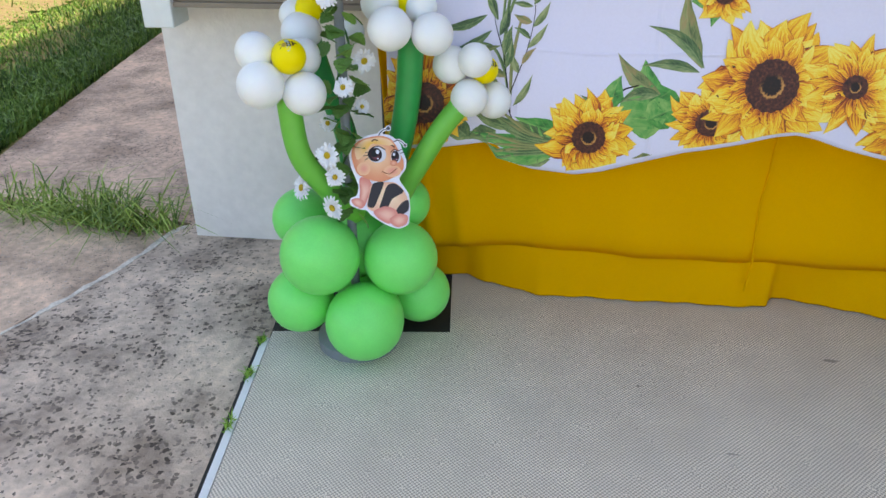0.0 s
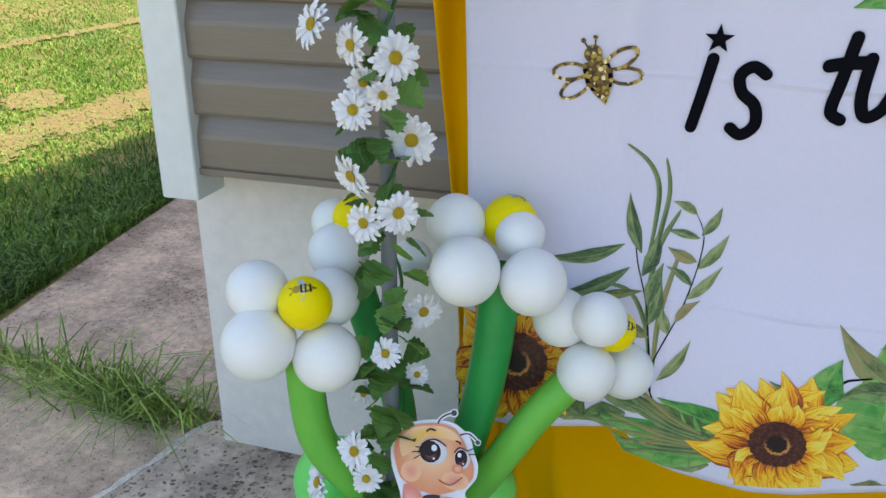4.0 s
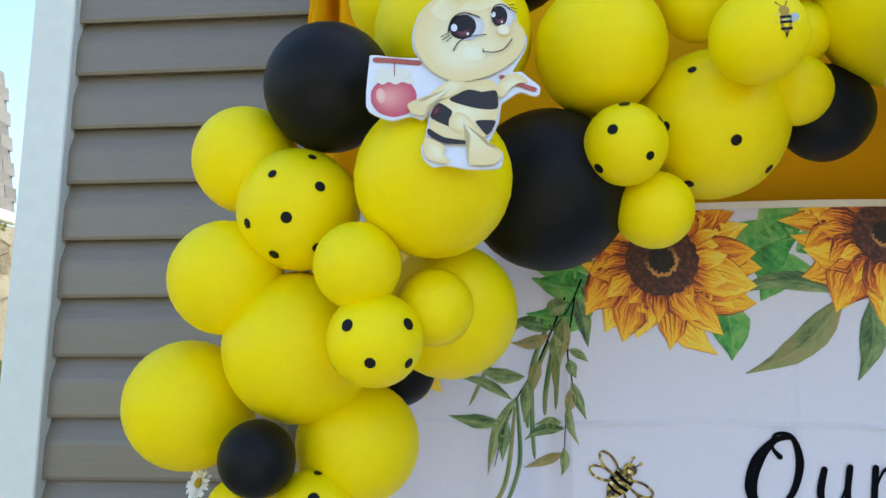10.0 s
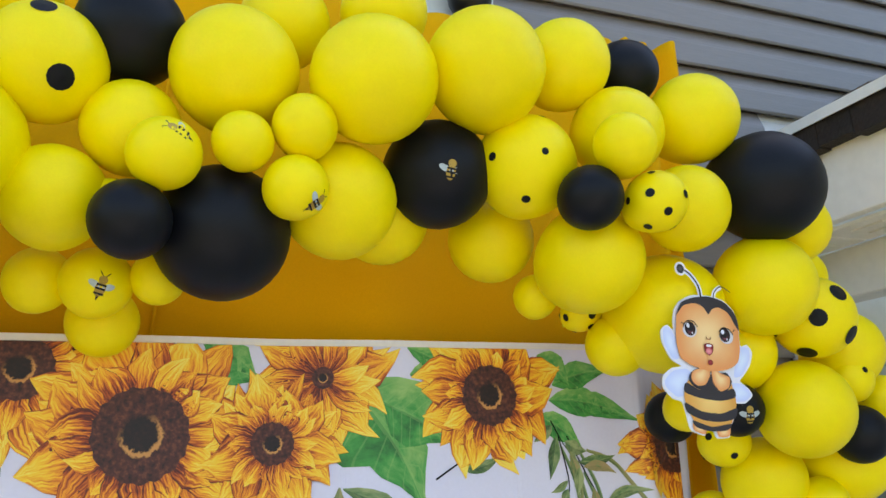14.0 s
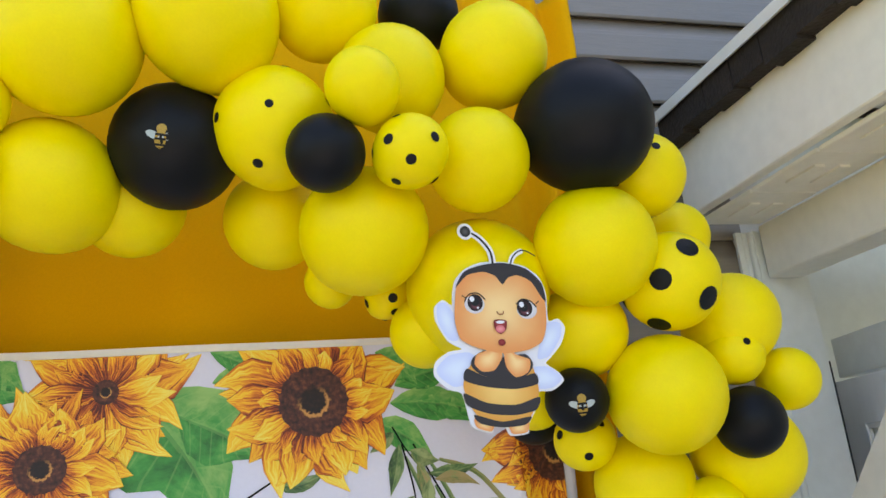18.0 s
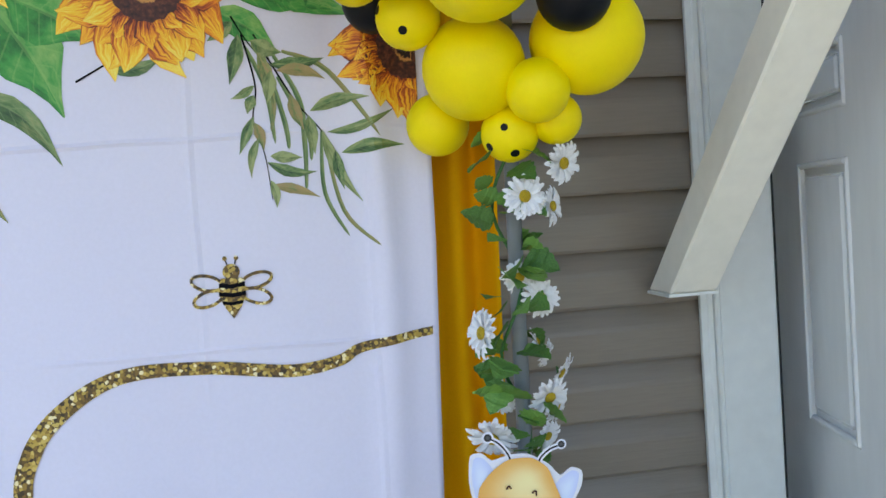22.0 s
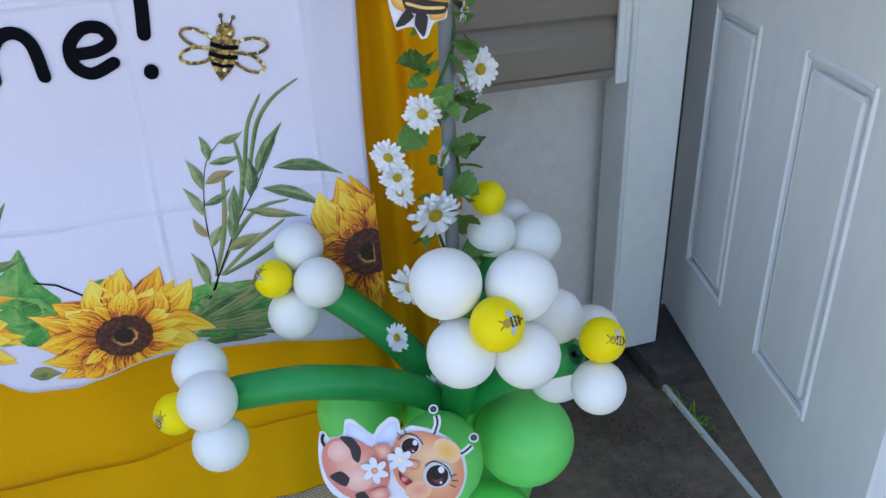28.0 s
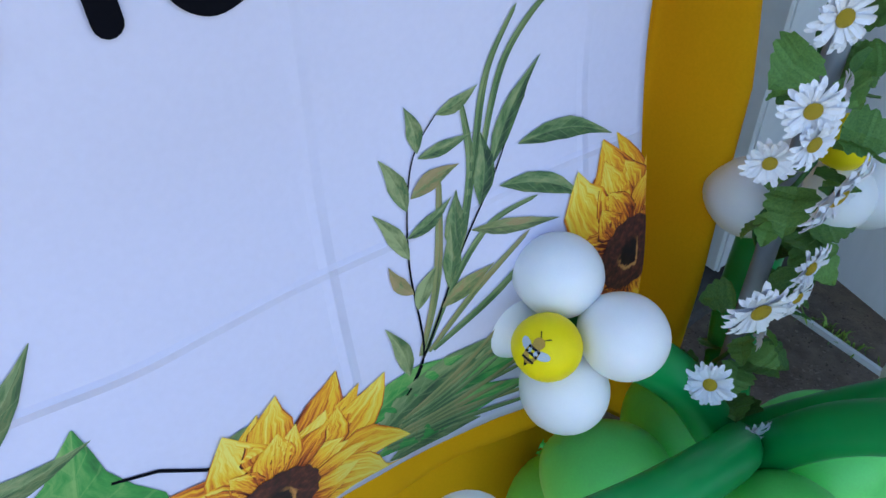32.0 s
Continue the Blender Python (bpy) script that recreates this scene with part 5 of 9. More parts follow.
sunflower(1.419, 2.141, 0.142, 0.058, 2, deep=True)
sunflower(1.090, 2.175, 0.135, 0.020, 5, deep=True)
sunflower(0.785, 2.082, 0.185, 0.076, 3, y=-0.0030, deep=True)
sunflower(1.000, 2.062, 0.118, 0.038, 6, y=-0.0044, squash=0.95, deep=True)
sunflower(1.845, 2.035, 0.125, 0.055, 7, deep=True)
sunflower(-0.19, 2.05, 0.12, 0.055, 8)
TW = bmesh.new()
ribbon(TW, [(1.300, 1.990), (1.335, 2.010), (1.362, 2.025), (1.40, 2.035)], [0.0035, 0.003, 0.0025, 0.0015], -0.0012, 3)
printed("twig_print", TW, LM, "dark twig print")
leaf_print((0.527, 2.089), (0.369, 1.965), 0.023, 2, -0.0013, 0.10)
leaf_print((0.525, 2.091), (0.345, 2.085), 0.016, 1, -0.0014, -0.14)
leaf_print((0.567, 2.079), (0.538, 1.955), 0.021, 1, -0.0015, 0.10)
leaf_print((0.454, 0.737), (0.339, 0.834), 0.021, 2, -0.0013, 0.10)
leaf_print((0.452, 0.735), (0.352, 0.709), 0.017, 1, -0.0014, -0.12)
leaf_print((0.335, 0.690), (0.352, 0.780), 0.026, 0, -0.0015, 0.08)
leaf_print((1.345, 2.015), (1.441, 2.032), 0.012, 1, -0.0013, -0.15)
leaf_print((1.119, 1.985), (1.179, 1.774), 0.026, 2, -0.0013, -0.12)
leaf_print((1.125, 1.982), (1.270, 1.859), 0.020, 1, -0.0014, 0.13)
for m in (same, top_left):
    sprig(m, [(1.565, 2.06), (1.583, 1.976), (1.576, 1.919), (1.591, 1.861), (1.597, 1.789)],
          [(1.581, 1.976, 1.541, 1.955), (1.58, 1.96, 1.567, 1.93), (1.577, 1.925, 1.549, 1.864), (1.578, 1.915, 1.590, 1.87), (1.584, 1.89, 1.566, 1.825), (1.60, 1.860, 1.653, 1.856), (1.594, 1.85, 1.676, 1.832), (1.597, 1.812, 1.678, 1.789), (1.597, 1.82, 1.603, 1.775)], 0.0085, seed=1)
    sprig(m, [(1.585, 2.06), (1.645, 1.953), (1.690, 1.897), (1.716, 1.851), (1.736, 1.792)],
          [(1.672, 1.932, 1.772, 1.950), (1.699, 1.896, 1.816, 1.932), (1.721, 1.861, 1.831, 1.870), (1.64, 1.96, 1.66, 1.90), (1.668, 1.925, 1.675, 1.86), (1.69, 1.90, 1.75, 1.778), (1.71, 1.865, 1.72, 1.80), (1.62, 2.0, 1.70, 1.985), (1.61, 2.0, 1.60, 1.945)], 0.010, seed=2)
    sprig(m, [(1.55, 2.09), (1.58, 2.04), (1.62, 2.0)], [(1.552, 2.08, 1.51, 2.05), (1.56, 2.06, 1.541, 1.979), (1.58, 2.05, 1.63, 2.03), (1.59, 2.03, 1.605, 1.95), (1.61, 2.01, 1.70, 2.02)], 0.014, seed=3)
    blade(m, [(1.600, 2.024), (1.628, 1.915), (1.632, 1.870)], 0.0043)
    blade(m, [(1.611, 2.033), (1.654, 1.952), (1.659, 1.875), (1.655, 1.80)], 0.0047, 1)
    blade(m, [(1.600, 2.0), (1.612, 1.95), (1.605, 1.90)], 0.0040, 2)
    blade(m, [(1.689, 1.900), (1.686, 1.796), (1.722, 1.722)], 0.0036, 1)
    blade(m, [(1.693, 1.885), (1.716, 1.765), (1.774, 1.703)], 0.0036, 2)
    blade(m, [(1.630, 2.032), (1.706, 1.998), (1.787, 1.885)], 0.0043, 2)
    blade(m, [(1.57, 2.04), (1.60, 1.97), (1.61, 1.88)], 0.0043, 1)
    blade(m, [(1.62, 1.99), (1.665, 1.90), (1.668, 1.85)], 0.0043, 1)
# bottom border
for m, fc in ((same, 0), (low_left, 1)):
    sprig(m, [(1.515, 0.640), (1.548, 0.697), (1.546, 0.813), (1.562, 0.908), (1.592, 0.950)],
          [(1.592, 0.950, 1.637, 0.966), (1.570, 0.919, 1.561, 0.966), (1.570, 0.914, 1.629, 0.921), (1.558, 0.878, 1.612, 0.895), (1.552, 0.867, 1.531, 0.926), (1.547, 0.818, 1.517, 0.877), (1.548, 0.84, 1.60, 0.865), (1.546, 0.78, 1.524, 0.82), (1.548, 0.76, 1.575, 0.80), (1.53, 0.68, 1.509, 0.757)], 0.0085, seed=4)
    sprig(m, [(1.530, 0.660), (1.56, 0.72), (1.601, 0.799), (1.646, 0.865), (1.670, 0.908), (1.69, 0.94)],
          [(1.647, 0.880, 1.708, 0.975), (1.680, 0.893, 1.805, 0.862), (1.655, 0.857, 1.766, 0.801), (1.618, 0.822, 1.727, 0.794), (1.60, 0.80, 1.606, 0.87), (1.63, 0.845, 1.637, 0.92), (1.585, 0.77, 1.595, 0.84), (1.575, 0.75, 1.64, 0.775)], 0.0105, seed=5)
    blade(m, [(1.61, 0.82), (1.630, 0.900), (1.648, 0.978), (1.677, 1.030)], 0.0040, 1)
    blade(m, [(1.63, 0.86), (1.648, 0.930), (1.668, 0.985), (1.700, 1.022), (1.746, 1.050)], 0.0040, 1)
    blade(m, [(1.545, 0.70), (1.575, 0.79), (1.590, 0.891)], 0.0047, 2)
    blade(m, [(1.590, 0.77), (1.623, 0.880), (1.619, 0.955)], 0.0043, 1)
    blade(m, [(1.555, 0.70), (1.616, 0.752), (1.687, 0.795)], 0.0043, 2)
    blade(m, [(1.56, 0.70), (1.635, 0.735), (1.69, 0.77)], 0.0050, 1)
    blade(m, [(1.55, 0.70), (1.590, 0.77), (1.640, 0.82), (1.70, 0.83)], 0.0040, 1)
    for x0, z0, x1, z1, w, mi in ((1.46, 0.640, 1.60, 0.672, 0.026, 0), (1.47, 0.60, 1.66, 0.680, 0.028, 1), (1.48, 0.575, 1.70, 0.575, 0.028, 0), (1.50, 0.555, 1.62, 0.550, 0.022, 1), (1.52, 0.60, 1.72, 0.63, 0.022, 0), (1.60, 0.64, 1.72, 0.69, 0.016, 1)):
        q = (lambda x, z: (1.68 - x, z - 0.012)) if fc else m
        leaf_print(q(x0, z0), q(x1, z1), w, mi, -0.0013 - 0.00005 * x1)
def fan_left(x, z):
    return (1.68 - x, z - 0.012)


for m in (same, fan_left):
    for k in range(10):
        t = k / 9
        blade(m, [(1.49 + 0.03 * t, 0.575 + 0.04 * t), (1.585 - 0.01 * t, 0.565 + 0.075 * t + 0.01 * math.sin(k * 2.1)), (1.69 - 0.05 * t + 0.02 * math.sin(k * 1.7), 0.545 + 0.15 * t)], 0.0045, 1 + k % 2, -0.00145 - 0.00002 * k)
for x0, z0, x1, z1, w, mi in ((-0.04, 0.60, -0.10, 0.66, 0.03, 1), (0.03, 0.62, -0.06, 0.60, 0.03, 1)):
    leaf_print((x0, z0), (x1, z1), w, mi, -0.0014)
# heart-shaped leaves, twigs and long curled leaves between the lower flowers
for m, k in ((same, 0), (lambda x, z: (1.645 - x, z + 0.005), 1)):
    leaf_print(m(1.200, 0.640), m(1.236, 0.815), 0.092, 0, -0.0012, 0.02, True)
    leaf_print(m(1.17, 0.67), m(1.290, 0.672), 0.055, 0, -0.0013, 0.04)
    leaf_print(m(1.22, 0.66), m(1.135, 0.70), 0.045, 0, -0.00135, 0.04)
    leaf_print(m(1.315, 0.712), m(1.395, 0.722), 0.012, 1, -0.0014, 0.15)
    leaf_print(m(1.19, 0.56), m(1.245, 0.553), 0.016, 2, -0.0014, 0.05)
    leaf_print(m(1.095, 0.800), m(1.149, 0.995), 0.024, 2, -0.0014, 0.08)
    leaf_print(m(1.090, 0.800), m(1.236, 0.898), 0.017, 1, -0.0015, -0.12)
    leaf_print(m(1.10, 0.79), m(1.245, 0.80), 0.014, 1, -0.0013, -0.08)
    TW = bmesh.new()
    ribbon(TW, [m(1.245, 0.752), m(1.28, 0.742), m(1.315, 0.715), m(1.35, 0.712)], [0.003, 0.004, 0.004, 0.002], -0.0012, 3)
    printed("twig_print", TW, LM, "dark twig print")
sunflower(0.280, 0.612, 0.118, 0.045, 21)
sunflower(1.365, 0.612, 0.142, 0.050, 22, squash=0.92)
sunflower(-0.165, 0.695, 0.125, 0.055, 41, deep=True)
sunflower(1.835, 0.700, 0.140, 0.050, 42, deep=True)
sunflower(0.590, 0.668, 0.105, 0.040, 43, squash=0.9)
sunflower(1.075, 0.675, 0.120, 0.022, 44, squash=0.95)
sunflower(0.728, 0.765, 0.165, 0.066, 45, y=-0.0030)
sunflower(0.926, 0.770, 0.115, 0.030, 46, y=-0.0042)
# the flower inside the gold word and the one over the small letters
sunflower(0.405, 1.375, 0.085, 0.03, 51)
for x1, z1, w in ((0.275, 1.30, 0.024), (0.28, 1.395, 0.02), (0.355, 1.25, 0.02)):
    leaf_print((0.37, 1.36), (x1, z1), w)
sunflower(0.585, 0.985, 0.070, 0.026, 52)
for x1, z1, w in ((0.505, 0.965, 0.02), (0.56, 0.905, 0.018)):
    leaf_print((0.565, 0.975), (x1, z1), w)


def stroke(pts, ws, m, y, n=10):
    sp_ = spline([(x, 0, z) for x, z in pts], n)
    bm = bmesh.new()
    N_ = len(sp_)
    wl = []
    for i in range(N_):
        q = i / (N_ - 1) * (len(ws) - 1)
        k = min(int(q), len(ws) - 2)
        wl.append(ws[k] + (ws[k + 1] - ws[k]) * (q - k))
    ribbon(bm, [(p.x, p.z) for p in sp_], wl, y, 0)
    for p, w in ((sp_[0], wl[0]), (sp_[-1], wl[-1])):
        flat(bm, ell(p.x, p.z, w / 2, w / 2, 0, 16), y - 0.0001, 0)
    return printed("gold_lettering", bm, [m], "gold glitter script lettering")


GY = -0.0022
stroke([(-0.163, 1.377), (-0.09, 1.387), (-0.02, 1.412), (0.06, 1.448), (0.135, 1.482)], [0.001, 0.006, 0.012, 0.018, 0.022], M["gold"], GY)
stroke([(0.168, 1.40), (0.150, 1.47), (0.152, 1.56), (0.158, 1.63), (0.172, 1.668), (0.193, 1.66), (0.203, 1.62), (0.196, 1.56), (0.190, 1.50), (0.182, 1.43), (0.172, 1.395)],
       [0.052, 0.052, 0.046, 0.038, 0.032, 0.026, 0.022, 0.026, 0.034, 0.042, 0.046], M["gold"], GY - 0.0003)
stroke([(0.188, 1.45), (0.205, 1.505), (0.232, 1.524), (0.240, 1.47), (0.245, 1.41), (0.262, 1.392), (0.295, 1.42), (0.322, 1.485)], [0.03, 0.034, 0.04, 0.046, 0.044, 0.034, 0.022, 0.006], M["gold"], GY - 0.0006)
stroke([(1.13, 1.16), (1.152, 1.205), (1.165, 1.29), (1.174, 1.374), (1.225, 1.453), (1.325, 1.513), (1.46, 1.516), (1.607, 1.498), (1.69, 1.508), (1.735, 1.528), (1.866, 1.548)],
       [0.03, 0.03, 0.03, 0.03, 0.028, 0.024, 0.022, 0.022, 0.02, 0.017, 0.014], M["gold"], GY)


def letter(strokes, name="black_letter"):
    """One handwritten letter from round-ended strokes (points, widths)."""
    bm = bmesh.new()
    for i, (pts, ws) in enumerate(strokes):
        sp_ = spline([(x, 0, z) for x, z in pts], 9)
        n = len(sp_)
        wl = []
        for k in range(n):
            q = k / (n - 1) * (len(ws) - 1)
            j = min(int(q), len(ws) - 2) if len(ws) > 1 else 0
            wl.append(ws[j] + (ws[j + 1] - ws[j]) * (q - j) if len(ws) > 1 else ws[0])
        ribbon(bm, [(p.x, p.z) for p in sp_], wl, -0.0030 - i * 0.0003, 0)
        for p, w in ((sp_[0], wl[0]), (sp_[-1], wl[-1])):
            flat(bm, ell(p.x, p.z, w / 2, w / 2, 0, 14), -0.0034 - i * 0.0003, 0)
    return printed(name, bm, [M["ink"]], "black handwritten letter print")


W = [0.0175]
letter([([(0.100, 1.222), (0.090, 1.17), (0.079, 1.118)], W)])
letter([([(0.176, 1.204), (0.158, 1.214), (0.141, 1.200), (0.146, 1.176), (0.166, 1.158), (0.170, 1.130), (0.152, 1.113), (0.136, 1.122)], W)])
letter([([(0.288, 1.262), (0.277, 1.20), (0.270, 1.158), (0.284, 1.146)], W), ([(0.258, 1.221), (0.281, 1.226), (0.304, 1.228)], [0.019])])
letter([([(0.311, 1.234), (0.307, 1.18), (0.316, 1.153), (0.337, 1.166), (0.350, 1.205), (0.354, 1.238)], W), ([(0.354, 1.238), (0.349, 1.19), (0.354, 1.152)], W)])
letter([([(0.420, 1.236), (0.416, 1.152)], W), ([(0.417, 1.195), (0.435, 1.23), (0.460, 1.232)], W)])
letter([([(0.495, 1.236), (0.491, 1.152)], W), ([(0.492, 1.19), (0.512, 1.226), (0.535, 1.226), (0.546, 1.20), (0.546, 1.152)], W)])
letter([([(0.596, 1.232), (0.590, 1.152)], W)])
letter([([(0.640, 1.236), (0.636, 1.152)], W), ([(0.637, 1.19), (0.657, 1.226), (0.680, 1.226), (0.691, 1.20), (0.691, 1.152)], W)])
letter([([(0.775, 1.222), (0.750, 1.23), (0.732, 1.20), (0.742, 1.165), (0.765, 1.16), (0.778, 1.19), (0.778, 1.232), (0.775, 1.14), (0.760, 1.105), (0.735, 1.11)], W)])
W = [0.0200]
letter([([(1.205, 1.172), (1.172, 1.160), (1.162, 1.128), (1.180, 1.098), (1.215, 1.096), (1.238, 1.122), (1.232, 1.156), (1.205, 1.172), (1.188, 1.158), (1.196, 1.142)], W)])
letter([([(1.272, 1.172), (1.277, 1.14), (1.276, 1.100)], W), ([(1.277, 1.132), (1.296, 1.163), (1.322, 1.170), (1.341, 1.150), (1.347, 1.100)], W)])
letter([([(1.398, 1.128), (1.432, 1.130), (1.455, 1.143), (1.445, 1.164), (1.417, 1.166), (1.394, 1.143), (1.394, 1.112), (1.417, 1.095), (1.453, 1.108)], W)])
letter([([(1.508, 1.148), (1.513, 1.20), (1.513, 1.246), (1.528, 1.262), (1.550, 1.256), (1.556, 1.240), (1.540, 1.232), (1.522, 1.240)], [0.022, 0.022, 0.02, 0.015, 0.013, 0.013, 0.013]), ([(1.507, 1.0855), (1.5075, 1.0875)], [0.024])])
letter([([(0.432, 1.868), (0.405, 1.862), (0.378, 1.830), (0.366, 1.790), (0.376, 1.760), (0.400, 1.755), (0.428, 1.785), (0.441, 1.830), (0.432, 1.868), (0.408, 1.872), (0.402, 1.852), (0.412, 1.838)],
        [0.005, 0.010, 0.019, 0.019, 0.012, 0.006, 0.010, 0.013, 0.008, 0.005, 0.005, 0.009])])
letter([([(0.476, 1.820), (0.468, 1.785), (0.474, 1.760), (0.492, 1.768), (0.508, 1.800), (0.514, 1.824)], [0.0101, 0.0115, 0.0072, 0.0036, 0.0036, 0.0086]), ([(0.514, 1.824), (0.507, 1.780), (0.516, 1.757), (0.532, 1.770)], [0.0101, 0.0101, 0.0058, 0.0029])])
letter([([(0.552, 1.824), (0.543, 1.757)], [0.0101, 0.0108]), ([(0.546, 1.785), (0.562, 1.818), (0.580, 1.826)], [0.0029, 0.0043, 0.0101])])
sb_ = bmesh.new()
flat(sb_, [(0.105 + math.cos(a) * (0.022 if k % 2 == 0 else 0.009), 1.250 + math.sin(a) * (0.022 if k % 2 == 0 else 0.009)) for k, a in ((k, 1.57 + k * math.pi / 5) for k in range(10))], -0.0036, 0)
printed("star_dot", sb_, [M["ink"]], "small black star over the letter i")


def gold_bee(cx, cz, s, rot):
    bm = bmesh.new()

    def T(pts):
        c, q = math.cos(radians(rot)), math.sin(radians(rot))
        return [(cx + (x * c - z * q) * s, cz + (x * q + z * c) * s) for x, z in pts]

    for sg in (-1, 1):
        for ang, ln in ((14, 0.62), (-16, 0.60)):
            a = radians(ang)
            loop = [(sg * (0.22 + 0.36 * (1 + math.cos(t)) * ln / 0.62 * math.cos(a) - 0.16 * math.sin(t) * math.sin(a)), (0.12 if ang > 0 else -0.06) + 0.36 * (1 + math.cos(t)) * math.sin(a) + 0.17 * math.sin(t) * math.cos(a)) for t in (2 * math.pi * k / 22 for k in range(23))]
            ribbon(bm, T(loop), 0.075 * s, -0.0024 - 0.0002 * (ang > 0) - 0.0001 * sg, 0)
        ribbon(bm, T([(sg * 0.05, 0.5), (sg * 0.09, 0.62), (sg * 0.12, 0.72)]), 0.03 * s, -0.0024, 1)
        flat(bm, T(ell(sg * 0.13, 0.76, 0.055, 0.055, 0, 10)), -0.0030, 0)
    flat(bm, T(ell(0, 0.44, 0.20, 0.19, 0, 16)), -0.0031, 0)
    flat(bm, T([(-0.24, 0.30), (-0.30, 0.1), (-0.30, -0.15), (-0.18, -0.40), (0, -0.66), (0.18, -0.40), (0.30, -0.15), (0.30, 0.1), (0.24, 0.30)]), -0.0034, 0)
    for z0, z1, w in ((0.09, 0.19, 0.30), (-0.12, -0.02, 0.31), (-0.31, -0.23, 0.235)):
        flat(bm, T([(-w, z0), (0, z0 - 0.04), (w, z0), (w, z1), (0, z1 - 0.04), (-w, z1)]), -0.0038, 1)
    return printed("gold_bee_print", bm, [M["gold"], M["ink"]], "gold glitter bee print with black stripes")


gold_bee(-0.066, 1.190, 0.072, 18)
gold_bee(0.164, 1.795, 0.056, -40)
gold_bee(1.518, 1.643, 0.072, 0)
gold_bee(1.628, 1.107, 0.077, -14)

for ob in [bo_] + prints:
    for v in ob.data.vertices:
        settle(v.co)
so = bo_.modifiers.new("thick", "SOLIDIFY")
so.thickness, so.offset = 0.0015, -1
so.use_rim = True

# ---- balloons ----
KN = {}


def balloon_mesh(kind):
    """One inflated balloon of unit radius: slightly drawn out towards its knot at +y."""
    if kind in KN:
        return KN[kind]
    bm = bmesh.new()
    bmesh.ops.create_uvsphere(bm, u_segments=32, v_segments=20, radius=1.0)
    for v in bm.verts:
        t = max(0.0, -v.co.z)
        v.co.z *= 1.04 + 0.10 * t ** 3
        v.co.x *= 1 - 0.05 * t
        v.co.y *= 1 - 0.05 * t
    tube(bm, [(0, 0, -1.10), (0, 0, -1.17), (0, 0, -1.20)], [0.07, 0.045, 0.09], 8)
    me = bpy.data.meshes.new("balloon")
    bm.to_mesh(me)
    bm.free()
    for p in me.polygons:
        p.use_smooth = True
    me.materials.append(M[kind])
    KN[kind] = me
    return me


DOTS = {}


def dot_mesh(big):
    """One round dot lying on the top of a unit balloon."""
    if big not in DOTS:
        bm = bmesh.new()
        r = 0.20 if big else 0.112
        c = bm.verts.new((0, 0, 1.062))
        ring_ = [bm.verts.new(Vector((math.cos(q) * r, math.sin(q) * r, 1)).normalized() * 1.060) for q in (2 * math.pi * j / 14 for j in range(14))]
        for j in range(14):
            bm.faces.new((c, ring_[j], ring_[(j + 1) % 14]))
        me = bpy.data.meshes.new("dot")
        bm.to_mesh(me)
        bm.free()
        me.materials.append(M["kbal"])
        DOTS[big] = me
    return DOTS[big]


def dot_balloon(b, big, seed, r, at, back):
    """Dots of one printed size: those named by direction, and others strewn over the side turned to the wall."""
    rg = random.Random(seed)
    n = 11 if big else 15
    ways = [Vector(d) for d in at or ()]
    for k in range(n):
        zz = 1 - 2 * (k + 0.5) / n
        a = k * 2.39996 + rg.uniform(-0.15, 0.15) + seed
        d = Vector((math.sqrt(1 - zz * zz) * math.cos(a), math.sqrt(1 - zz * zz) * math.sin(a), zz))
        if not at or d.y > 0.45:
            ways.append(d)
    for d in ways:
        d = (back @ d).normalized()
        t = max(0.0, -d.z)
        m = Matrix.Diagonal((0.953 - 0.045 * t, 0.953 - 0.045 * t, (1.04 + 0.10 * t ** 3) * 0.953, 1)) @ d.to_track_quat("Z", "Y").to_matrix().to_4x4() @ Matrix.Scale(1.0, 4)
        s_ = rg.uniform(0.85, 1.15) * (0.0172 / (0.2 * r) if big else 0.0064 / (0.112 * r))
        share("dot", dot_mesh(big), m @ Matrix.Diagonal((s_, s_, 1, 1)), b)


def sticker_mesh(k_=1.0):
    """A small printed bee that follows the balloon; k_ sets its share of the balloon."""
    if k_ not in DOTS:
        bm = bmesh.new()

        def on(x, z, k):
            return Vector((x * k_, -1, z * k_)).normalized() * (1.012 + k)

        def patch(pts, mi, k):
            f = bm.faces.new([bm.verts.new(on(x, z, k)) for x, z in pts])
            f.material_index = mi
            f.normal_update()
            if f.normal.y > 0:
                f.normal_flip()
        for sg in (-1, 1):
            patch(ell(sg * 0.13, 0.06, 0.12, 0.06, sg * 20, 12), 2, 0.0)
        patch(ell(0, 0, 0.09, 0.15, 0, 14), 0, 0.004)
        patch(ell(0, 0.17, 0.08, 0.08, 0, 12), 0, 0.006)
        for z in (-0.09, 0.0, 0.07):
            patch([(-0.085, z - 0.018), (0.085, z - 0.018), (0.085, z + 0.018), (-0.085, z + 0.018)], 1, 0.009)
        patch([(-0.03, -0.13), (0.03, -0.13), (0, -0.24)], 1, 0.004)
        for sg in (-1, 1):
            patch([(sg * 0.02, 0.24), (sg * 0.035, 0.24), (sg * 0.11, 0.33), (sg * 0.09, 0.34)], 1, 0.004)
        me = bpy.data.meshes.new("bee_sticker")
        bm.to_mesh(me)
        bm.free()
        for m in (M["stickb"], M["kbal"], M["stickw"]):
            me.materials.append(m)
        DOTS[k_] = me
    return DOTS[k_]


CNT = [0]


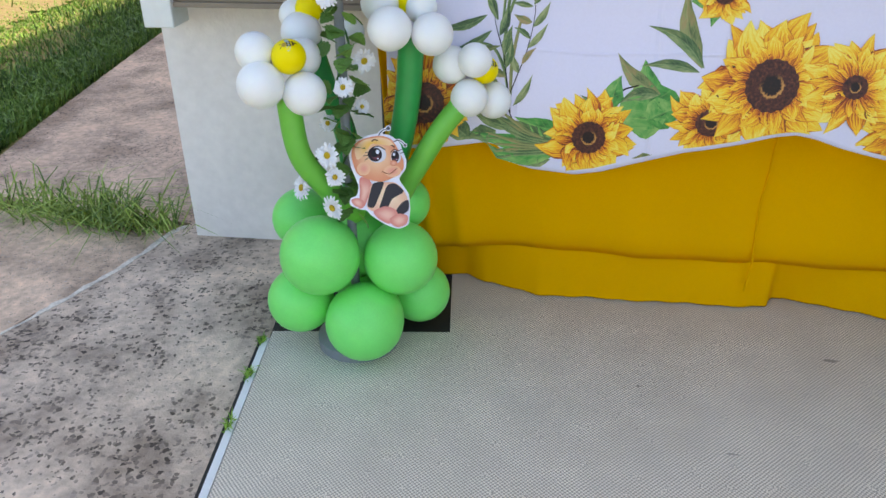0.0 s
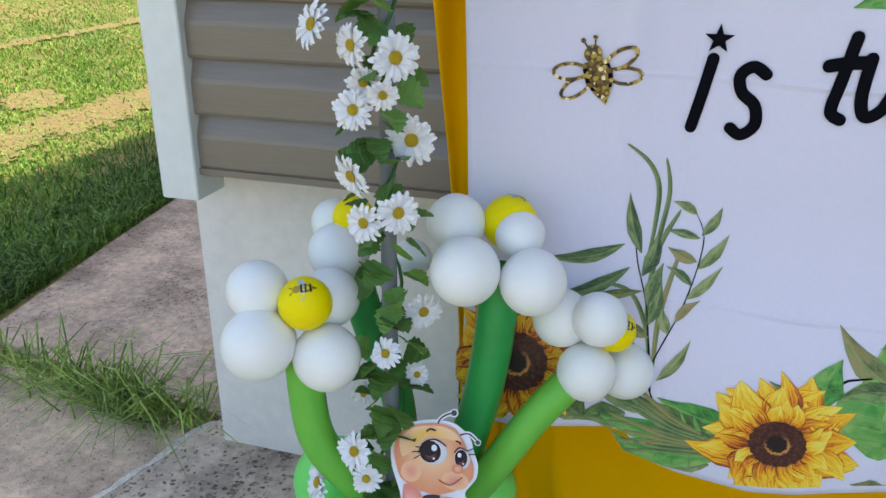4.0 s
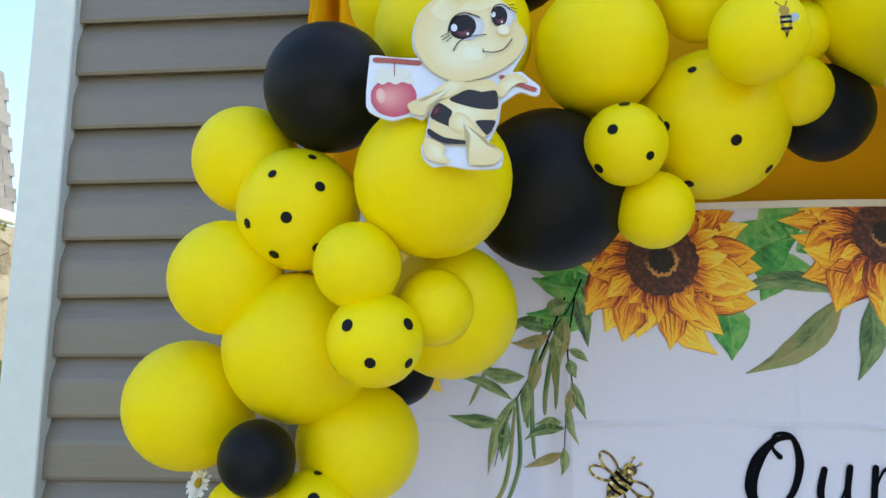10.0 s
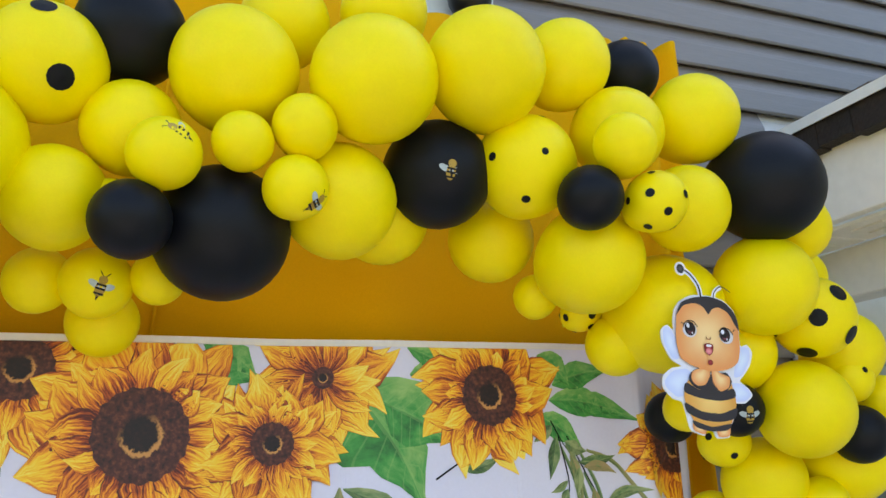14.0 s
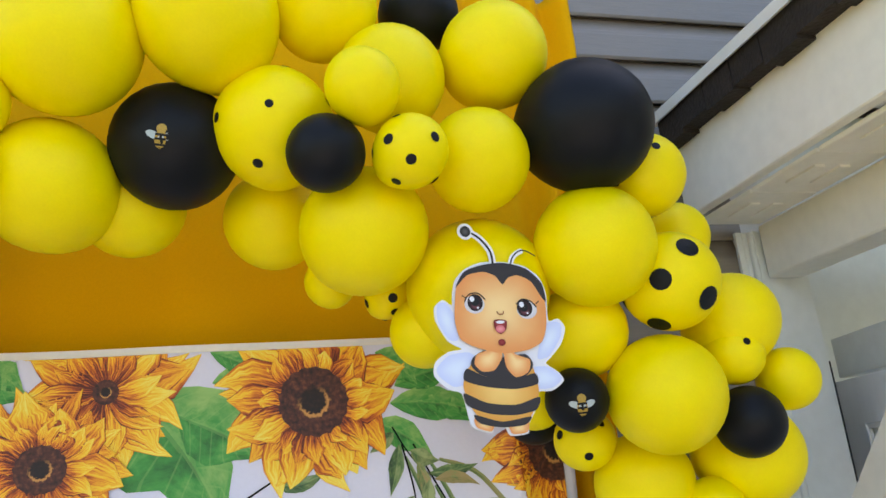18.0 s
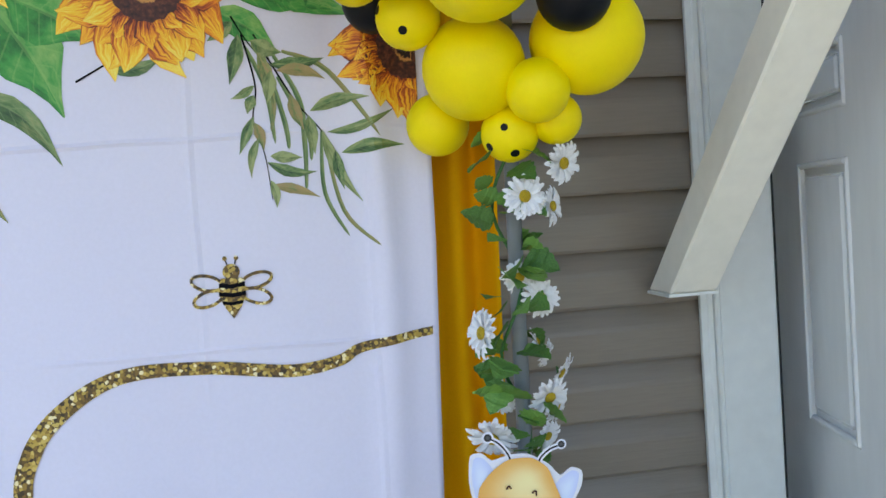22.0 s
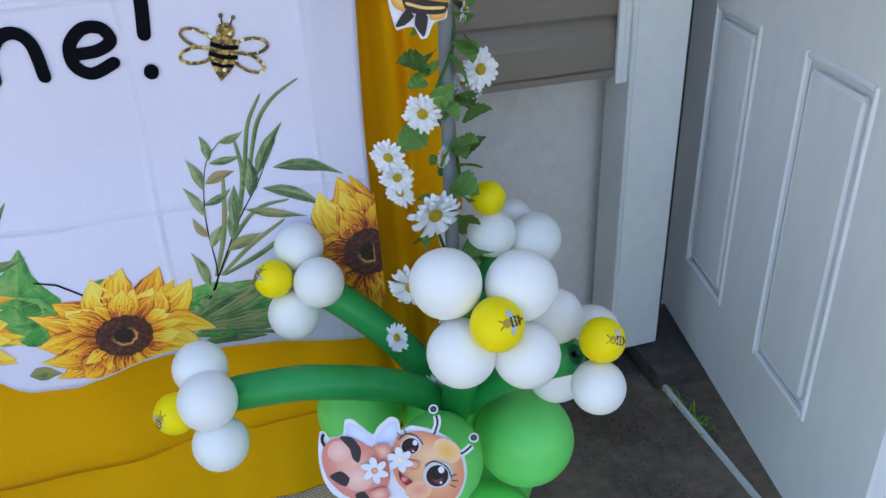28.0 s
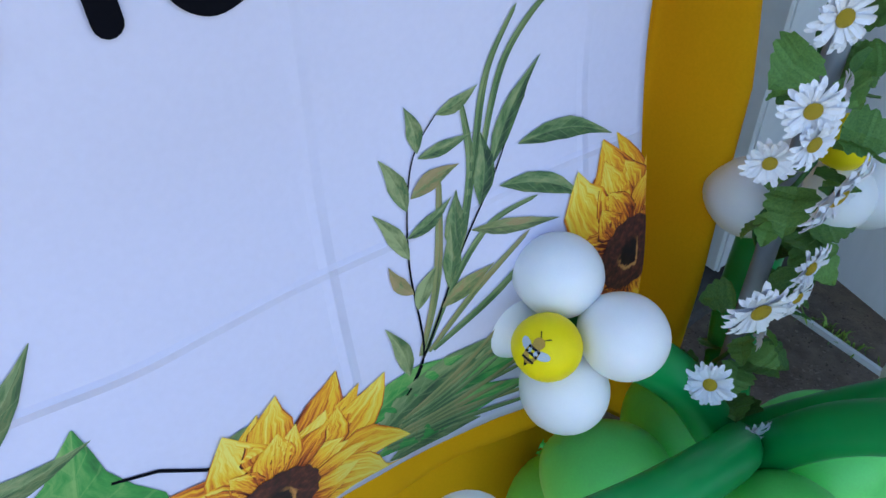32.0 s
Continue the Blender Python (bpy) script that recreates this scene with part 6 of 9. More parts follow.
def balloon(holder, x, y, z, r, kind, extra=None, yaw=0.0, up=0.0, spin=0.0, at=None):
    """One balloon; extra: small or big polka dots, or a bee sticker turned by yaw and up."""
    CNT[0] += 1
    rg = random.Random(CNT[0])
    o = holder.location
    tilt = Euler((radians(rg.uniform(55, 105)), radians(rg.uniform(-25, 25)), radians(rg.uniform(-30, 30)))).to_matrix().to_4x4()
    b = share("balloon", balloon_mesh(kind), Matrix.Translation((x - o.x, y - o.y, z - o.z)) @ tilt @ Matrix.Scale(r * 0.985, 4), holder)
    if extra in ("dots", "bigdots"):
        b["label"] = "yellow balloon with black polka dots"
        dot_balloon(b, extra == "bigdots", CNT[0] % 5, r, at, tilt.to_3x3().inverted())
    if extra == "bee":
        turn = Euler((radians(-up), 0, radians(yaw))).to_matrix().to_4x4()
        share("bee_sticker", sticker_mesh(round(0.082 / r, 1)), tilt.inverted() @ turn @ Matrix.Rotation(radians(-spin), 4, "Y") @ Matrix.Scale(1.02, 4), b)
    return b


garland = thing("balloon_garland", "arch of yellow and black balloons with polka dots and stickers", "balloon garland", at=(-0.3, -0.2, 1.75))
balloon(garland, -0.356, -0.284, 1.802, 0.046, "ybal")
balloon(garland, -0.255, -0.307, 1.810, 0.051, "ybal", "dots", at=[(0.25, -0.89, 0.37), (-0.69, -0.73, 0.05), (0.95, -0.31, 0.04), (0.14, -0.83, -0.54), (0.63, -0.13, -0.77), (0.20, -0.35, 0.91)])
balloon(garland, -0.313, -0.356, 1.875, 0.048, "kbal")
balloon(garland, -0.438, -0.266, 1.936, 0.089, "ybal")
balloon(garland, -0.210, -0.251, 1.888, 0.084, "ybal")
balloon(garland, -0.278, -0.305, 2.013, 0.101, "ybal")
balloon(garland, -0.159, -0.415, 2.016, 0.057, "ybal", "dots", at=[(-0.38, -0.90, 0.22), (0.75, -0.59, 0.29), (0.06, -0.87, -0.48), (0.76, -0.44, -0.48), (-0.80, -0.16, -0.58), (-0.18, -0.46, 0.87)])
balloon(garland, -0.168, -0.170, 1.987, 0.056, "kbal")
balloon(garland, -0.095, -0.363, 2.058, 0.049, "ybal")
balloon(garland, -0.085, -0.266, 2.062, 0.093, "ybal")
balloon(garland, -0.179, -0.430, 2.101, 0.052, "ybal")
balloon(garland, -0.370, -0.334, 2.101, 0.076, "ybal")
balloon(garland, -0.272, -0.352, 2.185, 0.080, "ybal", "dots", at=[(-0.16, -0.92, 0.37), (0.54, -0.82, 0.18), (0.08, -0.95, -0.31), (-0.60, -0.72, -0.34), (-0.22, -0.55, -0.81), (0.46, -0.54, -0.70), (0.36, -0.64, 0.68), (0.84, 0.01, 0.54), (0.95, -0.12, -0.28), (0.14, 0.21, -0.97)])
balloon(garland, -0.354, -0.325, 2.261, 0.072, "ybal")
balloon(garland, -0.232, -0.370, 2.342, 0.085, "kbal")
balloon(garland, -0.093, -0.403, 2.208, 0.097, "ybal")
balloon(garland, 0.050, -0.235, 2.233, 0.116, "kbal")
balloon(garland, -0.079, -0.275, 2.448, 0.113, "ybal")
balloon(garland, -0.173, -0.220, 2.534, 0.069, "ybal")
balloon(garland, 0.007, -0.239, 2.584, 0.081, "kbal")
balloon(garland, 0.123, -0.291, 2.416, 0.091, "ybal")
balloon(garland, 0.178, -0.241, 2.594, 0.085, "ybal")
balloon(garland, 0.267, -0.259, 2.492, 0.055, "ybal")
balloon(garland, 0.301, -0.391, 2.381, 0.059, "ybal", "bee", 13, -8, 8)
balloon(garland, 0.278, -0.230, 2.323, 0.106, "ybal", "dots", at=[(-0.38, -0.81, 0.45), (-0.72, -0.67, -0.21), (0.08, -0.88, -0.47), (-0.38, -0.31, -0.87), (0.61, -0.36, -0.70)])
balloon(garland, 0.146, -0.335, 2.267, 0.054, "ybal", "dots", at=[(-0.40, -0.91, 0.08), (0.43, -0.76, -0.49), (-0.08, -0.61, 0.79), (-0.69, -0.33, -0.65), (0.75, -0.46, 0.47)])
balloon(garland, 0.188, -0.275, 2.194, 0.053, "ybal")
balloon(garland, 0.352, -0.315, 2.570, 0.095, "kbal")
balloon(garland, 0.389, -0.275, 2.433, 0.044, "ybal")
balloon(garland, 0.383, -0.272, 2.355, 0.048, "ybal")
balloon(garland, 0.441, -0.209, 2.344, 0.068, "kbal")
balloon(garland, 0.515, -0.288, 2.467, 0.107, "ybal")
balloon(garland, 0.459, -0.278, 2.670, 0.084, "ybal")
balloon(garland, 0.583, -0.235, 2.724, 0.058, "ybal")
balloon(garland, 0.626, -0.284, 2.601, 0.087, "ybal", "bigdots", at=[(-0.00, -0.83, 0.56), (-0.67, -0.66, -0.34), (0.32, -0.76, -0.57)])
balloon(garland, 0.734, -0.264, 2.676, 0.083, "kbal")
balloon(garland, 0.744, -0.269, 2.522, 0.072, "ybal")
balloon(garland, 0.787, -0.362, 2.452, 0.051, "ybal", "bee", 23, 17, 60)
balloon(garland, 0.722, -0.264, 2.400, 0.043, "ybal", "dots", at=[(-0.84, -0.44, 0.33), (-0.56, -0.69, -0.47), (0.28, -0.44, 0.85)])
balloon(garland, 0.750, -0.340, 2.363, 0.055, "kbal")
balloon(garland, 0.877, -0.255, 2.376, 0.103, "kbal")
balloon(garland, 0.890, -0.366, 2.479, 0.044, "ybal")
balloon(garland, 0.976, -0.372, 2.509, 0.048, "ybal")
balloon(garland, 0.965, -0.359, 2.420, 0.048, "ybal", "bee", 36, -42, -35)
balloon(garland, 0.885, -0.306, 2.616, 0.098, "ybal")
balloon(garland, 1.082, -0.370, 2.600, 0.100, "ybal")
balloon(garland, 0.972, -0.233, 2.753, 0.077, "ybal")
balloon(garland, 1.134, -0.271, 2.781, 0.076, "ybal")
balloon(garland, 1.263, -0.387, 2.636, 0.099, "ybal")
balloon(garland, 1.424, -0.364, 2.680, 0.080, "ybal")
balloon(garland, 1.051, -0.271, 2.435, 0.093, "ybal")
balloon(garland, 1.214, -0.283, 2.491, 0.092, "kbal", "bee", -8, -18, -10)
balloon(garland, 1.147, -0.190, 2.437, 0.080, "ybal")
balloon(garland, 2.010, -0.235, 2.362, 0.060, "ybal")
balloon(garland, 1.350, -0.338, 2.497, 0.086, "ybal", "dots", at=[(-0.12, -0.99, -0.07), (-0.91, -0.42, -0.03), (-0.30, -0.47, -0.83), (0.84, -0.47, 0.27), (0.18, -0.48, 0.86)])
balloon(garland, 1.513, -0.371, 2.562, 0.081, "ybal")
balloon(garland, 1.455, -0.469, 2.496, 0.050, "ybal")
balloon(garland, 1.408, -0.431, 2.418, 0.052, "kbal")
balloon(garland, 1.515, -0.450, 2.414, 0.050, "ybal", "dots", at=[(-0.71, -0.70, 0.02), (0.44, -0.90, -0.00), (-0.19, -0.80, -0.57), (-0.46, -0.08, -0.88), (-0.40, -0.48, 0.78), (-1.00, 0.07, 0.00), (0.59, 0.01, -0.81)])
balloon(garland, 1.627, -0.386, 2.431, 0.075, "ybal")
balloon(garland, 1.671, -0.380, 2.604, 0.082, "ybal")
balloon(garland, 1.786, -0.409, 2.477, 0.100, "kbal")
balloon(garland, 1.577, -0.323, 2.706, 0.064, "kbal")
balloon(garland, 1.354, -0.182, 2.415, 0.079, "ybal")
balloon(garland, 1.470, -0.316, 2.350, 0.093, "ybal")
balloon(garland, 1.436, -0.183, 2.313, 0.041, "ybal")
balloon(garland, 1.523, -0.194, 2.287, 0.038, "ybal", "dots", at=[(-0.02, -0.94, -0.34), (-0.95, -0.06, -0.31), (0.11, -0.55, -0.83)])
balloon(garland, 1.641, -0.276, 2.270, 0.108, "ybal")
balloon(garland, 1.800, -0.359, 2.310, 0.091, "ybal")
balloon(garland, 1.922, -0.340, 2.259, 0.076, "ybal", "bigdots", at=[(-0.04, -0.91, 0.42), (-0.63, -0.76, -0.17), (0.27, -0.79, -0.54), (-0.45, -0.10, -0.89), (-0.87, 0.44, -0.22)])
balloon(garland, 1.903, -0.351, 2.425, 0.066, "ybal", "dots", at=[(-0.12, -0.95, 0.30), (-0.89, -0.33, -0.31), (0.21, 0.26, -0.94)])
balloon(garland, 2.060, -0.272, 2.208, 0.077, "ybal")
balloon(garland, 1.803, -0.263, 2.203, 0.073, "ybal")
balloon(garland, 1.908, -0.301, 2.097, 0.090, "ybal")
balloon(garland, 2.043, -0.289, 2.151, 0.048, "ybal", "dots", at=[(-0.12, -0.96, 0.24), (-0.93, -0.13, -0.34), (0.45, -0.18, -0.88), (-0.10, 0.18, -0.98)])
balloon(garland, 2.149, -0.265, 2.111, 0.051, "ybal")
balloon(garland, 2.045, -0.293, 2.048, 0.055, "kbal")
balloon(garland, 2.092, -0.205, 2.002, 0.087, "ybal")
balloon(garland, 1.775, -0.278, 2.099, 0.048, "kbal", "bee", -16, -18, 0)
balloon(garland, 1.746, -0.182, 2.112, 0.047, "ybal")
balloon(garland, 1.823, -0.178, 2.047, 0.050, "ybal", "dots", at=[(-0.29, -0.79, -0.54), (0.20, -0.90, 0.38), (-0.94, -0.28, 0.18), (-0.27, 0.09, -0.96)])
balloon(garland, 1.923, -0.160, 1.971, 0.082, "ybal")
balloon(garland, 1.879, -0.054, 1.899, 0.054, "ybal")
balloon(garland, 2.007, -0.216, 1.925, 0.050, "ybal")
balloon(garland, 1.977, -0.150, 1.869, 0.047, "ybal", "dots", at=[(-0.41, -0.90, 0.12), (-0.82, -0.35, -0.45), (-0.04, -0.68, -0.73), (-0.89, 0.17, 0.43)])
balloon(garland, 2.047, -0.170, 1.886, 0.041, "ybal")
balloon(garland, 0.708, -0.163, 2.314, 0.054, "ybal", "bee", 8, -20, -15)
balloon(garland, 0.717, -0.048, 2.276, 0.058, "ybal")
balloon(garland, 0.626, -0.128, 2.323, 0.050, "ybal")
balloon(garland, 0.794, -0.179, 2.322, 0.042, "ybal")
balloon(garland, 0.649, -0.262, 2.411, 0.074, "ybal")
balloon(garland, 1.782, -0.079, 2.099, 0.052, "kbal")
balloon(garland, 1.570, -0.224, 2.221, 0.056, "ybal")
for pts in ([(-0.03, 0.01, 0.0), (-0.02, 0.01, 0.16)], [(2.28, 0.07, 0.1), (2.27, 0.07, 0.24)]):
    gl = bmesh.new()
    tube(gl, pts, 0.009, 8)
    part("arch_pipe", gl, M["pipe"], garland, "thin grey pipe inside the garland")

bouquet_left = thing("balloon_bouquet", "white balloon daisies on green stems over light green balloons", "balloon bouquet", "balloon bouquets", at=(-0.32, -0.15, 0.0))
bouquet_right = thing("balloon_bouquet", "white balloon daisies on green stems standing by the door", "balloon bouquet", "balloon bouquets", at=(1.93, -0.2, 0.0))
balloon(bouquet_left, -0.503, -0.309, 0.827, 0.057, "wbal")
balloon(bouquet_left, -0.412, -0.265, 0.796, 0.054, "wbal")
balloon(bouquet_left, -0.524, -0.263, 0.893, 0.049, "wbal")
balloon(bouquet_left, -0.432, -0.200, 0.866, 0.049, "wbal")
balloon(bouquet_left, -0.442, -0.266, 0.885, 0.042, "ybal", "bee", 31, 58, 90)
balloon(bouquet_left, -0.455, -0.110, 0.906, 0.052, "wbal")
balloon(bouquet_left, -0.485, -0.054, 0.936, 0.043, "wbal")
balloon(bouquet_left, -0.439, -0.080, 0.960, 0.036, "ybal")
balloon(bouquet_left, -0.325, -0.108, 0.911, 0.033, "wbal")
balloon(bouquet_left, -0.211, -0.194, 0.940, 0.054, "wbal")
balloon(bouquet_left, -0.113, -0.164, 0.922, 0.052, "wbal")
balloon(bouquet_left, -0.251, -0.107, 0.981, 0.048, "wbal")
balloon(bouquet_left, -0.147, -0.107, 0.972, 0.039, "wbal")
balloon(bouquet_left, -0.171, -0.076, 0.979, 0.045, "ybal", "bee", 162, 70, 85)
balloon(bouquet_left, -0.078, -0.078, 0.825, 0.049, "wbal")
balloon(bouquet_left, -0.028, -0.107, 0.749, 0.049, "wbal")
balloon(bouquet_left, 0.029, -0.040, 0.724, 0.049, "wbal")
balloon(bouquet_left, -0.015, -0.108, 0.847, 0.044, "wbal")
balloon(bouquet_left, 0.007, -0.072, 0.813, 0.036, "ybal", "bee", 52, 36, 60)
balloon(bouquet_left, -0.415, -0.252, 0.343, 0.110, "gbal")
balloon(bouquet_left, -0.206, -0.188, 0.315, 0.104, "gbal")
balloon(bouquet_left, -0.299, -0.261, 0.147, 0.111, "gbal")
balloon(bouquet_left, -0.493, -0.218, 0.179, 0.095, "gbal")
balloon(bouquet_left, -0.174, -0.078, 0.142, 0.092, "gbal")
balloon(bouquet_left, -0.542, 0.014, 0.321, 0.092, "gbal")
balloon(bouquet_left, -0.221, -0.039, 0.414, 0.077, "gbal")
balloon(bouquet_right, 1.862, -0.450, 0.858, 0.052, "wbal")
balloon(bouquet_right, 1.968, -0.471, 0.845, 0.053, "wbal")
balloon(bouquet_right, 1.873, -0.481, 0.757, 0.052, "wbal")
balloon(bouquet_right, 1.964, -0.505, 0.747, 0.050, "wbal")
balloon(bouquet_right, 1.914, -0.518, 0.820, 0.039, "ybal", "bee", 27, 32, 80)
balloon(bouquet_right, 2.065, -0.377, 0.712, 0.047, "wbal")
balloon(bouquet_right, 2.084, -0.503, 0.655, 0.043, "wbal")
balloon(bouquet_right, 2.097, -0.324, 0.549, 0.055, "wbal")
balloon(bouquet_right, 2.169, -0.319, 0.621, 0.046, "wbal")
balloon(bouquet_right, 2.096, -0.483, 0.727, 0.036, "ybal", "bee", 25, 24, 60)
balloon(bouquet_right, 2.012, -0.066, 0.717, 0.052, "wbal")
balloon(bouquet_right, 2.124, -0.150, 0.731, 0.051, "wbal")
balloon(bouquet_right, 2.035, -0.142, 0.827, 0.032, "ybal")
balloon(bouquet_right, 2.108, -0.077, 0.744, 0.037, "wbal")
balloon(bouquet_right, 1.694, -0.063, 0.753, 0.046, "wbal")
balloon(bouquet_right, 1.715, -0.142, 0.717, 0.046, "wbal")
balloon(bouquet_right, 1.665, -0.118, 0.647, 0.048, "wbal")
balloon(bouquet_right, 1.661, -0.023, 0.677, 0.044, "wbal")
balloon(bouquet_right, 1.639, -0.111, 0.722, 0.035, "ybal", "bee", -73, 29, -15)
balloon(bouquet_right, 1.490, -0.184, 0.615, 0.048, "wbal")
balloon(bouquet_right, 1.496, -0.247, 0.591, 0.051, "wbal")
balloon(bouquet_right, 1.503, -0.262, 0.508, 0.049, "wbal")
balloon(bouquet_right, 1.436, -0.211, 0.551, 0.037, "ybal", "bee", -47, 7, -20)
balloon(bouquet_right, 1.865, -0.326, 0.413, 0.087, "gbal")
balloon(bouquet_right, 2.065, -0.253, 0.346, 0.098, "gbal")
balloon(bouquet_right, 1.761, -0.134, 0.405, 0.085, "gbal")
balloon(bouquet_right, 1.788, -0.166, 0.172, 0.102, "gbal")
balloon(bouquet_right, 1.976, -0.299, 0.164, 0.103, "gbal")
balloon(bouquet_right, 2.038, -0.149, 0.757, 0.045, "wbal")
balloon(bouquet_left, -0.329, -0.012, 0.122, 0.115, "gbal")
balloon(bouquet_left, -0.351, -0.091, 0.301, 0.10, "gbal")
balloon(bouquet_right, 2.036, -0.097, 0.117, 0.11, "gbal")
balloon(bouquet_right, 1.806, -0.047, 0.137, 0.11, "gbal")
balloon(bouquet_right, 1.935, -0.116, 0.357, 0.09, "gbal")


def stem(holder, pts, r, m):
    o = holder.location
    bm = bmesh.new()
    sp2 = spline([(p[0] - o.x, p[1] - o.y, p[2] - o.z) for p in pts], 8)
    tube(bm, sp2, [r * (0.55 if i in (0, len(sp2) - 1) else 1.0) for i in range(len(sp2))], 14)
    part("stem", bm, m, holder, "long twisted green balloon stem", smooth=True)


stem(bouquet_left, [(-0.321, -0.160, 0.421), (-0.392, -0.229, 0.540), (-0.442, -0.259, 0.640), (-0.457, -0.258, 0.780)], 0.030, M["gstem2"])
stem(bouquet_left, [(-0.271, -0.120, 0.421), (-0.221, -0.119, 0.581), (-0.187, -0.119, 0.740), (-0.172, -0.108, 0.920)], 0.033, M["gstem"])
stem(bouquet_left, [(-0.241, -0.130, 0.421), (-0.171, -0.150, 0.551), (-0.091, -0.129, 0.681), (-0.012, -0.089, 0.770)], 0.028, M["gstem2"])
stem(bouquet_left, [(-0.351, -0.090, 0.401), (-0.362, -0.089, 0.620), (-0.412, -0.098, 0.780), (-0.443, -0.098, 0.900)], 0.030, M["gstem"])
stem(bouquet_right, [(1.935, -0.176, 0.400), (1.873, -0.144, 0.519), (1.790, -0.121, 0.618), (1.697, -0.090, 0.697)], 0.031, M["gstem"])
stem(bouquet_right, [(1.935, -0.196, 0.420), (1.833, -0.234, 0.519), (1.679, -0.242, 0.577), (1.557, -0.211, 0.566), (1.496, -0.191, 0.545)], 0.031, M["gstem"])
stem(bouquet_right, [(1.935, -0.216, 0.420), (1.929, -0.293, 0.560), (1.918, -0.391, 0.680), (1.908, -0.450, 0.780)], 0.031, M["gstem"])
stem(bouquet_right, [(1.955, -0.196, 0.420), (1.994, -0.274, 0.520), (2.044, -0.352, 0.600), (2.084, -0.421, 0.660)], 0.031, M["gstem"])
stem(bouquet_right, [(1.985, -0.136, 0.400), (2.024, -0.093, 0.520), (2.052, -0.079, 0.640), (2.061, -0.078, 0.741)], 0.033, M["gstem"])

# ---- poles with daisy garlands ----
for nm, x, y, zt in (("left", -0.340, -0.185, 1.9), ("right", 1.965, -0.13, 2.05)):
    pole = thing("arch_pole", "grey pipe pole carrying the balloon arch, in a round grey foot", "pole", "arch poles", at=(x, y, GZ + 0.005))
    pb = bmesh.new()
    tube(pb, [(0, 0, 0.02), (0.004, 0.0, zt * 0.5), (0.02 if nm == "right" else 0.015, 0, zt)], 0.0125, 10)
    part("pipe", pb, M["pipe"], pole, smooth=True)
    pb = bmesh.new()
    tube(pb, [(0, 0, 0.0), (0, 0, 0.03), (0, 0, 0.04), (0, 0, 0.09)], [0.118, 0.118, 0.10, 0.03], 24)
    part("foot", pb, M["pipe"], pole)
part("rubber_mat", boxed(1.71, 2.03, -0.30, 0.12, 0.0305, 0.034), M["rubber"])
tagged(bpy.data.objects["rubber_mat"], "black rubber pad under the pot by the door", "pad")

vine_left = thing("daisy_garland", "artificial daisy garland wound round the grey pole", "flower garland", "daisy garlands", at=(-0.335, -0.19, 0.4))
vine_right = thing("daisy_garland", "artificial daisy garland wound round the grey pole by the door", "flower garland", "daisy garlands", at=(1.965, -0.13, 0.4))


def daisy_mesh(seed):
    rg = random.Random(seed)
    bm = bmesh.new()
    mid = bm.verts.new((0, 0, 0))
    for layer in range(2):
        n = 17
        for k in range(n):
            a = 2 * math.pi * (k + 0.5 * layer) / n + rg.uniform(-0.1, 0.1)
            ln, w = rg.uniform(0.86, 1.08) * (1 - 0.12 * layer), rg.uniform(0.09, 0.13)
            up = 0.05 + 0.08 * layer + rg.uniform(-0.06, 0.14)
            c, s = math.cos(a), math.sin(a)

            def P(r, q, h):
                return (c * r - s * q, -h, s * r + c * q)
            rows2 = ((0.15, 0.04, 0.02), (0.45, w, up * 0.7), (0.8, w * 1.05, up + 0.03), (0.95, w * 0.7, up - 0.02), (1.0, w * 0.18, up - 0.05))
            v = [(bm.verts.new(P(r * ln, q, h)), bm.verts.new(P(r * ln, 0, h - 0.035)), bm.verts.new(P(r * ln, -q, h))) for r, q, h in rows2]
            bm.faces.new((mid, v[0][1], v[0][0]))
            bm.faces.new((mid, v[0][2], v[0][1]))
            for i in range(len(v) - 1):
                bm.faces.new((v[i][0], v[i][1], v[i + 1][1], v[i + 1][0]))
                bm.faces.new((v[i][1], v[i][2], v[i + 1][2], v[i + 1][1]))
    me = bpy.data.meshes.new("daisy")
    bm.to_mesh(me)
    bm.free()
    me.materials.append(M["daisy"])
    return me


DM = [daisy_mesh(s) for s in range(4)]
cb = bmesh.new()
bmesh.ops.create_uvsphere(cb, u_segments=12, v_segments=8, radius=0.27)
for v in cb.verts:
    v.co.y = v.co.y * 0.45 - 0.12
core_me = bpy.data.meshes.new("core")
cb.to_mesh(core_me)
cb.free()
core_me.materials.append(M["dcore"])
cb = bmesh.new()
tube(cb, [(0, 0.02, 0), (0.0, 0.12, -0.03), (0.0, 0.3, -0.15)], [0.16, 0.10, 0.03], 8)
cup_me = bpy.data.meshes.new("cup")
cb.to_mesh(cup_me)
cb.free()
cup_me.materials.append(M["vine"])


def leaf3_mesh(seed):
    """A lobed silk leaf with a folded midrib."""
    rg = random.Random(seed)
    bm = bmesh.new()
    n = 14
    mid, lo, hi = [], [], []
    for i in range(n + 1):
        t = i / n
        w = 0.46 * math.sin(math.pi * t ** 0.62) ** 0.8 * (1 + 0.13 * math.sin(t * 30)) + 0.015 if 0 < t < 1 else 0.015
        h = 0.25 * t * (1 - t) + rg.uniform(-0.02, 0.02)
        mid.append(bm.verts.new((t, 0, h - 0.05)))
        lo.append(bm.verts.new((t - 0.08 * w, -w, h + 0.08 * w)))
        hi.append(bm.verts.new((t - 0.08 * w, w, h + 0.08 * w)))
    for i in range(n):
        bm.faces.new((mid[i], mid[i + 1], hi[i + 1], hi[i]))
        bm.faces.new((lo[i], lo[i + 1], mid[i + 1], mid[i]))
    me = bpy.data.meshes.new("leaf")
    bm.to_mesh(me)
    bm.free()
    me.materials.append(M["leaf"])
    return me


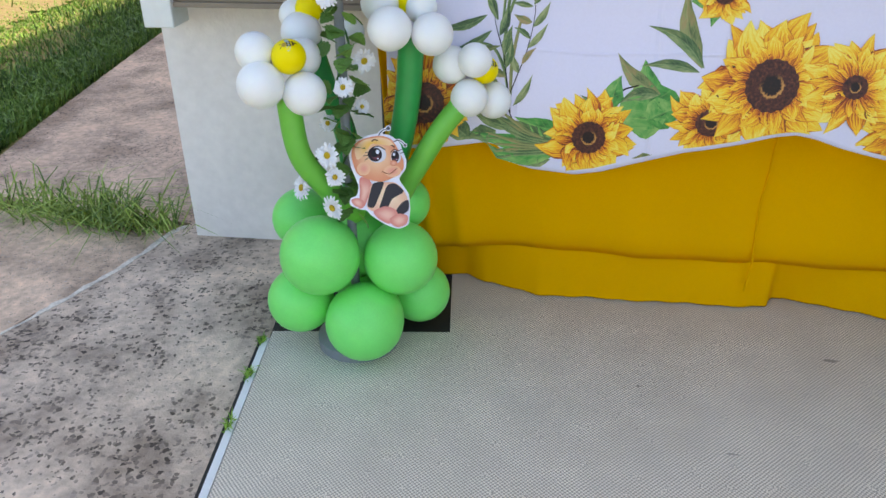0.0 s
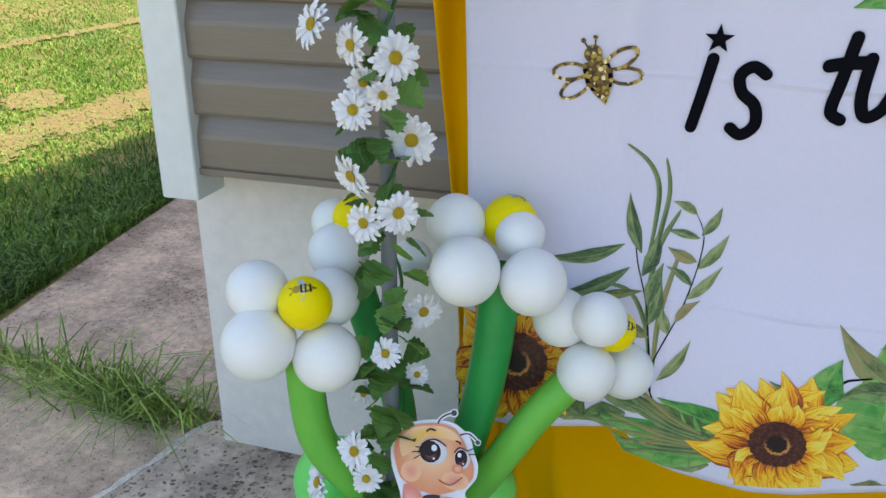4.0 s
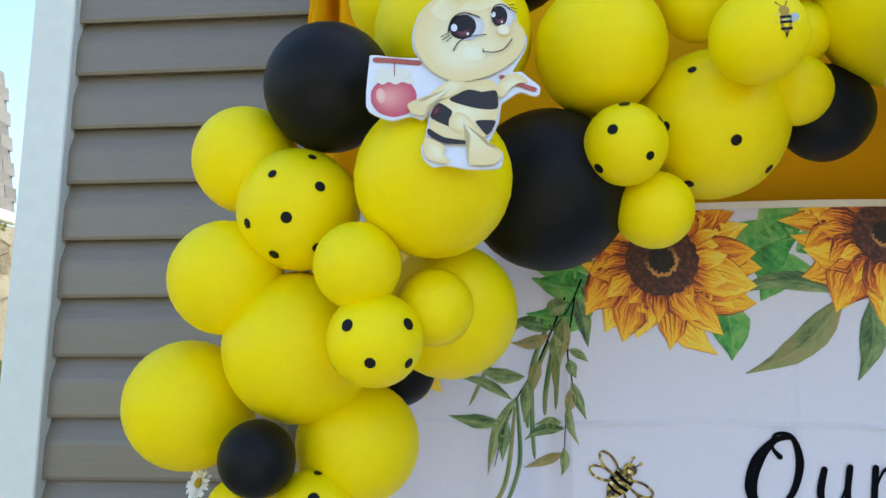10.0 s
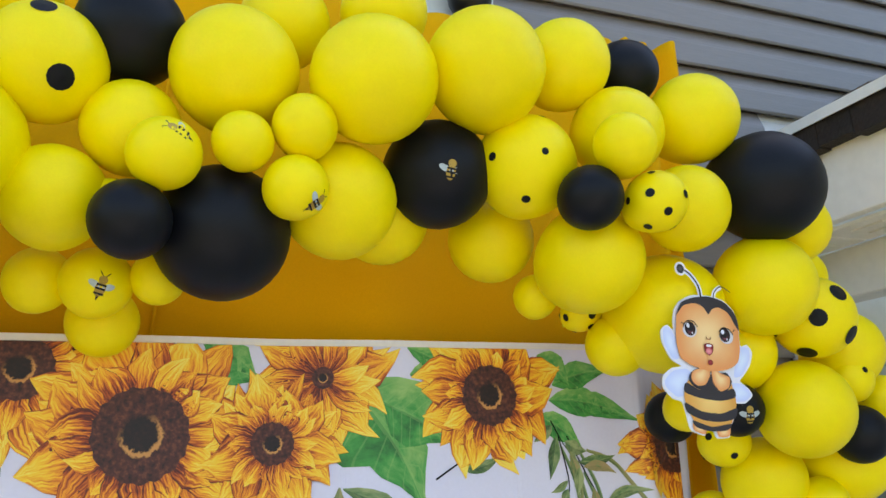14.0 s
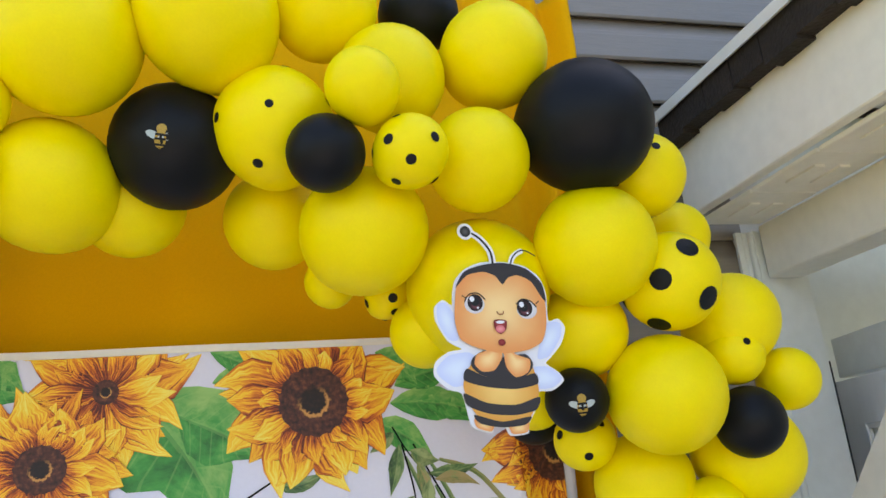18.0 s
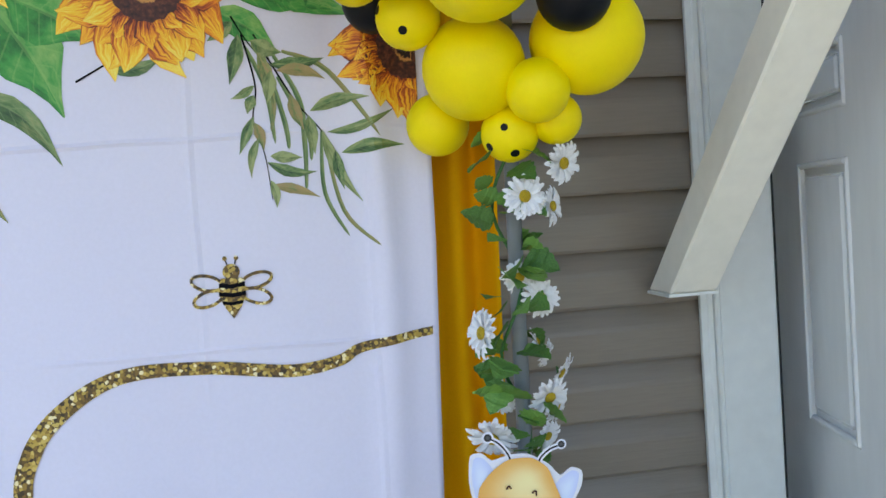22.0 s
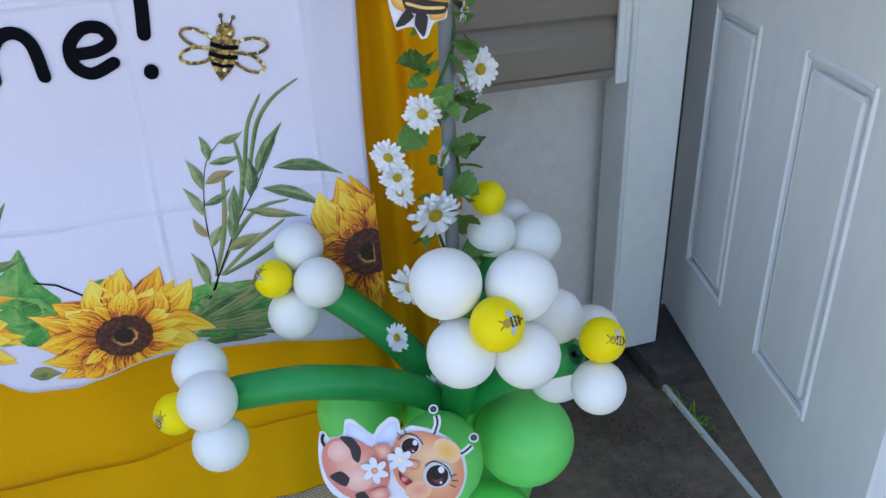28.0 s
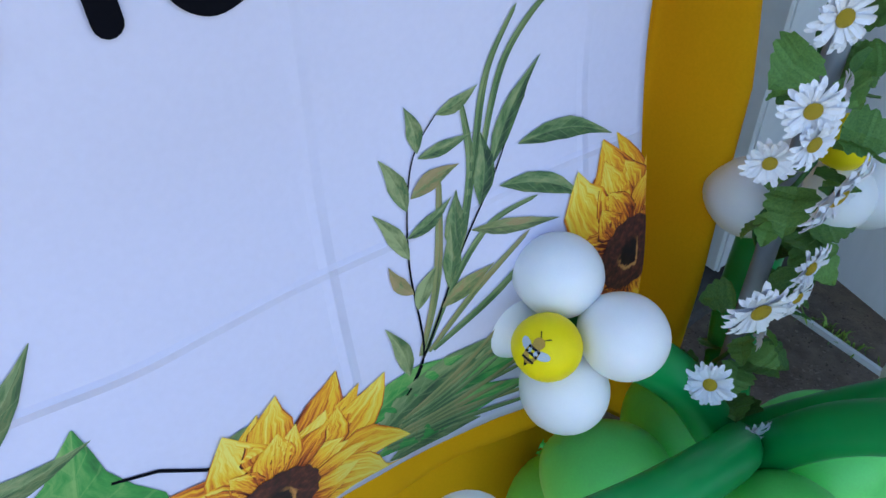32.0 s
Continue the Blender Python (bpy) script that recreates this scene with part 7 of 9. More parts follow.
LFM = [leaf3_mesh(s) for s in range(3)]
DN = [0]


def daisy(holder, x, y, z, r, turn=None, nod=0):
    DN[0] += 1
    rg = random.Random(100 + DN[0])
    o = holder.location
    yaw, tip = max(-55, min(55, (x - o.x) * 500)) + rg.uniform(-18, 18), rg.uniform(-30, 25)
    if turn is not None:
        yaw, tip = turn, nod
    m = Matrix.Translation((x - o.x, y - o.y, z - o.z)) @ Matrix.Rotation(radians(yaw), 4, "Z") @ Matrix.Rotation(radians(tip), 4, "X") @ Matrix.Rotation(rg.uniform(0, 6.28), 4, "Y") @ Matrix.Scale(r, 4)
    d = share("daisy", rg.choice(DM), m, holder)
    share("core", core_me, Matrix.Identity(4), d)
    share("cup", cup_me, Matrix.Identity(4), d)


daisy(vine_left, -0.412, -0.250, 1.295, 0.035)
daisy(vine_left, -0.357, -0.250, 1.271, 0.030)
daisy(vine_left, -0.293, -0.260, 1.259, 0.034)
daisy(vine_left, -0.346, -0.240, 1.221, 0.026)
daisy(vine_left, -0.358, -0.250, 1.184, 0.030)
daisy(vine_left, -0.307, -0.270, 1.212, 0.024)
daisy(vine_left, -0.295, -0.190, 1.133, 0.038)
daisy(vine_left, -0.364, -0.249, 1.090, 0.034)
daisy(vine_left, -0.340, -0.268, 1.028, 0.030)
daisy(vine_left, -0.289, -0.269, 1.049, 0.032)
daisy(vine_left, -0.408, -0.191, 1.594, 0.030)
daisy(vine_left, -0.261, -0.161, 1.578, 0.028)
daisy(vine_left, -0.275, -0.171, 1.421, 0.036)
daisy(vine_left, -0.320, -0.248, 0.809, 0.026)
daisy(vine_left, -0.376, -0.208, 0.703, 0.024)
daisy(vine_left, -0.280, -0.188, 0.859, 0.032)
daisy(vine_left, -0.290, -0.189, 0.743, 0.020)
daisy(vine_left, -0.443, -0.259, 0.544, 0.036)
daisy(vine_left, -0.351, -0.269, 0.582, 0.026)
daisy(vine_left, -0.360, -0.289, 0.648, 0.032)
daisy(vine_left, -0.360, -0.279, 0.501, 0.034)
daisy(vine_left, -0.311, -0.270, 1.695, 0.034)
daisy(vine_left, -0.269, -0.259, 1.710, 0.027)
daisy(vine_left, -0.350, -0.210, 1.689, 0.025)
daisy(vine_left, -0.427, -0.248, 1.832, 0.025)
daisy(vine_left, -0.396, -0.211, 1.601, 0.028)
daisy(vine_right, 1.984, -0.185, 1.768, 0.036, 5, 0)
daisy(vine_right, 2.034, -0.160, 1.750, 0.032, 45, 0)
daisy(vine_right, 2.055, -0.165, 1.817, 0.037, 30, 10)
daisy(vine_right, 1.980, -0.140, 1.641, 0.031, -10, 15)
daisy(vine_right, 2.010, -0.150, 1.605, 0.033, 0, 0)
daisy(vine_right, 1.917, -0.130, 1.553, 0.040, -70, -10)
daisy(vine_right, 2.007, -0.120, 1.530, 0.024, 60, -20)
daisy(vine_right, 2.021, -0.120, 1.509, 0.024, 50, 20)
daisy(vine_right, 2.044, -0.120, 1.476, 0.034, 55, 30)
daisy(vine_right, 2.017, -0.140, 1.442, 0.037, 15, 25)
daisy(vine_right, 2.036, -0.110, 1.418, 0.030, 40, 20)
daisy(vine_right, 2.012, -0.130, 1.376, 0.029, 30, 20)
daisy(vine_right, 1.944, -0.080, 1.485, 0.026, -40, 20)
daisy(vine_right, 1.948, -0.090, 1.432, 0.028, -30, 20)
daisy(vine_right, 1.921, -0.130, 1.383, 0.043, -25, 30)
daisy(vine_right, 2.008, -0.110, 1.164, 0.028, 60, 10)
daisy(vine_right, 2.024, -0.140, 1.064, 0.036, 10, -5)
daisy(vine_right, 2.008, -0.100, 1.026, 0.034, 50, -60)
daisy(vine_right, 1.920, -0.150, 1.004, 0.034, -25, 0)
daisy(vine_right, 1.850, -0.185, 0.951, 0.031, -35, 0)
daisy(vine_right, 1.860, -0.190, 0.916, 0.030, -10, 5)
daisy(vine_right, 1.918, -0.200, 0.842, 0.048, 5, 15)
daisy(vine_right, 1.950, -0.190, 0.722, 0.032, 0, 0)
daisy(vine_right, 1.946, -0.190, 0.680, 0.029, 0, 5)
daisy(vine_right, 1.872, -0.190, 0.703, 0.044, -20, 10)
daisy(vine_right, 1.895, -0.220, 0.495, 0.032, -15, 10)
daisy(vine_right, 1.842, -0.180, 0.592, 0.030, -60, -20)
daisy(vine_right, 1.935, -0.170, 0.611, 0.022, 40, 0)
daisy(vine_right, 1.873, -0.150, 0.869, 0.028, -40, 0)
daisy(vine_right, 1.948, -0.160, 0.926, 0.020, 40, 0)
for holder, z0, z1, n, sd in ((vine_left, 0.45, 1.78, 120, 5), (vine_right, 0.40, 1.9, 120, 6)):
    rg = random.Random(sd)
    o = holder.location
    bm = bmesh.new()
    pts = []
    for i in range(60):
        t = i / 59
        a = t * 38
        pts.append((math.cos(a) * 0.020, math.sin(a) * 0.020, z0 + (z1 - z0) * t - o.z))
    tube(bm, pts, 0.003, 5)
    part("vine", bm, M["vine"], holder, smooth=True)
    for i in range(n):
        t = (i + rg.random()) / n
        a = rg.uniform(0, 6.28) if rg.random() < 0.35 else rg.uniform(3.4, 6.0)
        dist = rg.uniform(0.015, 0.04)
        z = z0 + (z1 - z0) * t - o.z
        if 1.36 < z + o.z < 1.66 and holder is vine_left or 1.13 < z + o.z < 1.36 and holder is vine_right:
            a = rg.choice((0.25, 2.9)) + rg.uniform(-0.3, 0.3)
        m = Matrix.Translation((math.cos(a) * dist, math.sin(a) * dist, z)) @ Matrix.Rotation(a + rg.uniform(-0.7, 0.7), 4, "Z") @ Matrix.Rotation(rg.uniform(-0.5, 0.9), 4, "Y") @ Matrix.Rotation(rg.uniform(-0.9, 0.9), 4, "X") @ Matrix.Scale(rg.uniform(0.034, 0.060), 4)
        share("leaf", rg.choice(LFM), m, holder)

# ---- printed card cut-outs ----
def shade_print(name, inner, outer):
    """Printed wash: one colour at the middle of a shape running into another at its rim."""
    m = bpy.data.materials.new(name)
    m.use_nodes = True
    N, L = m.node_tree.nodes, m.node_tree.links
    N["Principled BSDF"].inputs["Roughness"].default_value = 0.5
    N["Principled BSDF"].inputs["Specular IOR Level"].default_value = 0.3
    tc = N.new("ShaderNodeTexCoord")
    sp = N.new("ShaderNodeSeparateXYZ")
    L.new(tc.outputs["UV"], sp.inputs[0])
    nz = N.new("ShaderNodeTexNoise")
    nz.inputs["Scale"].default_value, nz.inputs["Detail"].default_value = 45, 3
    L.new(tc.outputs["Object"], nz.inputs[0])
    add = N.new("ShaderNodeMath")
    add.operation = "MULTIPLY_ADD"
    L.new(nz.outputs[0], add.inputs[0])
    add.inputs[1].default_value = 0.16
    L.new(sp.outputs[0], add.inputs[2])
    rm = N.new("ShaderNodeMapRange")
    rm.interpolation_type = "SMOOTHSTEP"
    rm.inputs["From Min"].default_value, rm.inputs["From Max"].default_value = 0.12, 1.12
    L.new(add.outputs[0], rm.inputs["Value"])
    mx = N.new("ShaderNodeMix")
    mx.data_type = "RGBA"
    L.new(rm.outputs[0], mx.inputs["Factor"])
    mx.inputs["A"].default_value, mx.inputs["B"].default_value = (*inner, 1), (*outer, 1)
    L.new(mx.outputs["Result"], N["Principled BSDF"].inputs["Base Color"])
    return m


SHADES = {
    "face_rose": ((0.90, 0.58, 0.34), (0.78, 0.29, 0.15)), "brow_gold": ((0.88, 0.50, 0.10), (0.90, 0.58, 0.34)), "cheek": ((0.84, 0.33, 0.24), (0.88, 0.50, 0.29)),
    "cream": ((0.90, 0.82, 0.56), (0.84, 0.66, 0.33)), "cream_gold": ((0.86, 0.64, 0.26), (0.90, 0.80, 0.52)), "creampale": ((0.92, 0.87, 0.66), (0.90, 0.80, 0.54)),
    "face_gold": ((0.94, 0.64, 0.26), (0.80, 0.38, 0.08)), "cheek_gold": ((0.84, 0.35, 0.10), (0.91, 0.55, 0.20)), "glow": ((0.95, 0.76, 0.40), (0.92, 0.60, 0.24)),
    "face_orange": ((0.95, 0.66, 0.30), (0.82, 0.32, 0.10)), "face_pale": ((0.94, 0.80, 0.40), (0.82, 0.43, 0.10)), "gold": ((0.92, 0.60, 0.18), (0.74, 0.34, 0.06)),
    "pink": ((0.88, 0.50, 0.38), (0.72, 0.24, 0.19)), "rosepale": ((0.90, 0.60, 0.52), (0.86, 0.44, 0.38)), "peach": ((0.92, 0.66, 0.46), (0.84, 0.44, 0.26)), "creampink": ((0.90, 0.70, 0.46), (0.82, 0.45, 0.30)),
    "jar": ((0.84, 0.36, 0.32), (0.60, 0.10, 0.15)), "lid": ((0.82, 0.78, 0.68), (0.66, 0.58, 0.48)), "heart": ((0.93, 0.58, 0.36), (0.82, 0.27, 0.08)), "stickp": ((0.44, 0.11, 0.09), (0.30, 0.06, 0.06)),
    "wing": ((0.72, 0.80, 0.97), (0.60, 0.66, 0.92)), "ink": ((0.035, 0.030, 0.034), (0.008, 0.008, 0.010)), "black": ((0.012, 0.010, 0.012), (0.008, 0.008, 0.010)), "knob": ((0.10, 0.10, 0.10), (0.010, 0.010, 0.012)),
    "eyewhite": ((0.84, 0.84, 0.88), (0.66, 0.62, 0.66)), "iris": ((0.05, 0.014, 0.018), (0.012, 0.007, 0.009)), "plum": ((0.20, 0.055, 0.075), (0.05, 0.014, 0.018)), "lips": ((0.40, 0.05, 0.05), (0.22, 0.02, 0.02)), "tongue": ((0.84, 0.32, 0.34), (0.66, 0.16, 0.18)),
    "nose": ((0.88, 0.46, 0.30), (0.72, 0.24, 0.14)), "rust": ((0.34, 0.09, 0.03), (0.34, 0.09, 0.03)), "brown": ((0.07, 0.02, 0.012), (0.07, 0.02, 0.012)), "bun": ((0.86, 0.58, 0.28), (0.60, 0.27, 0.07)), "meat": ((0.10, 0.035, 0.02), (0.05, 0.016, 0.010)),
}
SH = {k: shade_print("print_" + k, *v) for k, v in SHADES.items()}
SH["paper"] = M["paper"]
LAYER = [0]


def closed(pts, n=4):
    """Points of a smooth closed outline through pts."""
    m = len(pts)
    out = []
    for i in range(m):
        p0, p1, p2, p3 = (Vector(pts[(i + k - 1) % m]) for k in range(4))
        for k in range(n):
            t = k / n
            h1, h2 = t * t * (3 - 2 * t), t * (1 - t)
            out.append(p1 * (1 - h1) + p2 * h1 + (p2 - p0) * 0.36 * h2 * (1 - t) - (p3 - p1) * 0.36 * h2 * t)
    return out


def card(at, yaw, pitch, label, outline):
    """The white card of one figure, cut along its outline; sizes in millimetres."""
    bm = bmesh.new()
    rim = closed(outline, 3)
    fr = [bm.verts.new((p.x * 0.001, -0.0012, p.y * 0.001)) for p in rim]
    bk = [bm.verts.new((p.x * 0.001, 0.0012, p.y * 0.001)) for p in rim]
    bm.faces.new(fr)
    bm.faces.new(bk[::-1])
    for i in range(len(rim)):
        j = (i + 1) % len(rim)
        bm.faces.new((fr[i], bk[i], bk[j], fr[j]))
    bmesh.ops.recalc_face_normals(bm, faces=bm.faces)
    ob = part("bee_cutout", bm, M["paper"])
    ob.matrix_world = Matrix.Translation(at) @ Matrix.Rotation(radians(yaw), 4, "Z") @ Matrix.Rotation(radians(pitch), 4, "X")
    LAYER[0] = 0
    return tagged(ob, label, "cutout", "bee cut-outs")


def fan(holder, name, shade, rim, mid):
    """One printed shape: a fan of triangles whose u runs from its middle to its rim."""
    LAYER[0] += 1
    y = -0.0014 - LAYER[0] * 0.00014
    bm = bmesh.new()
    uvl = bm.loops.layers.uv.verify()
    c = bm.verts.new((mid[0] * 0.001, y, mid[1] * 0.001))
    vs = [bm.verts.new((p[0] * 0.001, y, p[1] * 0.001)) for p in rim]
    for i in range(len(vs)):
        f = bm.faces.new((c, vs[i], vs[(i + 1) % len(vs)]))
        for lp in f.loops:
            lp[uvl].uv = (0.0 if lp.vert is c else 1.0, 0.0)
        f.normal_update()
        if f.normal.y > 0:
            f.normal_flip()
    return part(name, bm, SH[shade], holder)


def plain(holder, name, shade, rim):
    """One printed shape of even colour, free to bend inwards."""
    LAYER[0] += 1
    bm = bmesh.new()
    flat(bm, [(p[0] * 0.001, p[1] * 0.001) for p in rim], -0.0014 - LAYER[0] * 0.00014)
    bmesh.ops.triangulate(bm, faces=bm.faces[:])
    return part(name, bm, SH[shade], holder)


def blob(holder, name, shade, pts, mid=None):
    rim = closed(pts)
    if shade in ("ink", "lid", "brow_gold", "cream_gold") and mid is None:
        return plain(holder, name, shade, rim)
    return fan(holder, name, shade, rim, mid or (sum(p.x for p in rim) / len(rim), sum(p.y for p in rim) / len(rim)))


def spot(holder, name, shade, x, z, rx, rz, rot=0):
    return fan(holder, name, shade, ell(x, z, rx, rz, rot, 24), (x, z))


def line(holder, name, shade, pts, w):
    """A drawn stroke of even width with tapered ends."""
    LAYER[0] += 1
    sp3 = spline([(p[0] * 0.001, 0, p[1] * 0.001) for p in pts], 6)
    n = len(sp3) - 1
    bm = bmesh.new()
    ribbon(bm, [(p.x, p.z) for p in sp3], [w * 0.001 * (0.45 if i in (0, n) else 1.0) for i in range(n + 1)], -0.0014 - LAYER[0] * 0.00014)
    return part(name, bm, SH[shade], holder)


bee = card((-0.323, -0.243, 1.560), 6, 0, "flat card bee figure sitting in a pink honey jar",
           [(-12, 60), (9, 65), (34, 66), (56, 58), (72, 41), (77, 14), (80, -2), (92, 3), (110, 5), (116, -7), (111, -30), (97, -53), (84, -59), (97, -67), (103, -80), (93, -94), (71, -99), (60, -100), (63, -117), (66, -140), (64, -160), (48, -179), (26, -193), (-4, -191), (-43, -185), (-62, -179), (-73, -161), (-81, -139), (-80, -119), (-65, -99), (-61, -87), (-76, -77), (-86, -61), (-83, -49), (-67, -40), (-56, -37), (-75, -22), (-87, 1), (-85, 20), (-80, 31), (-62, 22), (-45, 16), (-42, 29), (-34, 43)])
blob(bee, "wing", "wing", [(-80, 26), (-63, 17), (-45, 10), (-42, -13), (-49, -28), (-67, -20), (-80, -2)])
blob(bee, "wing", "wing", [(-81, -51), (-63, -44), (-48, -50), (-40, -59), (-59, -70), (-75, -70), (-83, -61)])
blob(bee, "wing", "wing", [(74, -12), (95, 0), (110, 0), (110, -19), (99, -42), (84, -52), (71, -45)])
blob(bee, "wing", "wing", [(47, -63), (79, -63), (95, -70), (98, -82), (81, -92), (62, -95), (50, -86)])
line(bee, "antenna_rim", "paper", [(-1, 57), (-5, 75), (-14, 89), (-26, 96)], 9.8)
spot(bee, "antenna_rim", "paper", -29, 98, 8.0, 7.8)
line(bee, "antenna", "black", [(-1, 57), (-5, 75), (-14, 89), (-26, 96)], 3.1)
spot(bee, "antenna_knob", "knob", -29, 98, 5.4, 5.2)
line(bee, "antenna_rim", "paper", [(44, 55), (50, 69), (50, 84), (47, 93)], 9.7)
spot(bee, "antenna_rim", "paper", 47, 97, 6.8, 6.6)
line(bee, "antenna", "black", [(44, 55), (50, 69), (50, 84), (47, 93)], 3.0)
spot(bee, "antenna_knob", "knob", 47, 97, 4.5, 4.4)
blob(bee, "body", "pink", [(-26, -40), (4, -45), (32, -39), (30, -64), (0, -68), (-29, -65)])
line(bee, "arm", "peach", [(-24, -46), (-37, -40), (-46, -34)], 11.7)
spot(bee, "paw", "black", -50, -31, 7.8, 10.0, -20)
spot(bee, "paw_pad", "peach", -52, -35, 3.9, 3.9)
line(bee, "arm", "peach", [(27, -55), (48, -52), (64, -47)], 15.4)
spot(bee, "paw", "black", 68, -45, 8.4, 10.7, 15)
spot(bee, "paw_pad", "peach", 65, -49, 3.8, 4.6)
blob(bee, "jar", "jar", [(-59, -91), (-71, -115), (-77, -139), (-71, -159), (-59, -176), (-11, -185), (28, -189), (47, -173), (57, -148), (59, -125), (52, -105), (-4, -92)], (-16, -132))
spot(bee, "jar_shine", "peach", -53, -134, 7.1, 20.6, 12)
spot(bee, "jar_shine", "rosepale", -4, -143, 28.3, 17.4)
spot(bee, "jar_glint", "paper", 28, -144, 3.1, 3.9)
spot(bee, "jar_glint", "paper", 2, -166, 2.4, 3.2)
spot(bee, "jar_glint", "rosepale", 38, -161, 3.9, 6.3, -25)
blob(bee, "jar_frill", "lid", [(-59, -80), (-43, -75), (-12, -81), (35, -84), (52, -94), (58, -109), (48, -109), (39, -100), (27, -108), (18, -99), (4, -108), (-8, -97), (-23, -106), (-34, -94), (-47, -95), (-59, -90)])
blob(bee, "jar_lid", "lid", [(-40, -59), (-12, -56), (27, -60), (47, -68), (46, -85), (27, -84), (-4, -81), (-34, -79), (-43, -72)])
line(bee, "lid_fold", "rosepale", [(-34, -66), (4, -67), (44, -74)], 2.0)
line(bee, "lid_fold", "rosepale", [(-38, -73), (4, -76), (43, -80)], 2.0)
blob(bee, "face", "face_rose", [(-8, 57), (26, 63), (55, 55), (68, 36), (73, 6), (69, -16), (56, -34), (35, -44), (8, -45), (-20, -35), (-37, -12), (-40, 14), (-34, 37)], (5, 4))
blob(bee, "forehead", "brow_gold", [(-6, 54), (26, 59), (54, 49), (63, 33), (46, 37), (29, 34), (16, 18), (0, 18), (-7, 33), (-21, 40)], (26, 49))
spot(bee, "cheek", "cheek", -20, -20, 17.1, 15.3)
spot(bee, "cheek", "cheek", 48, -22, 18.3, 16.8)
spot(bee, "eye_white", "eyewhite", -18, 22, 15.4, 19.0)
spot(bee, "iris", "iris", -16, 21, 12.0, 15.9)
spot(bee, "iris_glow", "plum", -15, 14, 7.4, 6.7)
spot(bee, "pupil", "black", -17, 23, 6.0, 8.3)
spot(bee, "eye_glint", "paper", -11, 29, 3.8, 4.4)
spot(bee, "eye_glint", "paper", -12, 12, 1.6, 1.6)
spot(bee, "eye_white", "eyewhite", 39, 11, 21.3, 20.4)
spot(bee, "iris", "iris", 39, 11, 16.8, 18.1)
spot(bee, "iris_glow", "plum", 40, 4, 10.4, 7.6)
spot(bee, "pupil", "black", 39, 14, 8.4, 9.4)
spot(bee, "eye_glint", "paper", 48, 20, 5.3, 6.1)
spot(bee, "eye_glint", "paper", 45, 1, 2.2, 2.2)
line(bee, "eyelid", "black", [(-38, 25), (-30, 38), (-14, 41), (-4, 31)], 1.7)
line(bee, "eyelid", "black", [(18, 5), (22, 24), (38, 31), (58, 22)], 1.7)
line(bee, "eyelash", "black", [(-37, 28), (-45, 33)], 1.4)
line(bee, "eyelash", "black", [(-34, 33), (-41, 40)], 1.4)
line(bee, "eyelash", "black", [(-30, 37), (-35, 45)], 1.4)
line(bee, "eyelash", "black", [(56, 25), (65, 31)], 1.4)
line(bee, "eyelash", "black", [(58, 21), (68, 23)], 1.4)
line(bee, "eyelash", "black", [(58, 16), (67, 14)], 1.4)
line(bee, "lid_crease", "rust", [(21, 24), (29, 34), (44, 38), (57, 31)], 2.3)
line(bee, "eyebrow", "brown", [(-13, 44), (-9, 49), (-5, 47)], 2.7)
line(bee, "eyebrow", "brown", [(35, 50), (40, 49), (43, 44)], 2.7)
blob(bee, "mouth", "lips", [(-12, -13), (-3, -17), (10, -22), (25, -16), (20, -27), (8, -36), (-2, -30), (-8, -21)])
spot(bee, "tongue", "tongue", 6, -30, 7.0, 4.6)
line(bee, "smile", "rust", [(-16, -9), (-12, -14), (10, -22), (27, -15), (30, -11)], 1.7)
spot(bee, "nose", "nose", 1, -0, 10.0, 8.4)
bee = card((-0.054, -0.455, 2.374), 4, -20, "flat card bee figure carrying a honey jar on a stick",
           [(-107, -47), (-104, -38), (-77, -42), (-51, -43), (-56, -33), (-59, -16), (-58, 2), (-53, 24), (-40, 45), (-23, 61), (0, 68), (23, 65), (40, 54), (53, 40), (63, 26), (64, 13), (71, -2), (75, -15), (71, -33), (62, -52), (56, -65), (66, -65), (75, -75), (86, -87), (84, -98), (77, -99), (66, -94), (59, -96), (45, -108), (42, -113), (39, -135), (30, -158), (25, -171), (29, -174), (41, -176), (42, -186), (37, -197), (6, -198), (-17, -193), (-31, -195), (-41, -186), (-45, -172), (-41, -159), (-38, -135), (-37, -123), (-44, -132), (-58, -127), (-76, -133), (-93, -127), (-107, -112)])
blob(bee, "jar", "jar", [(-102, -92), (-95, -80), (-78, -76), (-60, -80), (-52, -94), (-52, -111), (-60, -124), (-76, -129), (-92, -123), (-101, -109)], (-86, -100))
blob(bee, "jar_frill", "lid", [(-102, -77), (-96, -70), (-78, -72), (-59, -73), (-53, -79), (-60, -82), (-68, -79), (-75, -83), (-83, -79), (-90, -83), (-96, -79)])
blob(bee, "jar_lid", "lid", [(-97, -58), (-79, -59), (-60, -61), (-60, -71), (-78, -72), (-96, -69)])
spot(bee, "jar_shine", "rosepale", -91, -99, 5.3, 10.8, 10)
line(bee, "stick", "stickp", [(-103, -46), (-76, -48), (-47, -52)], 7.6)
line(bee, "string", "stickp", [(-78, -44), (-77, -71)], 1.2)
line(bee, "stick", "stickp", [(41, -72), (62, -84), (82, -93)], 6.7)
line(bee, "antenna_rim", "paper", [(-10, 51), (-9, 69), (-3, 87), (5, 98)], 6.2)
spot(bee, "antenna_rim", "paper", 8, 102, 7.0, 10.2)
line(bee, "antenna", "black", [(-10, 51), (-9, 69), (-3, 87), (5, 98)], 2.0)
spot(bee, "antenna_knob", "knob", 8, 102, 4.7, 6.8)
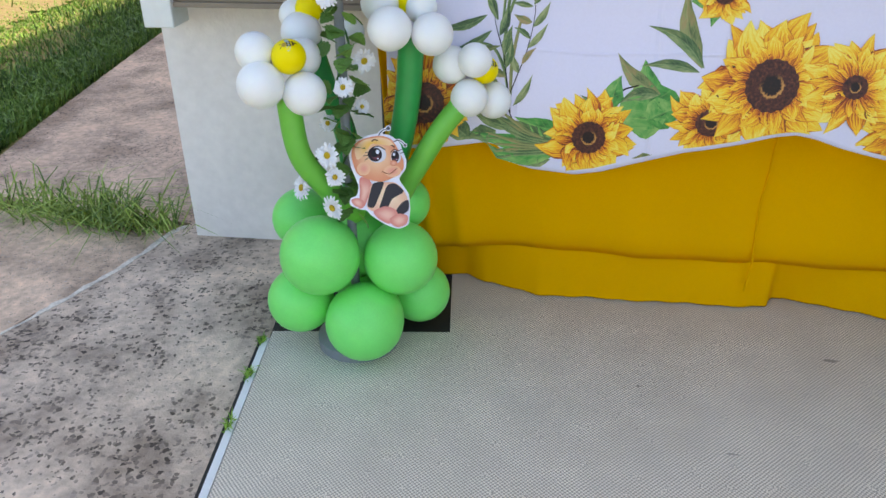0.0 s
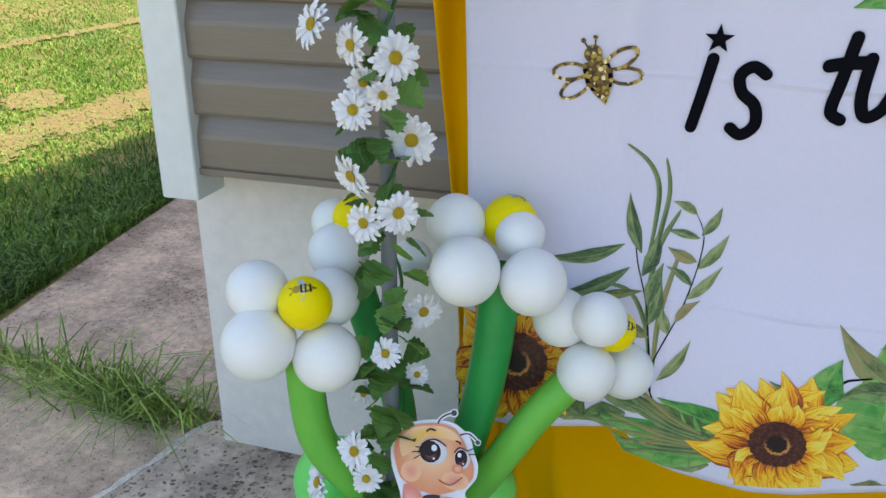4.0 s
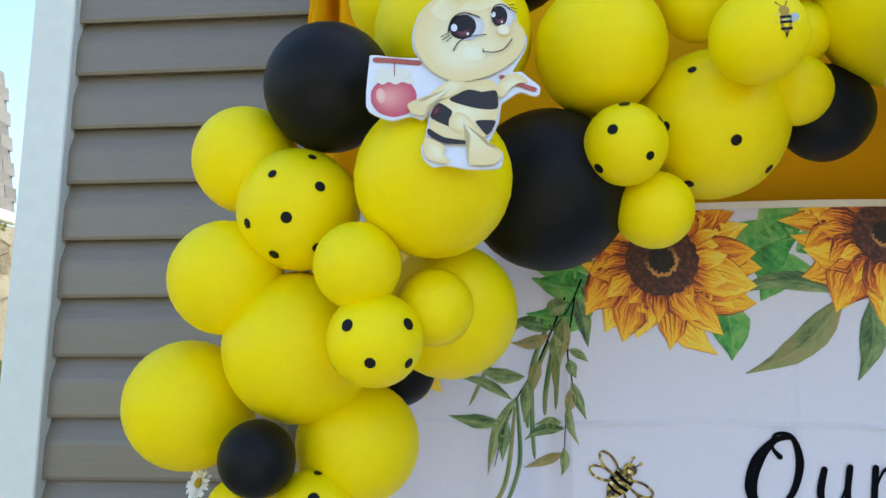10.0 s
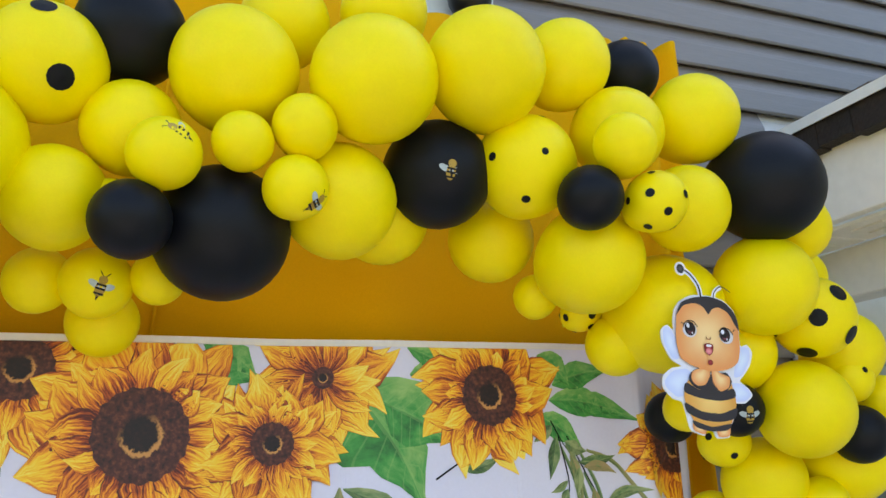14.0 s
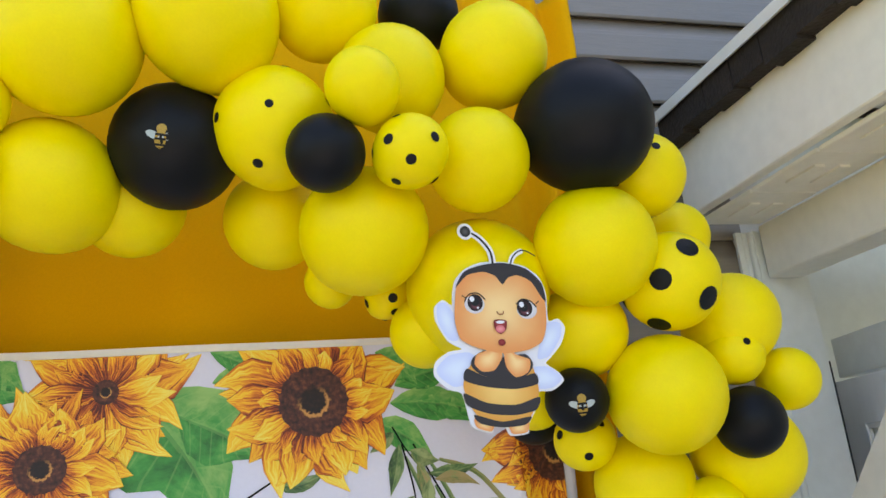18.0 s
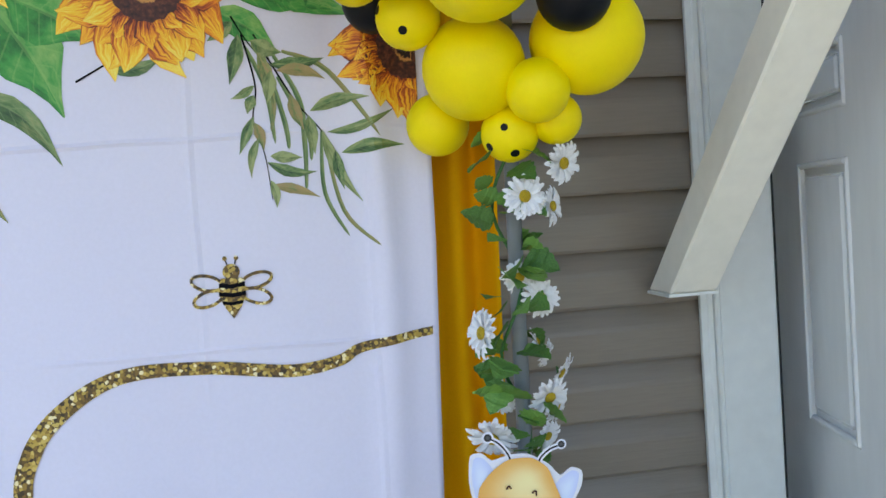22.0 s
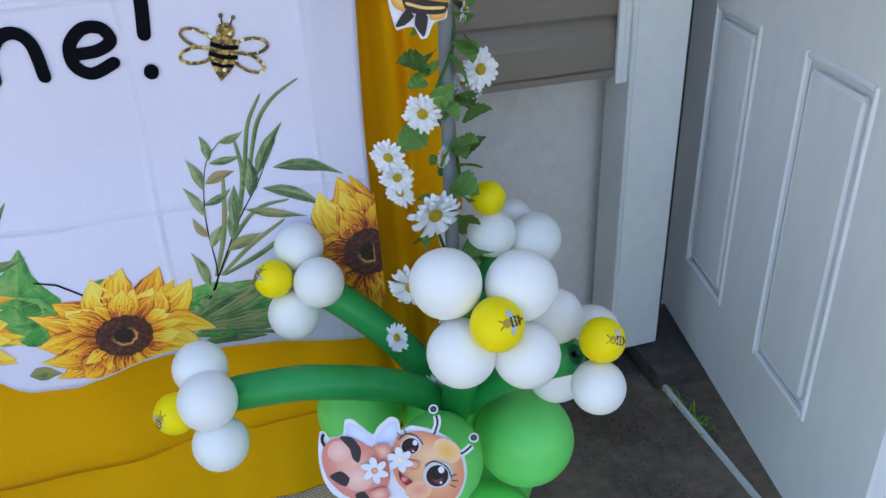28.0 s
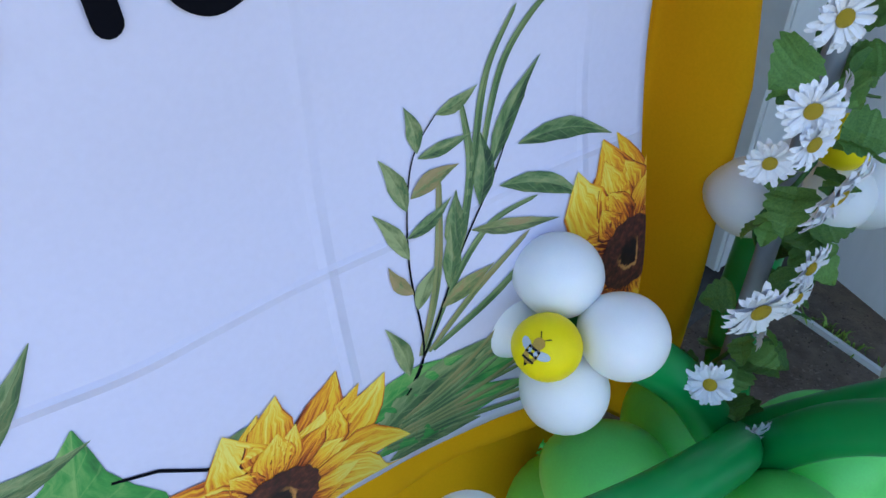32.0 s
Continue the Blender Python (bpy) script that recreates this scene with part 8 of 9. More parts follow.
line(bee, "antenna_rim", "paper", [(27, 58), (33, 72), (43, 80), (53, 83)], 6.3)
spot(bee, "antenna_rim", "paper", 58, 82, 7.0, 10.0)
line(bee, "antenna", "black", [(27, 58), (33, 72), (43, 80), (53, 83)], 2.0)
spot(bee, "antenna_knob", "knob", 58, 82, 4.6, 6.7)
blob(bee, "arm", "cream", [(39, -84), (54, -69), (64, -71), (73, -81), (62, -84), (53, -91), (46, -102), (40, -103)])
blob(bee, "leg", "cream", [(-41, -160), (-28, -163), (-19, -172), (-21, -182), (-13, -189), (-20, -193), (-36, -188), (-42, -176)])
blob(bee, "body", "cream", [(0, -82), (30, -78), (38, -89), (39, -120), (34, -143), (26, -156), (6, -168), (-17, -167), (-36, -154), (-35, -135), (-32, -119), (-21, -105), (-12, -97)])
blob(bee, "stripe", "ink", [(5, -93), (21, -96), (37, -95), (38, -119), (24, -121), (6, -117), (-15, -107)])
blob(bee, "stripe", "ink", [(-32, -119), (-25, -112), (-12, -123), (-14, -135), (-11, -148), (4, -153), (-20, -142), (-35, -132)])
blob(bee, "stripe", "ink", [(-37, -147), (-20, -159), (5, -164), (4, -168), (-20, -167), (-37, -156)])
blob(bee, "stripe", "ink", [(14, -137), (35, -137), (30, -152), (25, -156), (18, -146)])
spot(bee, "stripe_shine", "plum", -29, -123, 3.5, 8.3, -25)
blob(bee, "leg", "cream", [(-14, -132), (-6, -125), (6, -132), (20, -157), (26, -171), (39, -176), (40, -186), (31, -195), (7, -195), (6, -179), (8, -157), (-6, -152), (-15, -145)], (0, -139))
blob(bee, "arm", "cream", [(-44, -110), (-30, -92), (-12, -78), (0, -78), (4, -90), (-6, -100), (-26, -108), (-39, -117), (-41, -129), (-55, -127), (-61, -115), (-53, -108)], (-12, -90))
blob(bee, "face", "cream", [(-54, -33), (-56, -8), (-52, 19), (-35, 46), (-13, 61), (10, 65), (33, 56), (52, 38), (60, 15), (71, -4), (72, -24), (63, -45), (46, -63), (24, -76), (0, -82), (-21, -77), (-40, -60)], (-6, -45))
blob(bee, "forehead", "cream_gold", [(-38, 28), (-19, 53), (7, 62), (33, 54), (50, 35), (32, 33), (20, 28), (-6, 28), (-22, 12)], (17, 56))
spot(bee, "cheek", "creampale", 9, -39, 18.6, 15.8)
spot(bee, "eye_white", "eyewhite", 6, 1, 19.6, 21.7, -8)
spot(bee, "iris", "iris", 0, 1, 15.8, 19.6, -8)
spot(bee, "iris_glow", "plum", 1, -8, 9.8, 8.1, -8)
spot(bee, "pupil", "black", -1, 3, 7.9, 10.2, -8)
spot(bee, "eye_glint", "paper", -10, -1, 3.8, 6.0)
spot(bee, "eye_glint", "paper", 6, -11, 1.6, 2.2)
spot(bee, "eye_white", "eyewhite", 48, 17, 12.2, 18.6)
spot(bee, "iris", "iris", 43, 17, 9.6, 16.4)
spot(bee, "iris_glow", "plum", 44, 10, 5.9, 6.8)
spot(bee, "pupil", "black", 43, 19, 4.8, 8.5)
spot(bee, "eye_glint", "paper", 36, 19, 2.9, 4.6)
spot(bee, "eye_glint", "paper", 46, 7, 1.2, 1.7)
line(bee, "eyelid", "black", [(-17, -10), (-12, 12), (2, 22), (21, 14)], 2.0)
line(bee, "eyelid", "black", [(34, 20), (38, 32), (47, 35), (57, 26)], 1.6)
line(bee, "eyelash", "black", [(-15, -10), (-26, -17)], 1.2)
line(bee, "eyelash", "black", [(-14, -13), (-24, -22)], 1.2)
line(bee, "eyelash", "black", [(-12, -17), (-19, -24)], 1.2)
line(bee, "eyelash", "black", [(56, 30), (65, 26)], 1.2)
line(bee, "eyelash", "black", [(53, 33), (62, 34)], 1.2)
line(bee, "eyelash", "black", [(57, 26), (64, 20)], 1.2)
line(bee, "cheek_line", "black", [(-11, -40), (-4, -25), (10, -17), (28, -14)], 1.5)
spot(bee, "nose", "creampale", 47, -7, 7.3, 8.2)
line(bee, "smile", "brown", [(22, -40), (34, -42), (47, -37), (57, -21)], 1.5)
line(bee, "smile", "brown", [(23, -36), (24, -42)], 1.2)
line(bee, "eyebrow", "brown", [(-13, 42), (-10, 47), (-5, 44)], 2.6)
line(bee, "eyebrow", "brown", [(24, 55), (26, 53), (29, 50)], 2.6)
bee = card((0.503, -0.412, 2.349), 6, -3, "flat card bee figure with a crown holding an orange heart",
           [(-46, 45), (-30, 59), (-8, 68), (-1, 89), (18, 99), (37, 92), (40, 70), (61, 59), (78, 41), (83, 14), (97, -20), (95, -38), (103, -55), (91, -73), (66, -87), (57, -91), (60, -120), (46, -135), (37, -142), (37, -160), (21, -164), (7, -151), (-11, -145), (-25, -156), (-43, -146), (-59, -146), (-55, -127), (-52, -103), (-42, -80), (-65, -72), (-75, -51), (-73, -34), (-63, -21), (-63, 5), (-53, 29)])
blob(bee, "wing", "wing", [(-69, -40), (-58, 5), (-42, 28), (-36, -28), (-28, -53), (-42, -74), (-62, -68)])
blob(bee, "wing", "wing", [(76, 12), (95, -25), (99, -55), (79, -76), (58, -84), (51, -53), (73, -22)])
line(bee, "antenna_rim", "paper", [(10, 43), (6, 67), (-5, 84), (-19, 94)], 10.8)
spot(bee, "antenna_rim", "paper", -26, 98, 11.3, 12.2)
line(bee, "antenna", "black", [(10, 43), (6, 67), (-5, 84), (-19, 94)], 3.4)
spot(bee, "antenna_knob", "knob", -26, 98, 7.6, 8.2)
line(bee, "antenna_rim", "paper", [(36, 48), (40, 74), (47, 93), (54, 105)], 10.9)
spot(bee, "antenna_rim", "paper", 59, 111, 11.9, 12.6)
line(bee, "antenna", "black", [(36, 48), (40, 74), (47, 93), (54, 105)], 3.4)
spot(bee, "antenna_knob", "knob", 59, 111, 7.9, 8.4)
line(bee, "crown_prong", "rust", [(9, 61), (3, 84)], 4.2)
spot(bee, "crown_ball", "gold", 3, 84, 3.4, 3.6)
line(bee, "crown_prong", "rust", [(18, 63), (18, 91)], 4.3)
spot(bee, "crown_ball", "gold", 18, 91, 3.4, 3.7)
line(bee, "crown_prong", "rust", [(26, 62), (33, 86)], 4.3)
spot(bee, "crown_ball", "gold", 33, 86, 3.5, 3.7)
line(bee, "crown_band", "rust", [(3, 59), (18, 63), (34, 61)], 7.6)
blob(bee, "leg", "gold", [(-51, -93), (-38, -71), (-27, -102), (-22, -136), (-43, -140), (-54, -121)])
blob(bee, "leg", "gold", [(45, -85), (57, -107), (50, -132), (31, -138), (38, -108)])
blob(bee, "foot", "ink", [(-57, -144), (-47, -127), (-31, -135), (-33, -143), (-49, -147)])
blob(bee, "foot", "ink", [(7, -144), (25, -133), (35, -145), (33, -159), (17, -154)])
blob(bee, "body", "ink", [(-11, -50), (16, -55), (47, -47), (49, -71), (18, -77), (-8, -68)])
blob(bee, "heart", "heart", [(2, -82), (15, -72), (35, -74), (47, -90), (42, -111), (22, -133), (1, -143), (-22, -136), (-38, -115), (-41, -91), (-30, -74), (-11, -72)], (-6, -101))
spot(bee, "heart_shine", "rosepale", -25, -87, 8.8, 5.7, 30)
spot(bee, "heart_shine", "rosepale", 28, -84, 9.9, 5.0, -15)
spot(bee, "heart_shine", "peach", -9, -124, 12.7, 6.4, -20)
blob(bee, "paw", "gold", [(-38, -59), (-20, -43), (-7, -55), (-11, -73), (-30, -79), (-40, -72)])
blob(bee, "paw", "gold", [(33, -68), (48, -57), (56, -77), (54, -93), (39, -92)])
blob(bee, "face", "face_gold", [(-34, 46), (-1, 64), (42, 65), (67, 45), (79, 14), (74, -17), (50, -42), (16, -52), (-16, -45), (-37, -24), (-42, 10)], (20, 23))
spot(bee, "eye_shade", "glow", -7, 16, 21.6, 8.7, -15)
spot(bee, "eye_shade", "glow", 59, 30, 17.2, 8.9, 20)
spot(bee, "eye_white", "eyewhite", -2, -0, 19.9, 15.6)
spot(bee, "iris", "iris", -3, -0, 14.5, 14.7)
spot(bee, "iris_glow", "plum", -2, -6, 9.0, 6.2)
spot(bee, "pupil", "black", -4, 2, 7.2, 7.7)
spot(bee, "eye_glint", "paper", -9, 5, 3.7, 4.5)
spot(bee, "eye_glint", "paper", 2, -9, 1.6, 1.6)
spot(bee, "eye_white", "eyewhite", 60, 11, 14.6, 16.8)
spot(bee, "iris", "iris", 59, 11, 11.1, 15.0)
spot(bee, "iris_glow", "plum", 60, 5, 6.9, 6.3)
spot(bee, "pupil", "black", 59, 13, 5.6, 7.8)
spot(bee, "eye_glint", "paper", 56, 18, 3.4, 4.1)
spot(bee, "eye_glint", "paper", 63, 2, 1.4, 1.5)
line(bee, "eyelid", "black", [(-24, -3), (-15, 13), (4, 17), (18, 7)], 2.1)
line(bee, "eyelid", "black", [(47, 10), (55, 27), (68, 30), (77, 18)], 1.9)
line(bee, "eyelash", "black", [(-22, 0), (-31, -3)], 1.4)
line(bee, "eyelash", "black", [(-19, 7), (-28, 7)], 1.4)
line(bee, "eyelash", "black", [(-15, 11), (-22, 15)], 1.4)
line(bee, "eyelash", "black", [(72, 28), (78, 34)], 1.4)
line(bee, "eyelash", "black", [(75, 24), (82, 27)], 1.4)
blob(bee, "teeth", "paper", [(7, -28), (33, -32), (58, -18), (46, -32), (28, -39), (13, -34)])
line(bee, "smile", "rust", [(5, -26), (12, -30), (33, -33), (53, -23), (60, -16)], 2.1)
spot(bee, "nose", "face_gold", 33, -11, 7.6, 5.2)
line(bee, "eyebrow", "brown", [(-18, 30), (-14, 35), (-9, 34)], 2.2)
line(bee, "eyebrow", "brown", [(56, 49), (61, 53), (65, 51)], 2.2)
bee = card((1.628, -0.388, 2.192), 0, 0, "flat card bee figure with folded paws and striped belly",
           [(-58, 46), (-53, 64), (-40, 78), (-16, 88), (18, 88), (46, 82), (67, 65), (74, 40), (72, 5), (86, 7), (95, -6), (86, -28), (68, -46), (61, -53), (77, -65), (83, -77), (65, -89), (46, -89), (42, -107), (27, -129), (25, -141), (1, -142), (-6, -130), (-19, -129), (-24, -137), (-47, -129), (-52, -116), (-58, -85), (-75, -79), (-92, -61), (-89, -43), (-71, -31), (-52, -28), (-70, -17), (-84, 10), (-84, 29), (-72, 38), (-60, 30)])
blob(bee, "wing", "wing", [(-80, 31), (-69, 34), (-58, 16), (-56, -15), (-69, -15), (-81, 8)])
blob(bee, "wing", "wing", [(-88, -51), (-71, -36), (-44, -33), (-33, -45), (-50, -72), (-68, -76), (-86, -62)])
blob(bee, "wing", "wing", [(67, 1), (88, 1), (87, -17), (67, -43), (50, -46), (56, -23)])
blob(bee, "wing", "wing", [(41, -57), (65, -58), (80, -74), (66, -85), (42, -85), (38, -69)])
line(bee, "antenna_rim", "paper", [(2, 75), (1, 101), (-11, 120), (-24, 130)], 9.6)
spot(bee, "antenna_rim", "paper", -32, 132, 11.3, 11.7)
line(bee, "antenna", "black", [(2, 75), (1, 101), (-11, 120), (-24, 130)], 3.0)
spot(bee, "antenna_knob", "knob", -32, 132, 7.5, 7.8)
line(bee, "antenna_rim", "paper", [(25, 76), (32, 95), (47, 104)], 7.6)
line(bee, "antenna", "black", [(25, 76), (32, 95), (47, 104), (65, 95)], 1.9)
blob(bee, "foot", "face_orange", [(-45, -117), (-22, -124), (-24, -135), (-43, -129)])
blob(bee, "foot", "face_orange", [(0, -128), (26, -125), (23, -139), (3, -140)])
blob(bee, "belly", "gold", [(-50, -58), (-30, -42), (33, -47), (44, -70), (45, -92), (35, -113), (23, -127), (-9, -128), (-38, -118), (-50, -99), (-56, -77)], (-4, -81))
blob(bee, "stripe", "ink", [(-49, -54), (-24, -66), (15, -71), (43, -65), (45, -79), (14, -84), (-25, -79), (-54, -69)])
blob(bee, "stripe", "ink", [(-56, -85), (-27, -99), (12, -104), (45, -96), (39, -112), (10, -117), (-25, -113), (-53, -101)])
blob(bee, "stripe", "ink", [(-45, -113), (-9, -124), (30, -120), (21, -130), (-11, -131), (-39, -124)])
blob(bee, "shoulder", "ink", [(-39, -40), (-22, -32), (0, -42), (32, -39), (42, -54), (28, -69), (-3, -72), (-31, -63), (-43, -51)])
blob(bee, "arm", "face_orange", [(-34, -37), (-17, -31), (-1, -25), (0, -42), (-12, -58), (-29, -59), (-38, -49)])
blob(bee, "arm", "face_orange", [(4, -25), (19, -39), (38, -47), (34, -63), (16, -69), (4, -54)])
blob(bee, "face", "face_orange", [(-57, 31), (-51, 59), (-32, 77), (14, 83), (51, 74), (69, 44), (68, 2), (59, -23), (37, -34), (1, -37), (-35, -27), (-54, -15), (-59, 7)], (3, 21))
blob(bee, "hair_cap", "ink", [(-54, 53), (-40, 75), (-12, 84), (18, 86), (48, 77), (68, 56), (71, 30), (64, 39), (53, 59), (35, 68), (21, 65), (12, 56), (3, 68), (-13, 74), (-36, 70)])
spot(bee, "eye_white", "eyewhite", -30, 30, 13.9, 12.6)
spot(bee, "iris", "iris", -29, 32, 10.6, 11.5)
spot(bee, "iris_glow", "plum", -29, 27, 6.6, 4.8)
spot(bee, "pupil", "black", -29, 33, 5.3, 6.0)
spot(bee, "eye_glint", "paper", -33, 37, 3.3, 3.8)
spot(bee, "eye_glint", "paper", -26, 25, 1.4, 1.4)
spot(bee, "eye_white", "eyewhite", 42, 20, 14.3, 12.7)
spot(bee, "iris", "iris", 39, 22, 10.9, 11.6)
spot(bee, "iris_glow", "plum", 39, 17, 6.8, 4.9)
spot(bee, "pupil", "black", 38, 23, 5.5, 6.1)
spot(bee, "eye_glint", "paper", 35, 27, 3.4, 3.9)
spot(bee, "eye_glint", "paper", 42, 15, 1.4, 1.4)
line(bee, "eyelid", "black", [(-44, 33), (-37, 43), (-24, 44), (-15, 35)], 1.6)
line(bee, "eyelid", "black", [(27, 27), (36, 34), (48, 31), (56, 22)], 1.7)
line(bee, "eyelash", "black", [(-41, 38), (-47, 42)], 1.4)
line(bee, "eyelash", "black", [(55, 27), (60, 31)], 1.4)
line(bee, "nose_line", "rust", [(-1, 19), (1, 15), (7, 15), (8, 19)], 1.5)
blob(bee, "mouth", "lips", [(-7, 6), (2, 8), (11, 5), (9, -6), (1, -12), (-6, -6)])
spot(bee, "tongue", "tongue", 1, -5, 6.6, 5.1)
spot(bee, "teeth", "paper", 2, 4, 5.9, 2.2)
spot(bee, "heart_sign", "lips", 1, -23, 5.1, 4.4)
bee = card((1.937, -0.198, 1.273), -6, 0, "flat card bee figure holding a burger, tied to the pole",
           [(-67, 102), (-48, 105), (-34, 93), (-9, 99), (22, 99), (54, 80), (71, 61), (88, 72), (105, 65), (103, 42), (83, 7), (67, -25), (60, -33), (65, -62), (46, -78), (30, -77), (18, -85), (15, -106), (-5, -112), (-15, -132), (-26, -134), (-35, -116), (-47, -115), (-62, -118), (-67, -102), (-72, -72), (-65, -49), (-83, -26), (-83, -11), (-64, 2), (-54, 2), (-64, 20), (-71, 61)])
blob(bee, "wing", "wing", [(-62, 97), (-48, 98), (-32, 75), (-45, 45), (-59, 24), (-66, 65)])
blob(bee, "wing", "wing", [(65, 51), (88, 67), (100, 61), (93, 34), (74, 3), (59, 23)])
blob(bee, "wing", "wing", [(-78, -12), (-59, -3), (-44, -23), (-55, -52), (-73, -30)])
blob(bee, "wing", "wing", [(30, -26), (57, -35), (60, -61), (43, -73), (24, -67)])
line(bee, "antenna_rim", "paper", [(-3, 80), (-8, 100), (-21, 118), (-33, 126)], 8.5)
spot(bee, "antenna_rim", "paper", -38, 129, 9.1, 9.1)
line(bee, "antenna", "black", [(-3, 80), (-8, 100), (-21, 118), (-33, 126)], 2.6)
spot(bee, "antenna_knob", "knob", -38, 129, 6.1, 6.1)
line(bee, "antenna_rim", "paper", [(33, 73), (42, 92), (57, 104), (70, 108)], 8.5)
spot(bee, "antenna_rim", "paper", 75, 110, 8.0, 7.9)
line(bee, "antenna", "black", [(33, 73), (42, 92), (57, 104), (70, 108)], 2.7)
spot(bee, "antenna_knob", "knob", 75, 110, 5.3, 5.3)
blob(bee, "leg", "gold", [(-68, -70), (-53, -54), (-39, -71), (-42, -93), (-62, -85)])
blob(bee, "leg", "gold", [(-7, -83), (18, -80), (11, -105), (-10, -106)])
blob(bee, "foot", "ink", [(-64, -112), (-47, -89), (-35, -99), (-49, -111)])
blob(bee, "foot", "ink", [(-30, -94), (-14, -101), (-21, -131), (-34, -113)])
blob(bee, "belly", "ink", [(-48, -64), (15, -78), (9, -99), (-44, -92)])
line(bee, "belly_band", "gold", [(-47, -79), (-18, -88), (13, -90)], 4.5)
blob(bee, "face", "face_pale", [(-36, 76), (-9, 93), (27, 93), (51, 76), (61, 50), (71, 17), (58, -9), (30, -21), (-1, -18), (-37, -6), (-59, 19), (-56, 52)], (20, 58))
spot(bee, "cheek", "cheek_gold", -41, 18, 14.2, 18.1)
spot(bee, "cheek", "cheek_gold", 52, 5, 13.6, 18.4)
spot(bee, "eye_white", "eyewhite", -20, 20, 12.0, 10.9)
spot(bee, "iris", "iris", -20, 20, 8.0, 9.5)
spot(bee, "iris_glow", "plum", -20, 16, 5.0, 4.0)
spot(bee, "pupil", "black", -20, 21, 4.0, 5.0)
spot(bee, "eye_glint", "paper", -23, 24, 2.3, 2.7)
spot(bee, "eye_glint", "paper", -17, 14, 1.0, 1.0)
spot(bee, "eye_white", "eyewhite", 25, 9, 12.2, 11.0)
spot(bee, "iris", "iris", 25, 9, 8.1, 9.6)
spot(bee, "iris_glow", "plum", 25, 5, 5.0, 4.0)
spot(bee, "pupil", "black", 24, 10, 4.1, 5.0)
spot(bee, "eye_glint", "paper", 21, 13, 2.3, 2.7)
spot(bee, "eye_glint", "paper", 27, 3, 1.0, 1.0)
spot(bee, "eyelid", "brow_gold", -20, 28, 13.3, 6.8, -20)
spot(bee, "eyelid", "brow_gold", 25, 17, 13.5, 6.8, -10)
line(bee, "lid_line", "black", [(-34, 28), (-23, 26), (-7, 18)], 2.3)
line(bee, "lid_line", "black", [(13, 14), (25, 16), (39, 9)], 2.3)
line(bee, "eyelash", "black", [(-31, 27), (-36, 31)], 1.4)
line(bee, "eyelash", "black", [(39, 10), (45, 11)], 1.4)
line(bee, "eyebrow", "brown", [(-15, 48), (-11, 53), (-7, 48)], 2.7)
line(bee, "eyebrow", "brown", [(24, 39), (30, 42), (31, 34)], 2.7)
spot(bee, "nose", "nose", -2, 1, 8.1, 6.4)
line(bee, "smile", "rust", [(-18, -2), (-5, -10), (12, -7)], 1.8)
blob(bee, "burger_bottom", "bun", [(-46, -47), (-13, -58), (22, -69), (17, -82), (-18, -75), (-44, -65)])
blob(bee, "burger_patty", "meat", [(-48, -29), (-16, -43), (27, -51), (26, -67), (-17, -58), (-47, -46)])
line(bee, "burger_cheese", "gold", [(-47, -40), (-16, -51), (25, -60)], 3.6)
line(bee, "burger_cream", "paper", [(-47, -57), (-17, -67), (21, -75)], 3.6)
blob(bee, "burger_bun", "bun", [(-48, -29), (-38, -11), (-10, -5), (22, -17), (31, -36), (24, -50), (6, -41), (-11, -47), (-28, -36)], (-15, -17))
spot(bee, "sesame", "creampale", -28, -17, 3.6, 2.1, 20)
spot(bee, "sesame", "creampale", -14, -12, 3.6, 2.1, 20)
spot(bee, "sesame", "creampale", 2, -16, 3.6, 2.1, 20)
spot(bee, "sesame", "creampale", 12, -27, 3.6, 2.1, 20)
spot(bee, "sesame", "creampale", -10, -27, 3.6, 2.1, 20)
spot(bee, "sesame", "creampale", -24, -29, 3.6, 2.1, 20)
spot(bee, "sesame", "creampale", 19, -37, 3.6, 2.1, 20)
blob(bee, "paw", "gold", [(-60, -28), (-47, -21), (-43, -42), (-52, -58), (-61, -46)])
blob(bee, "paw", "gold", [(12, -57), (27, -48), (32, -63), (22, -76), (11, -72)])
bee = card((-0.249, -0.235, 0.632), 5, -22, "flat card bee figure reclining, peach pink with black stripes",
           [(-70, 2), (-67, 24), (-48, 41), (-6, 53), (33, 51), (59, 31), (66, 12), (75, -10), (74, -33), (58, -57), (68, -76), (82, -97), (86, -134), (84, -155), (81, -174), (57, -185), (32, -178), (11, -168), (-14, -151), (-25, -139), (-42, -137), (-67, -126), (-66, -109), (-50, -101), (-46, -78), (-54, -56), (-65, -30)])
line(bee, "antenna_rim", "paper", [(3, 41), (8, 55), (17, 63), (26, 67)], 7.4)
spot(bee, "antenna_rim", "paper", 30, 68, 6.9, 6.8)
line(bee, "antenna", "black", [(3, 41), (8, 55), (17, 63), (26, 67)], 2.3)
spot(bee, "antenna_knob", "knob", 30, 68, 4.6, 4.6)
line(bee, "antenna_rim", "paper", [(40, 33), (56, 38), (70, 29)], 7.3)
spot(bee, "antenna_rim", "paper", 72, 26, 5.4, 5.5)
line(bee, "antenna", "black", [(40, 33), (56, 38), (70, 29)], 2.3)
spot(bee, "antenna_knob", "knob", 72, 26, 3.6, 3.6)
blob(bee, "arm", "pink", [(-42, -57), (-20, -60), (-10, -78), (-19, -103), (-31, -129), (-45, -134), (-42, -96)])
blob(bee, "paw", "pink", [(-64, -113), (-48, -108), (-32, -117), (-36, -134), (-56, -127)])
blob(bee, "body", "creampink", [(-10, -71), (42, -67), (65, -81), (79, -107), (80, -135), (53, -150), (20, -144), (-9, -141), (-24, -128), (-17, -93)], (25, -96))
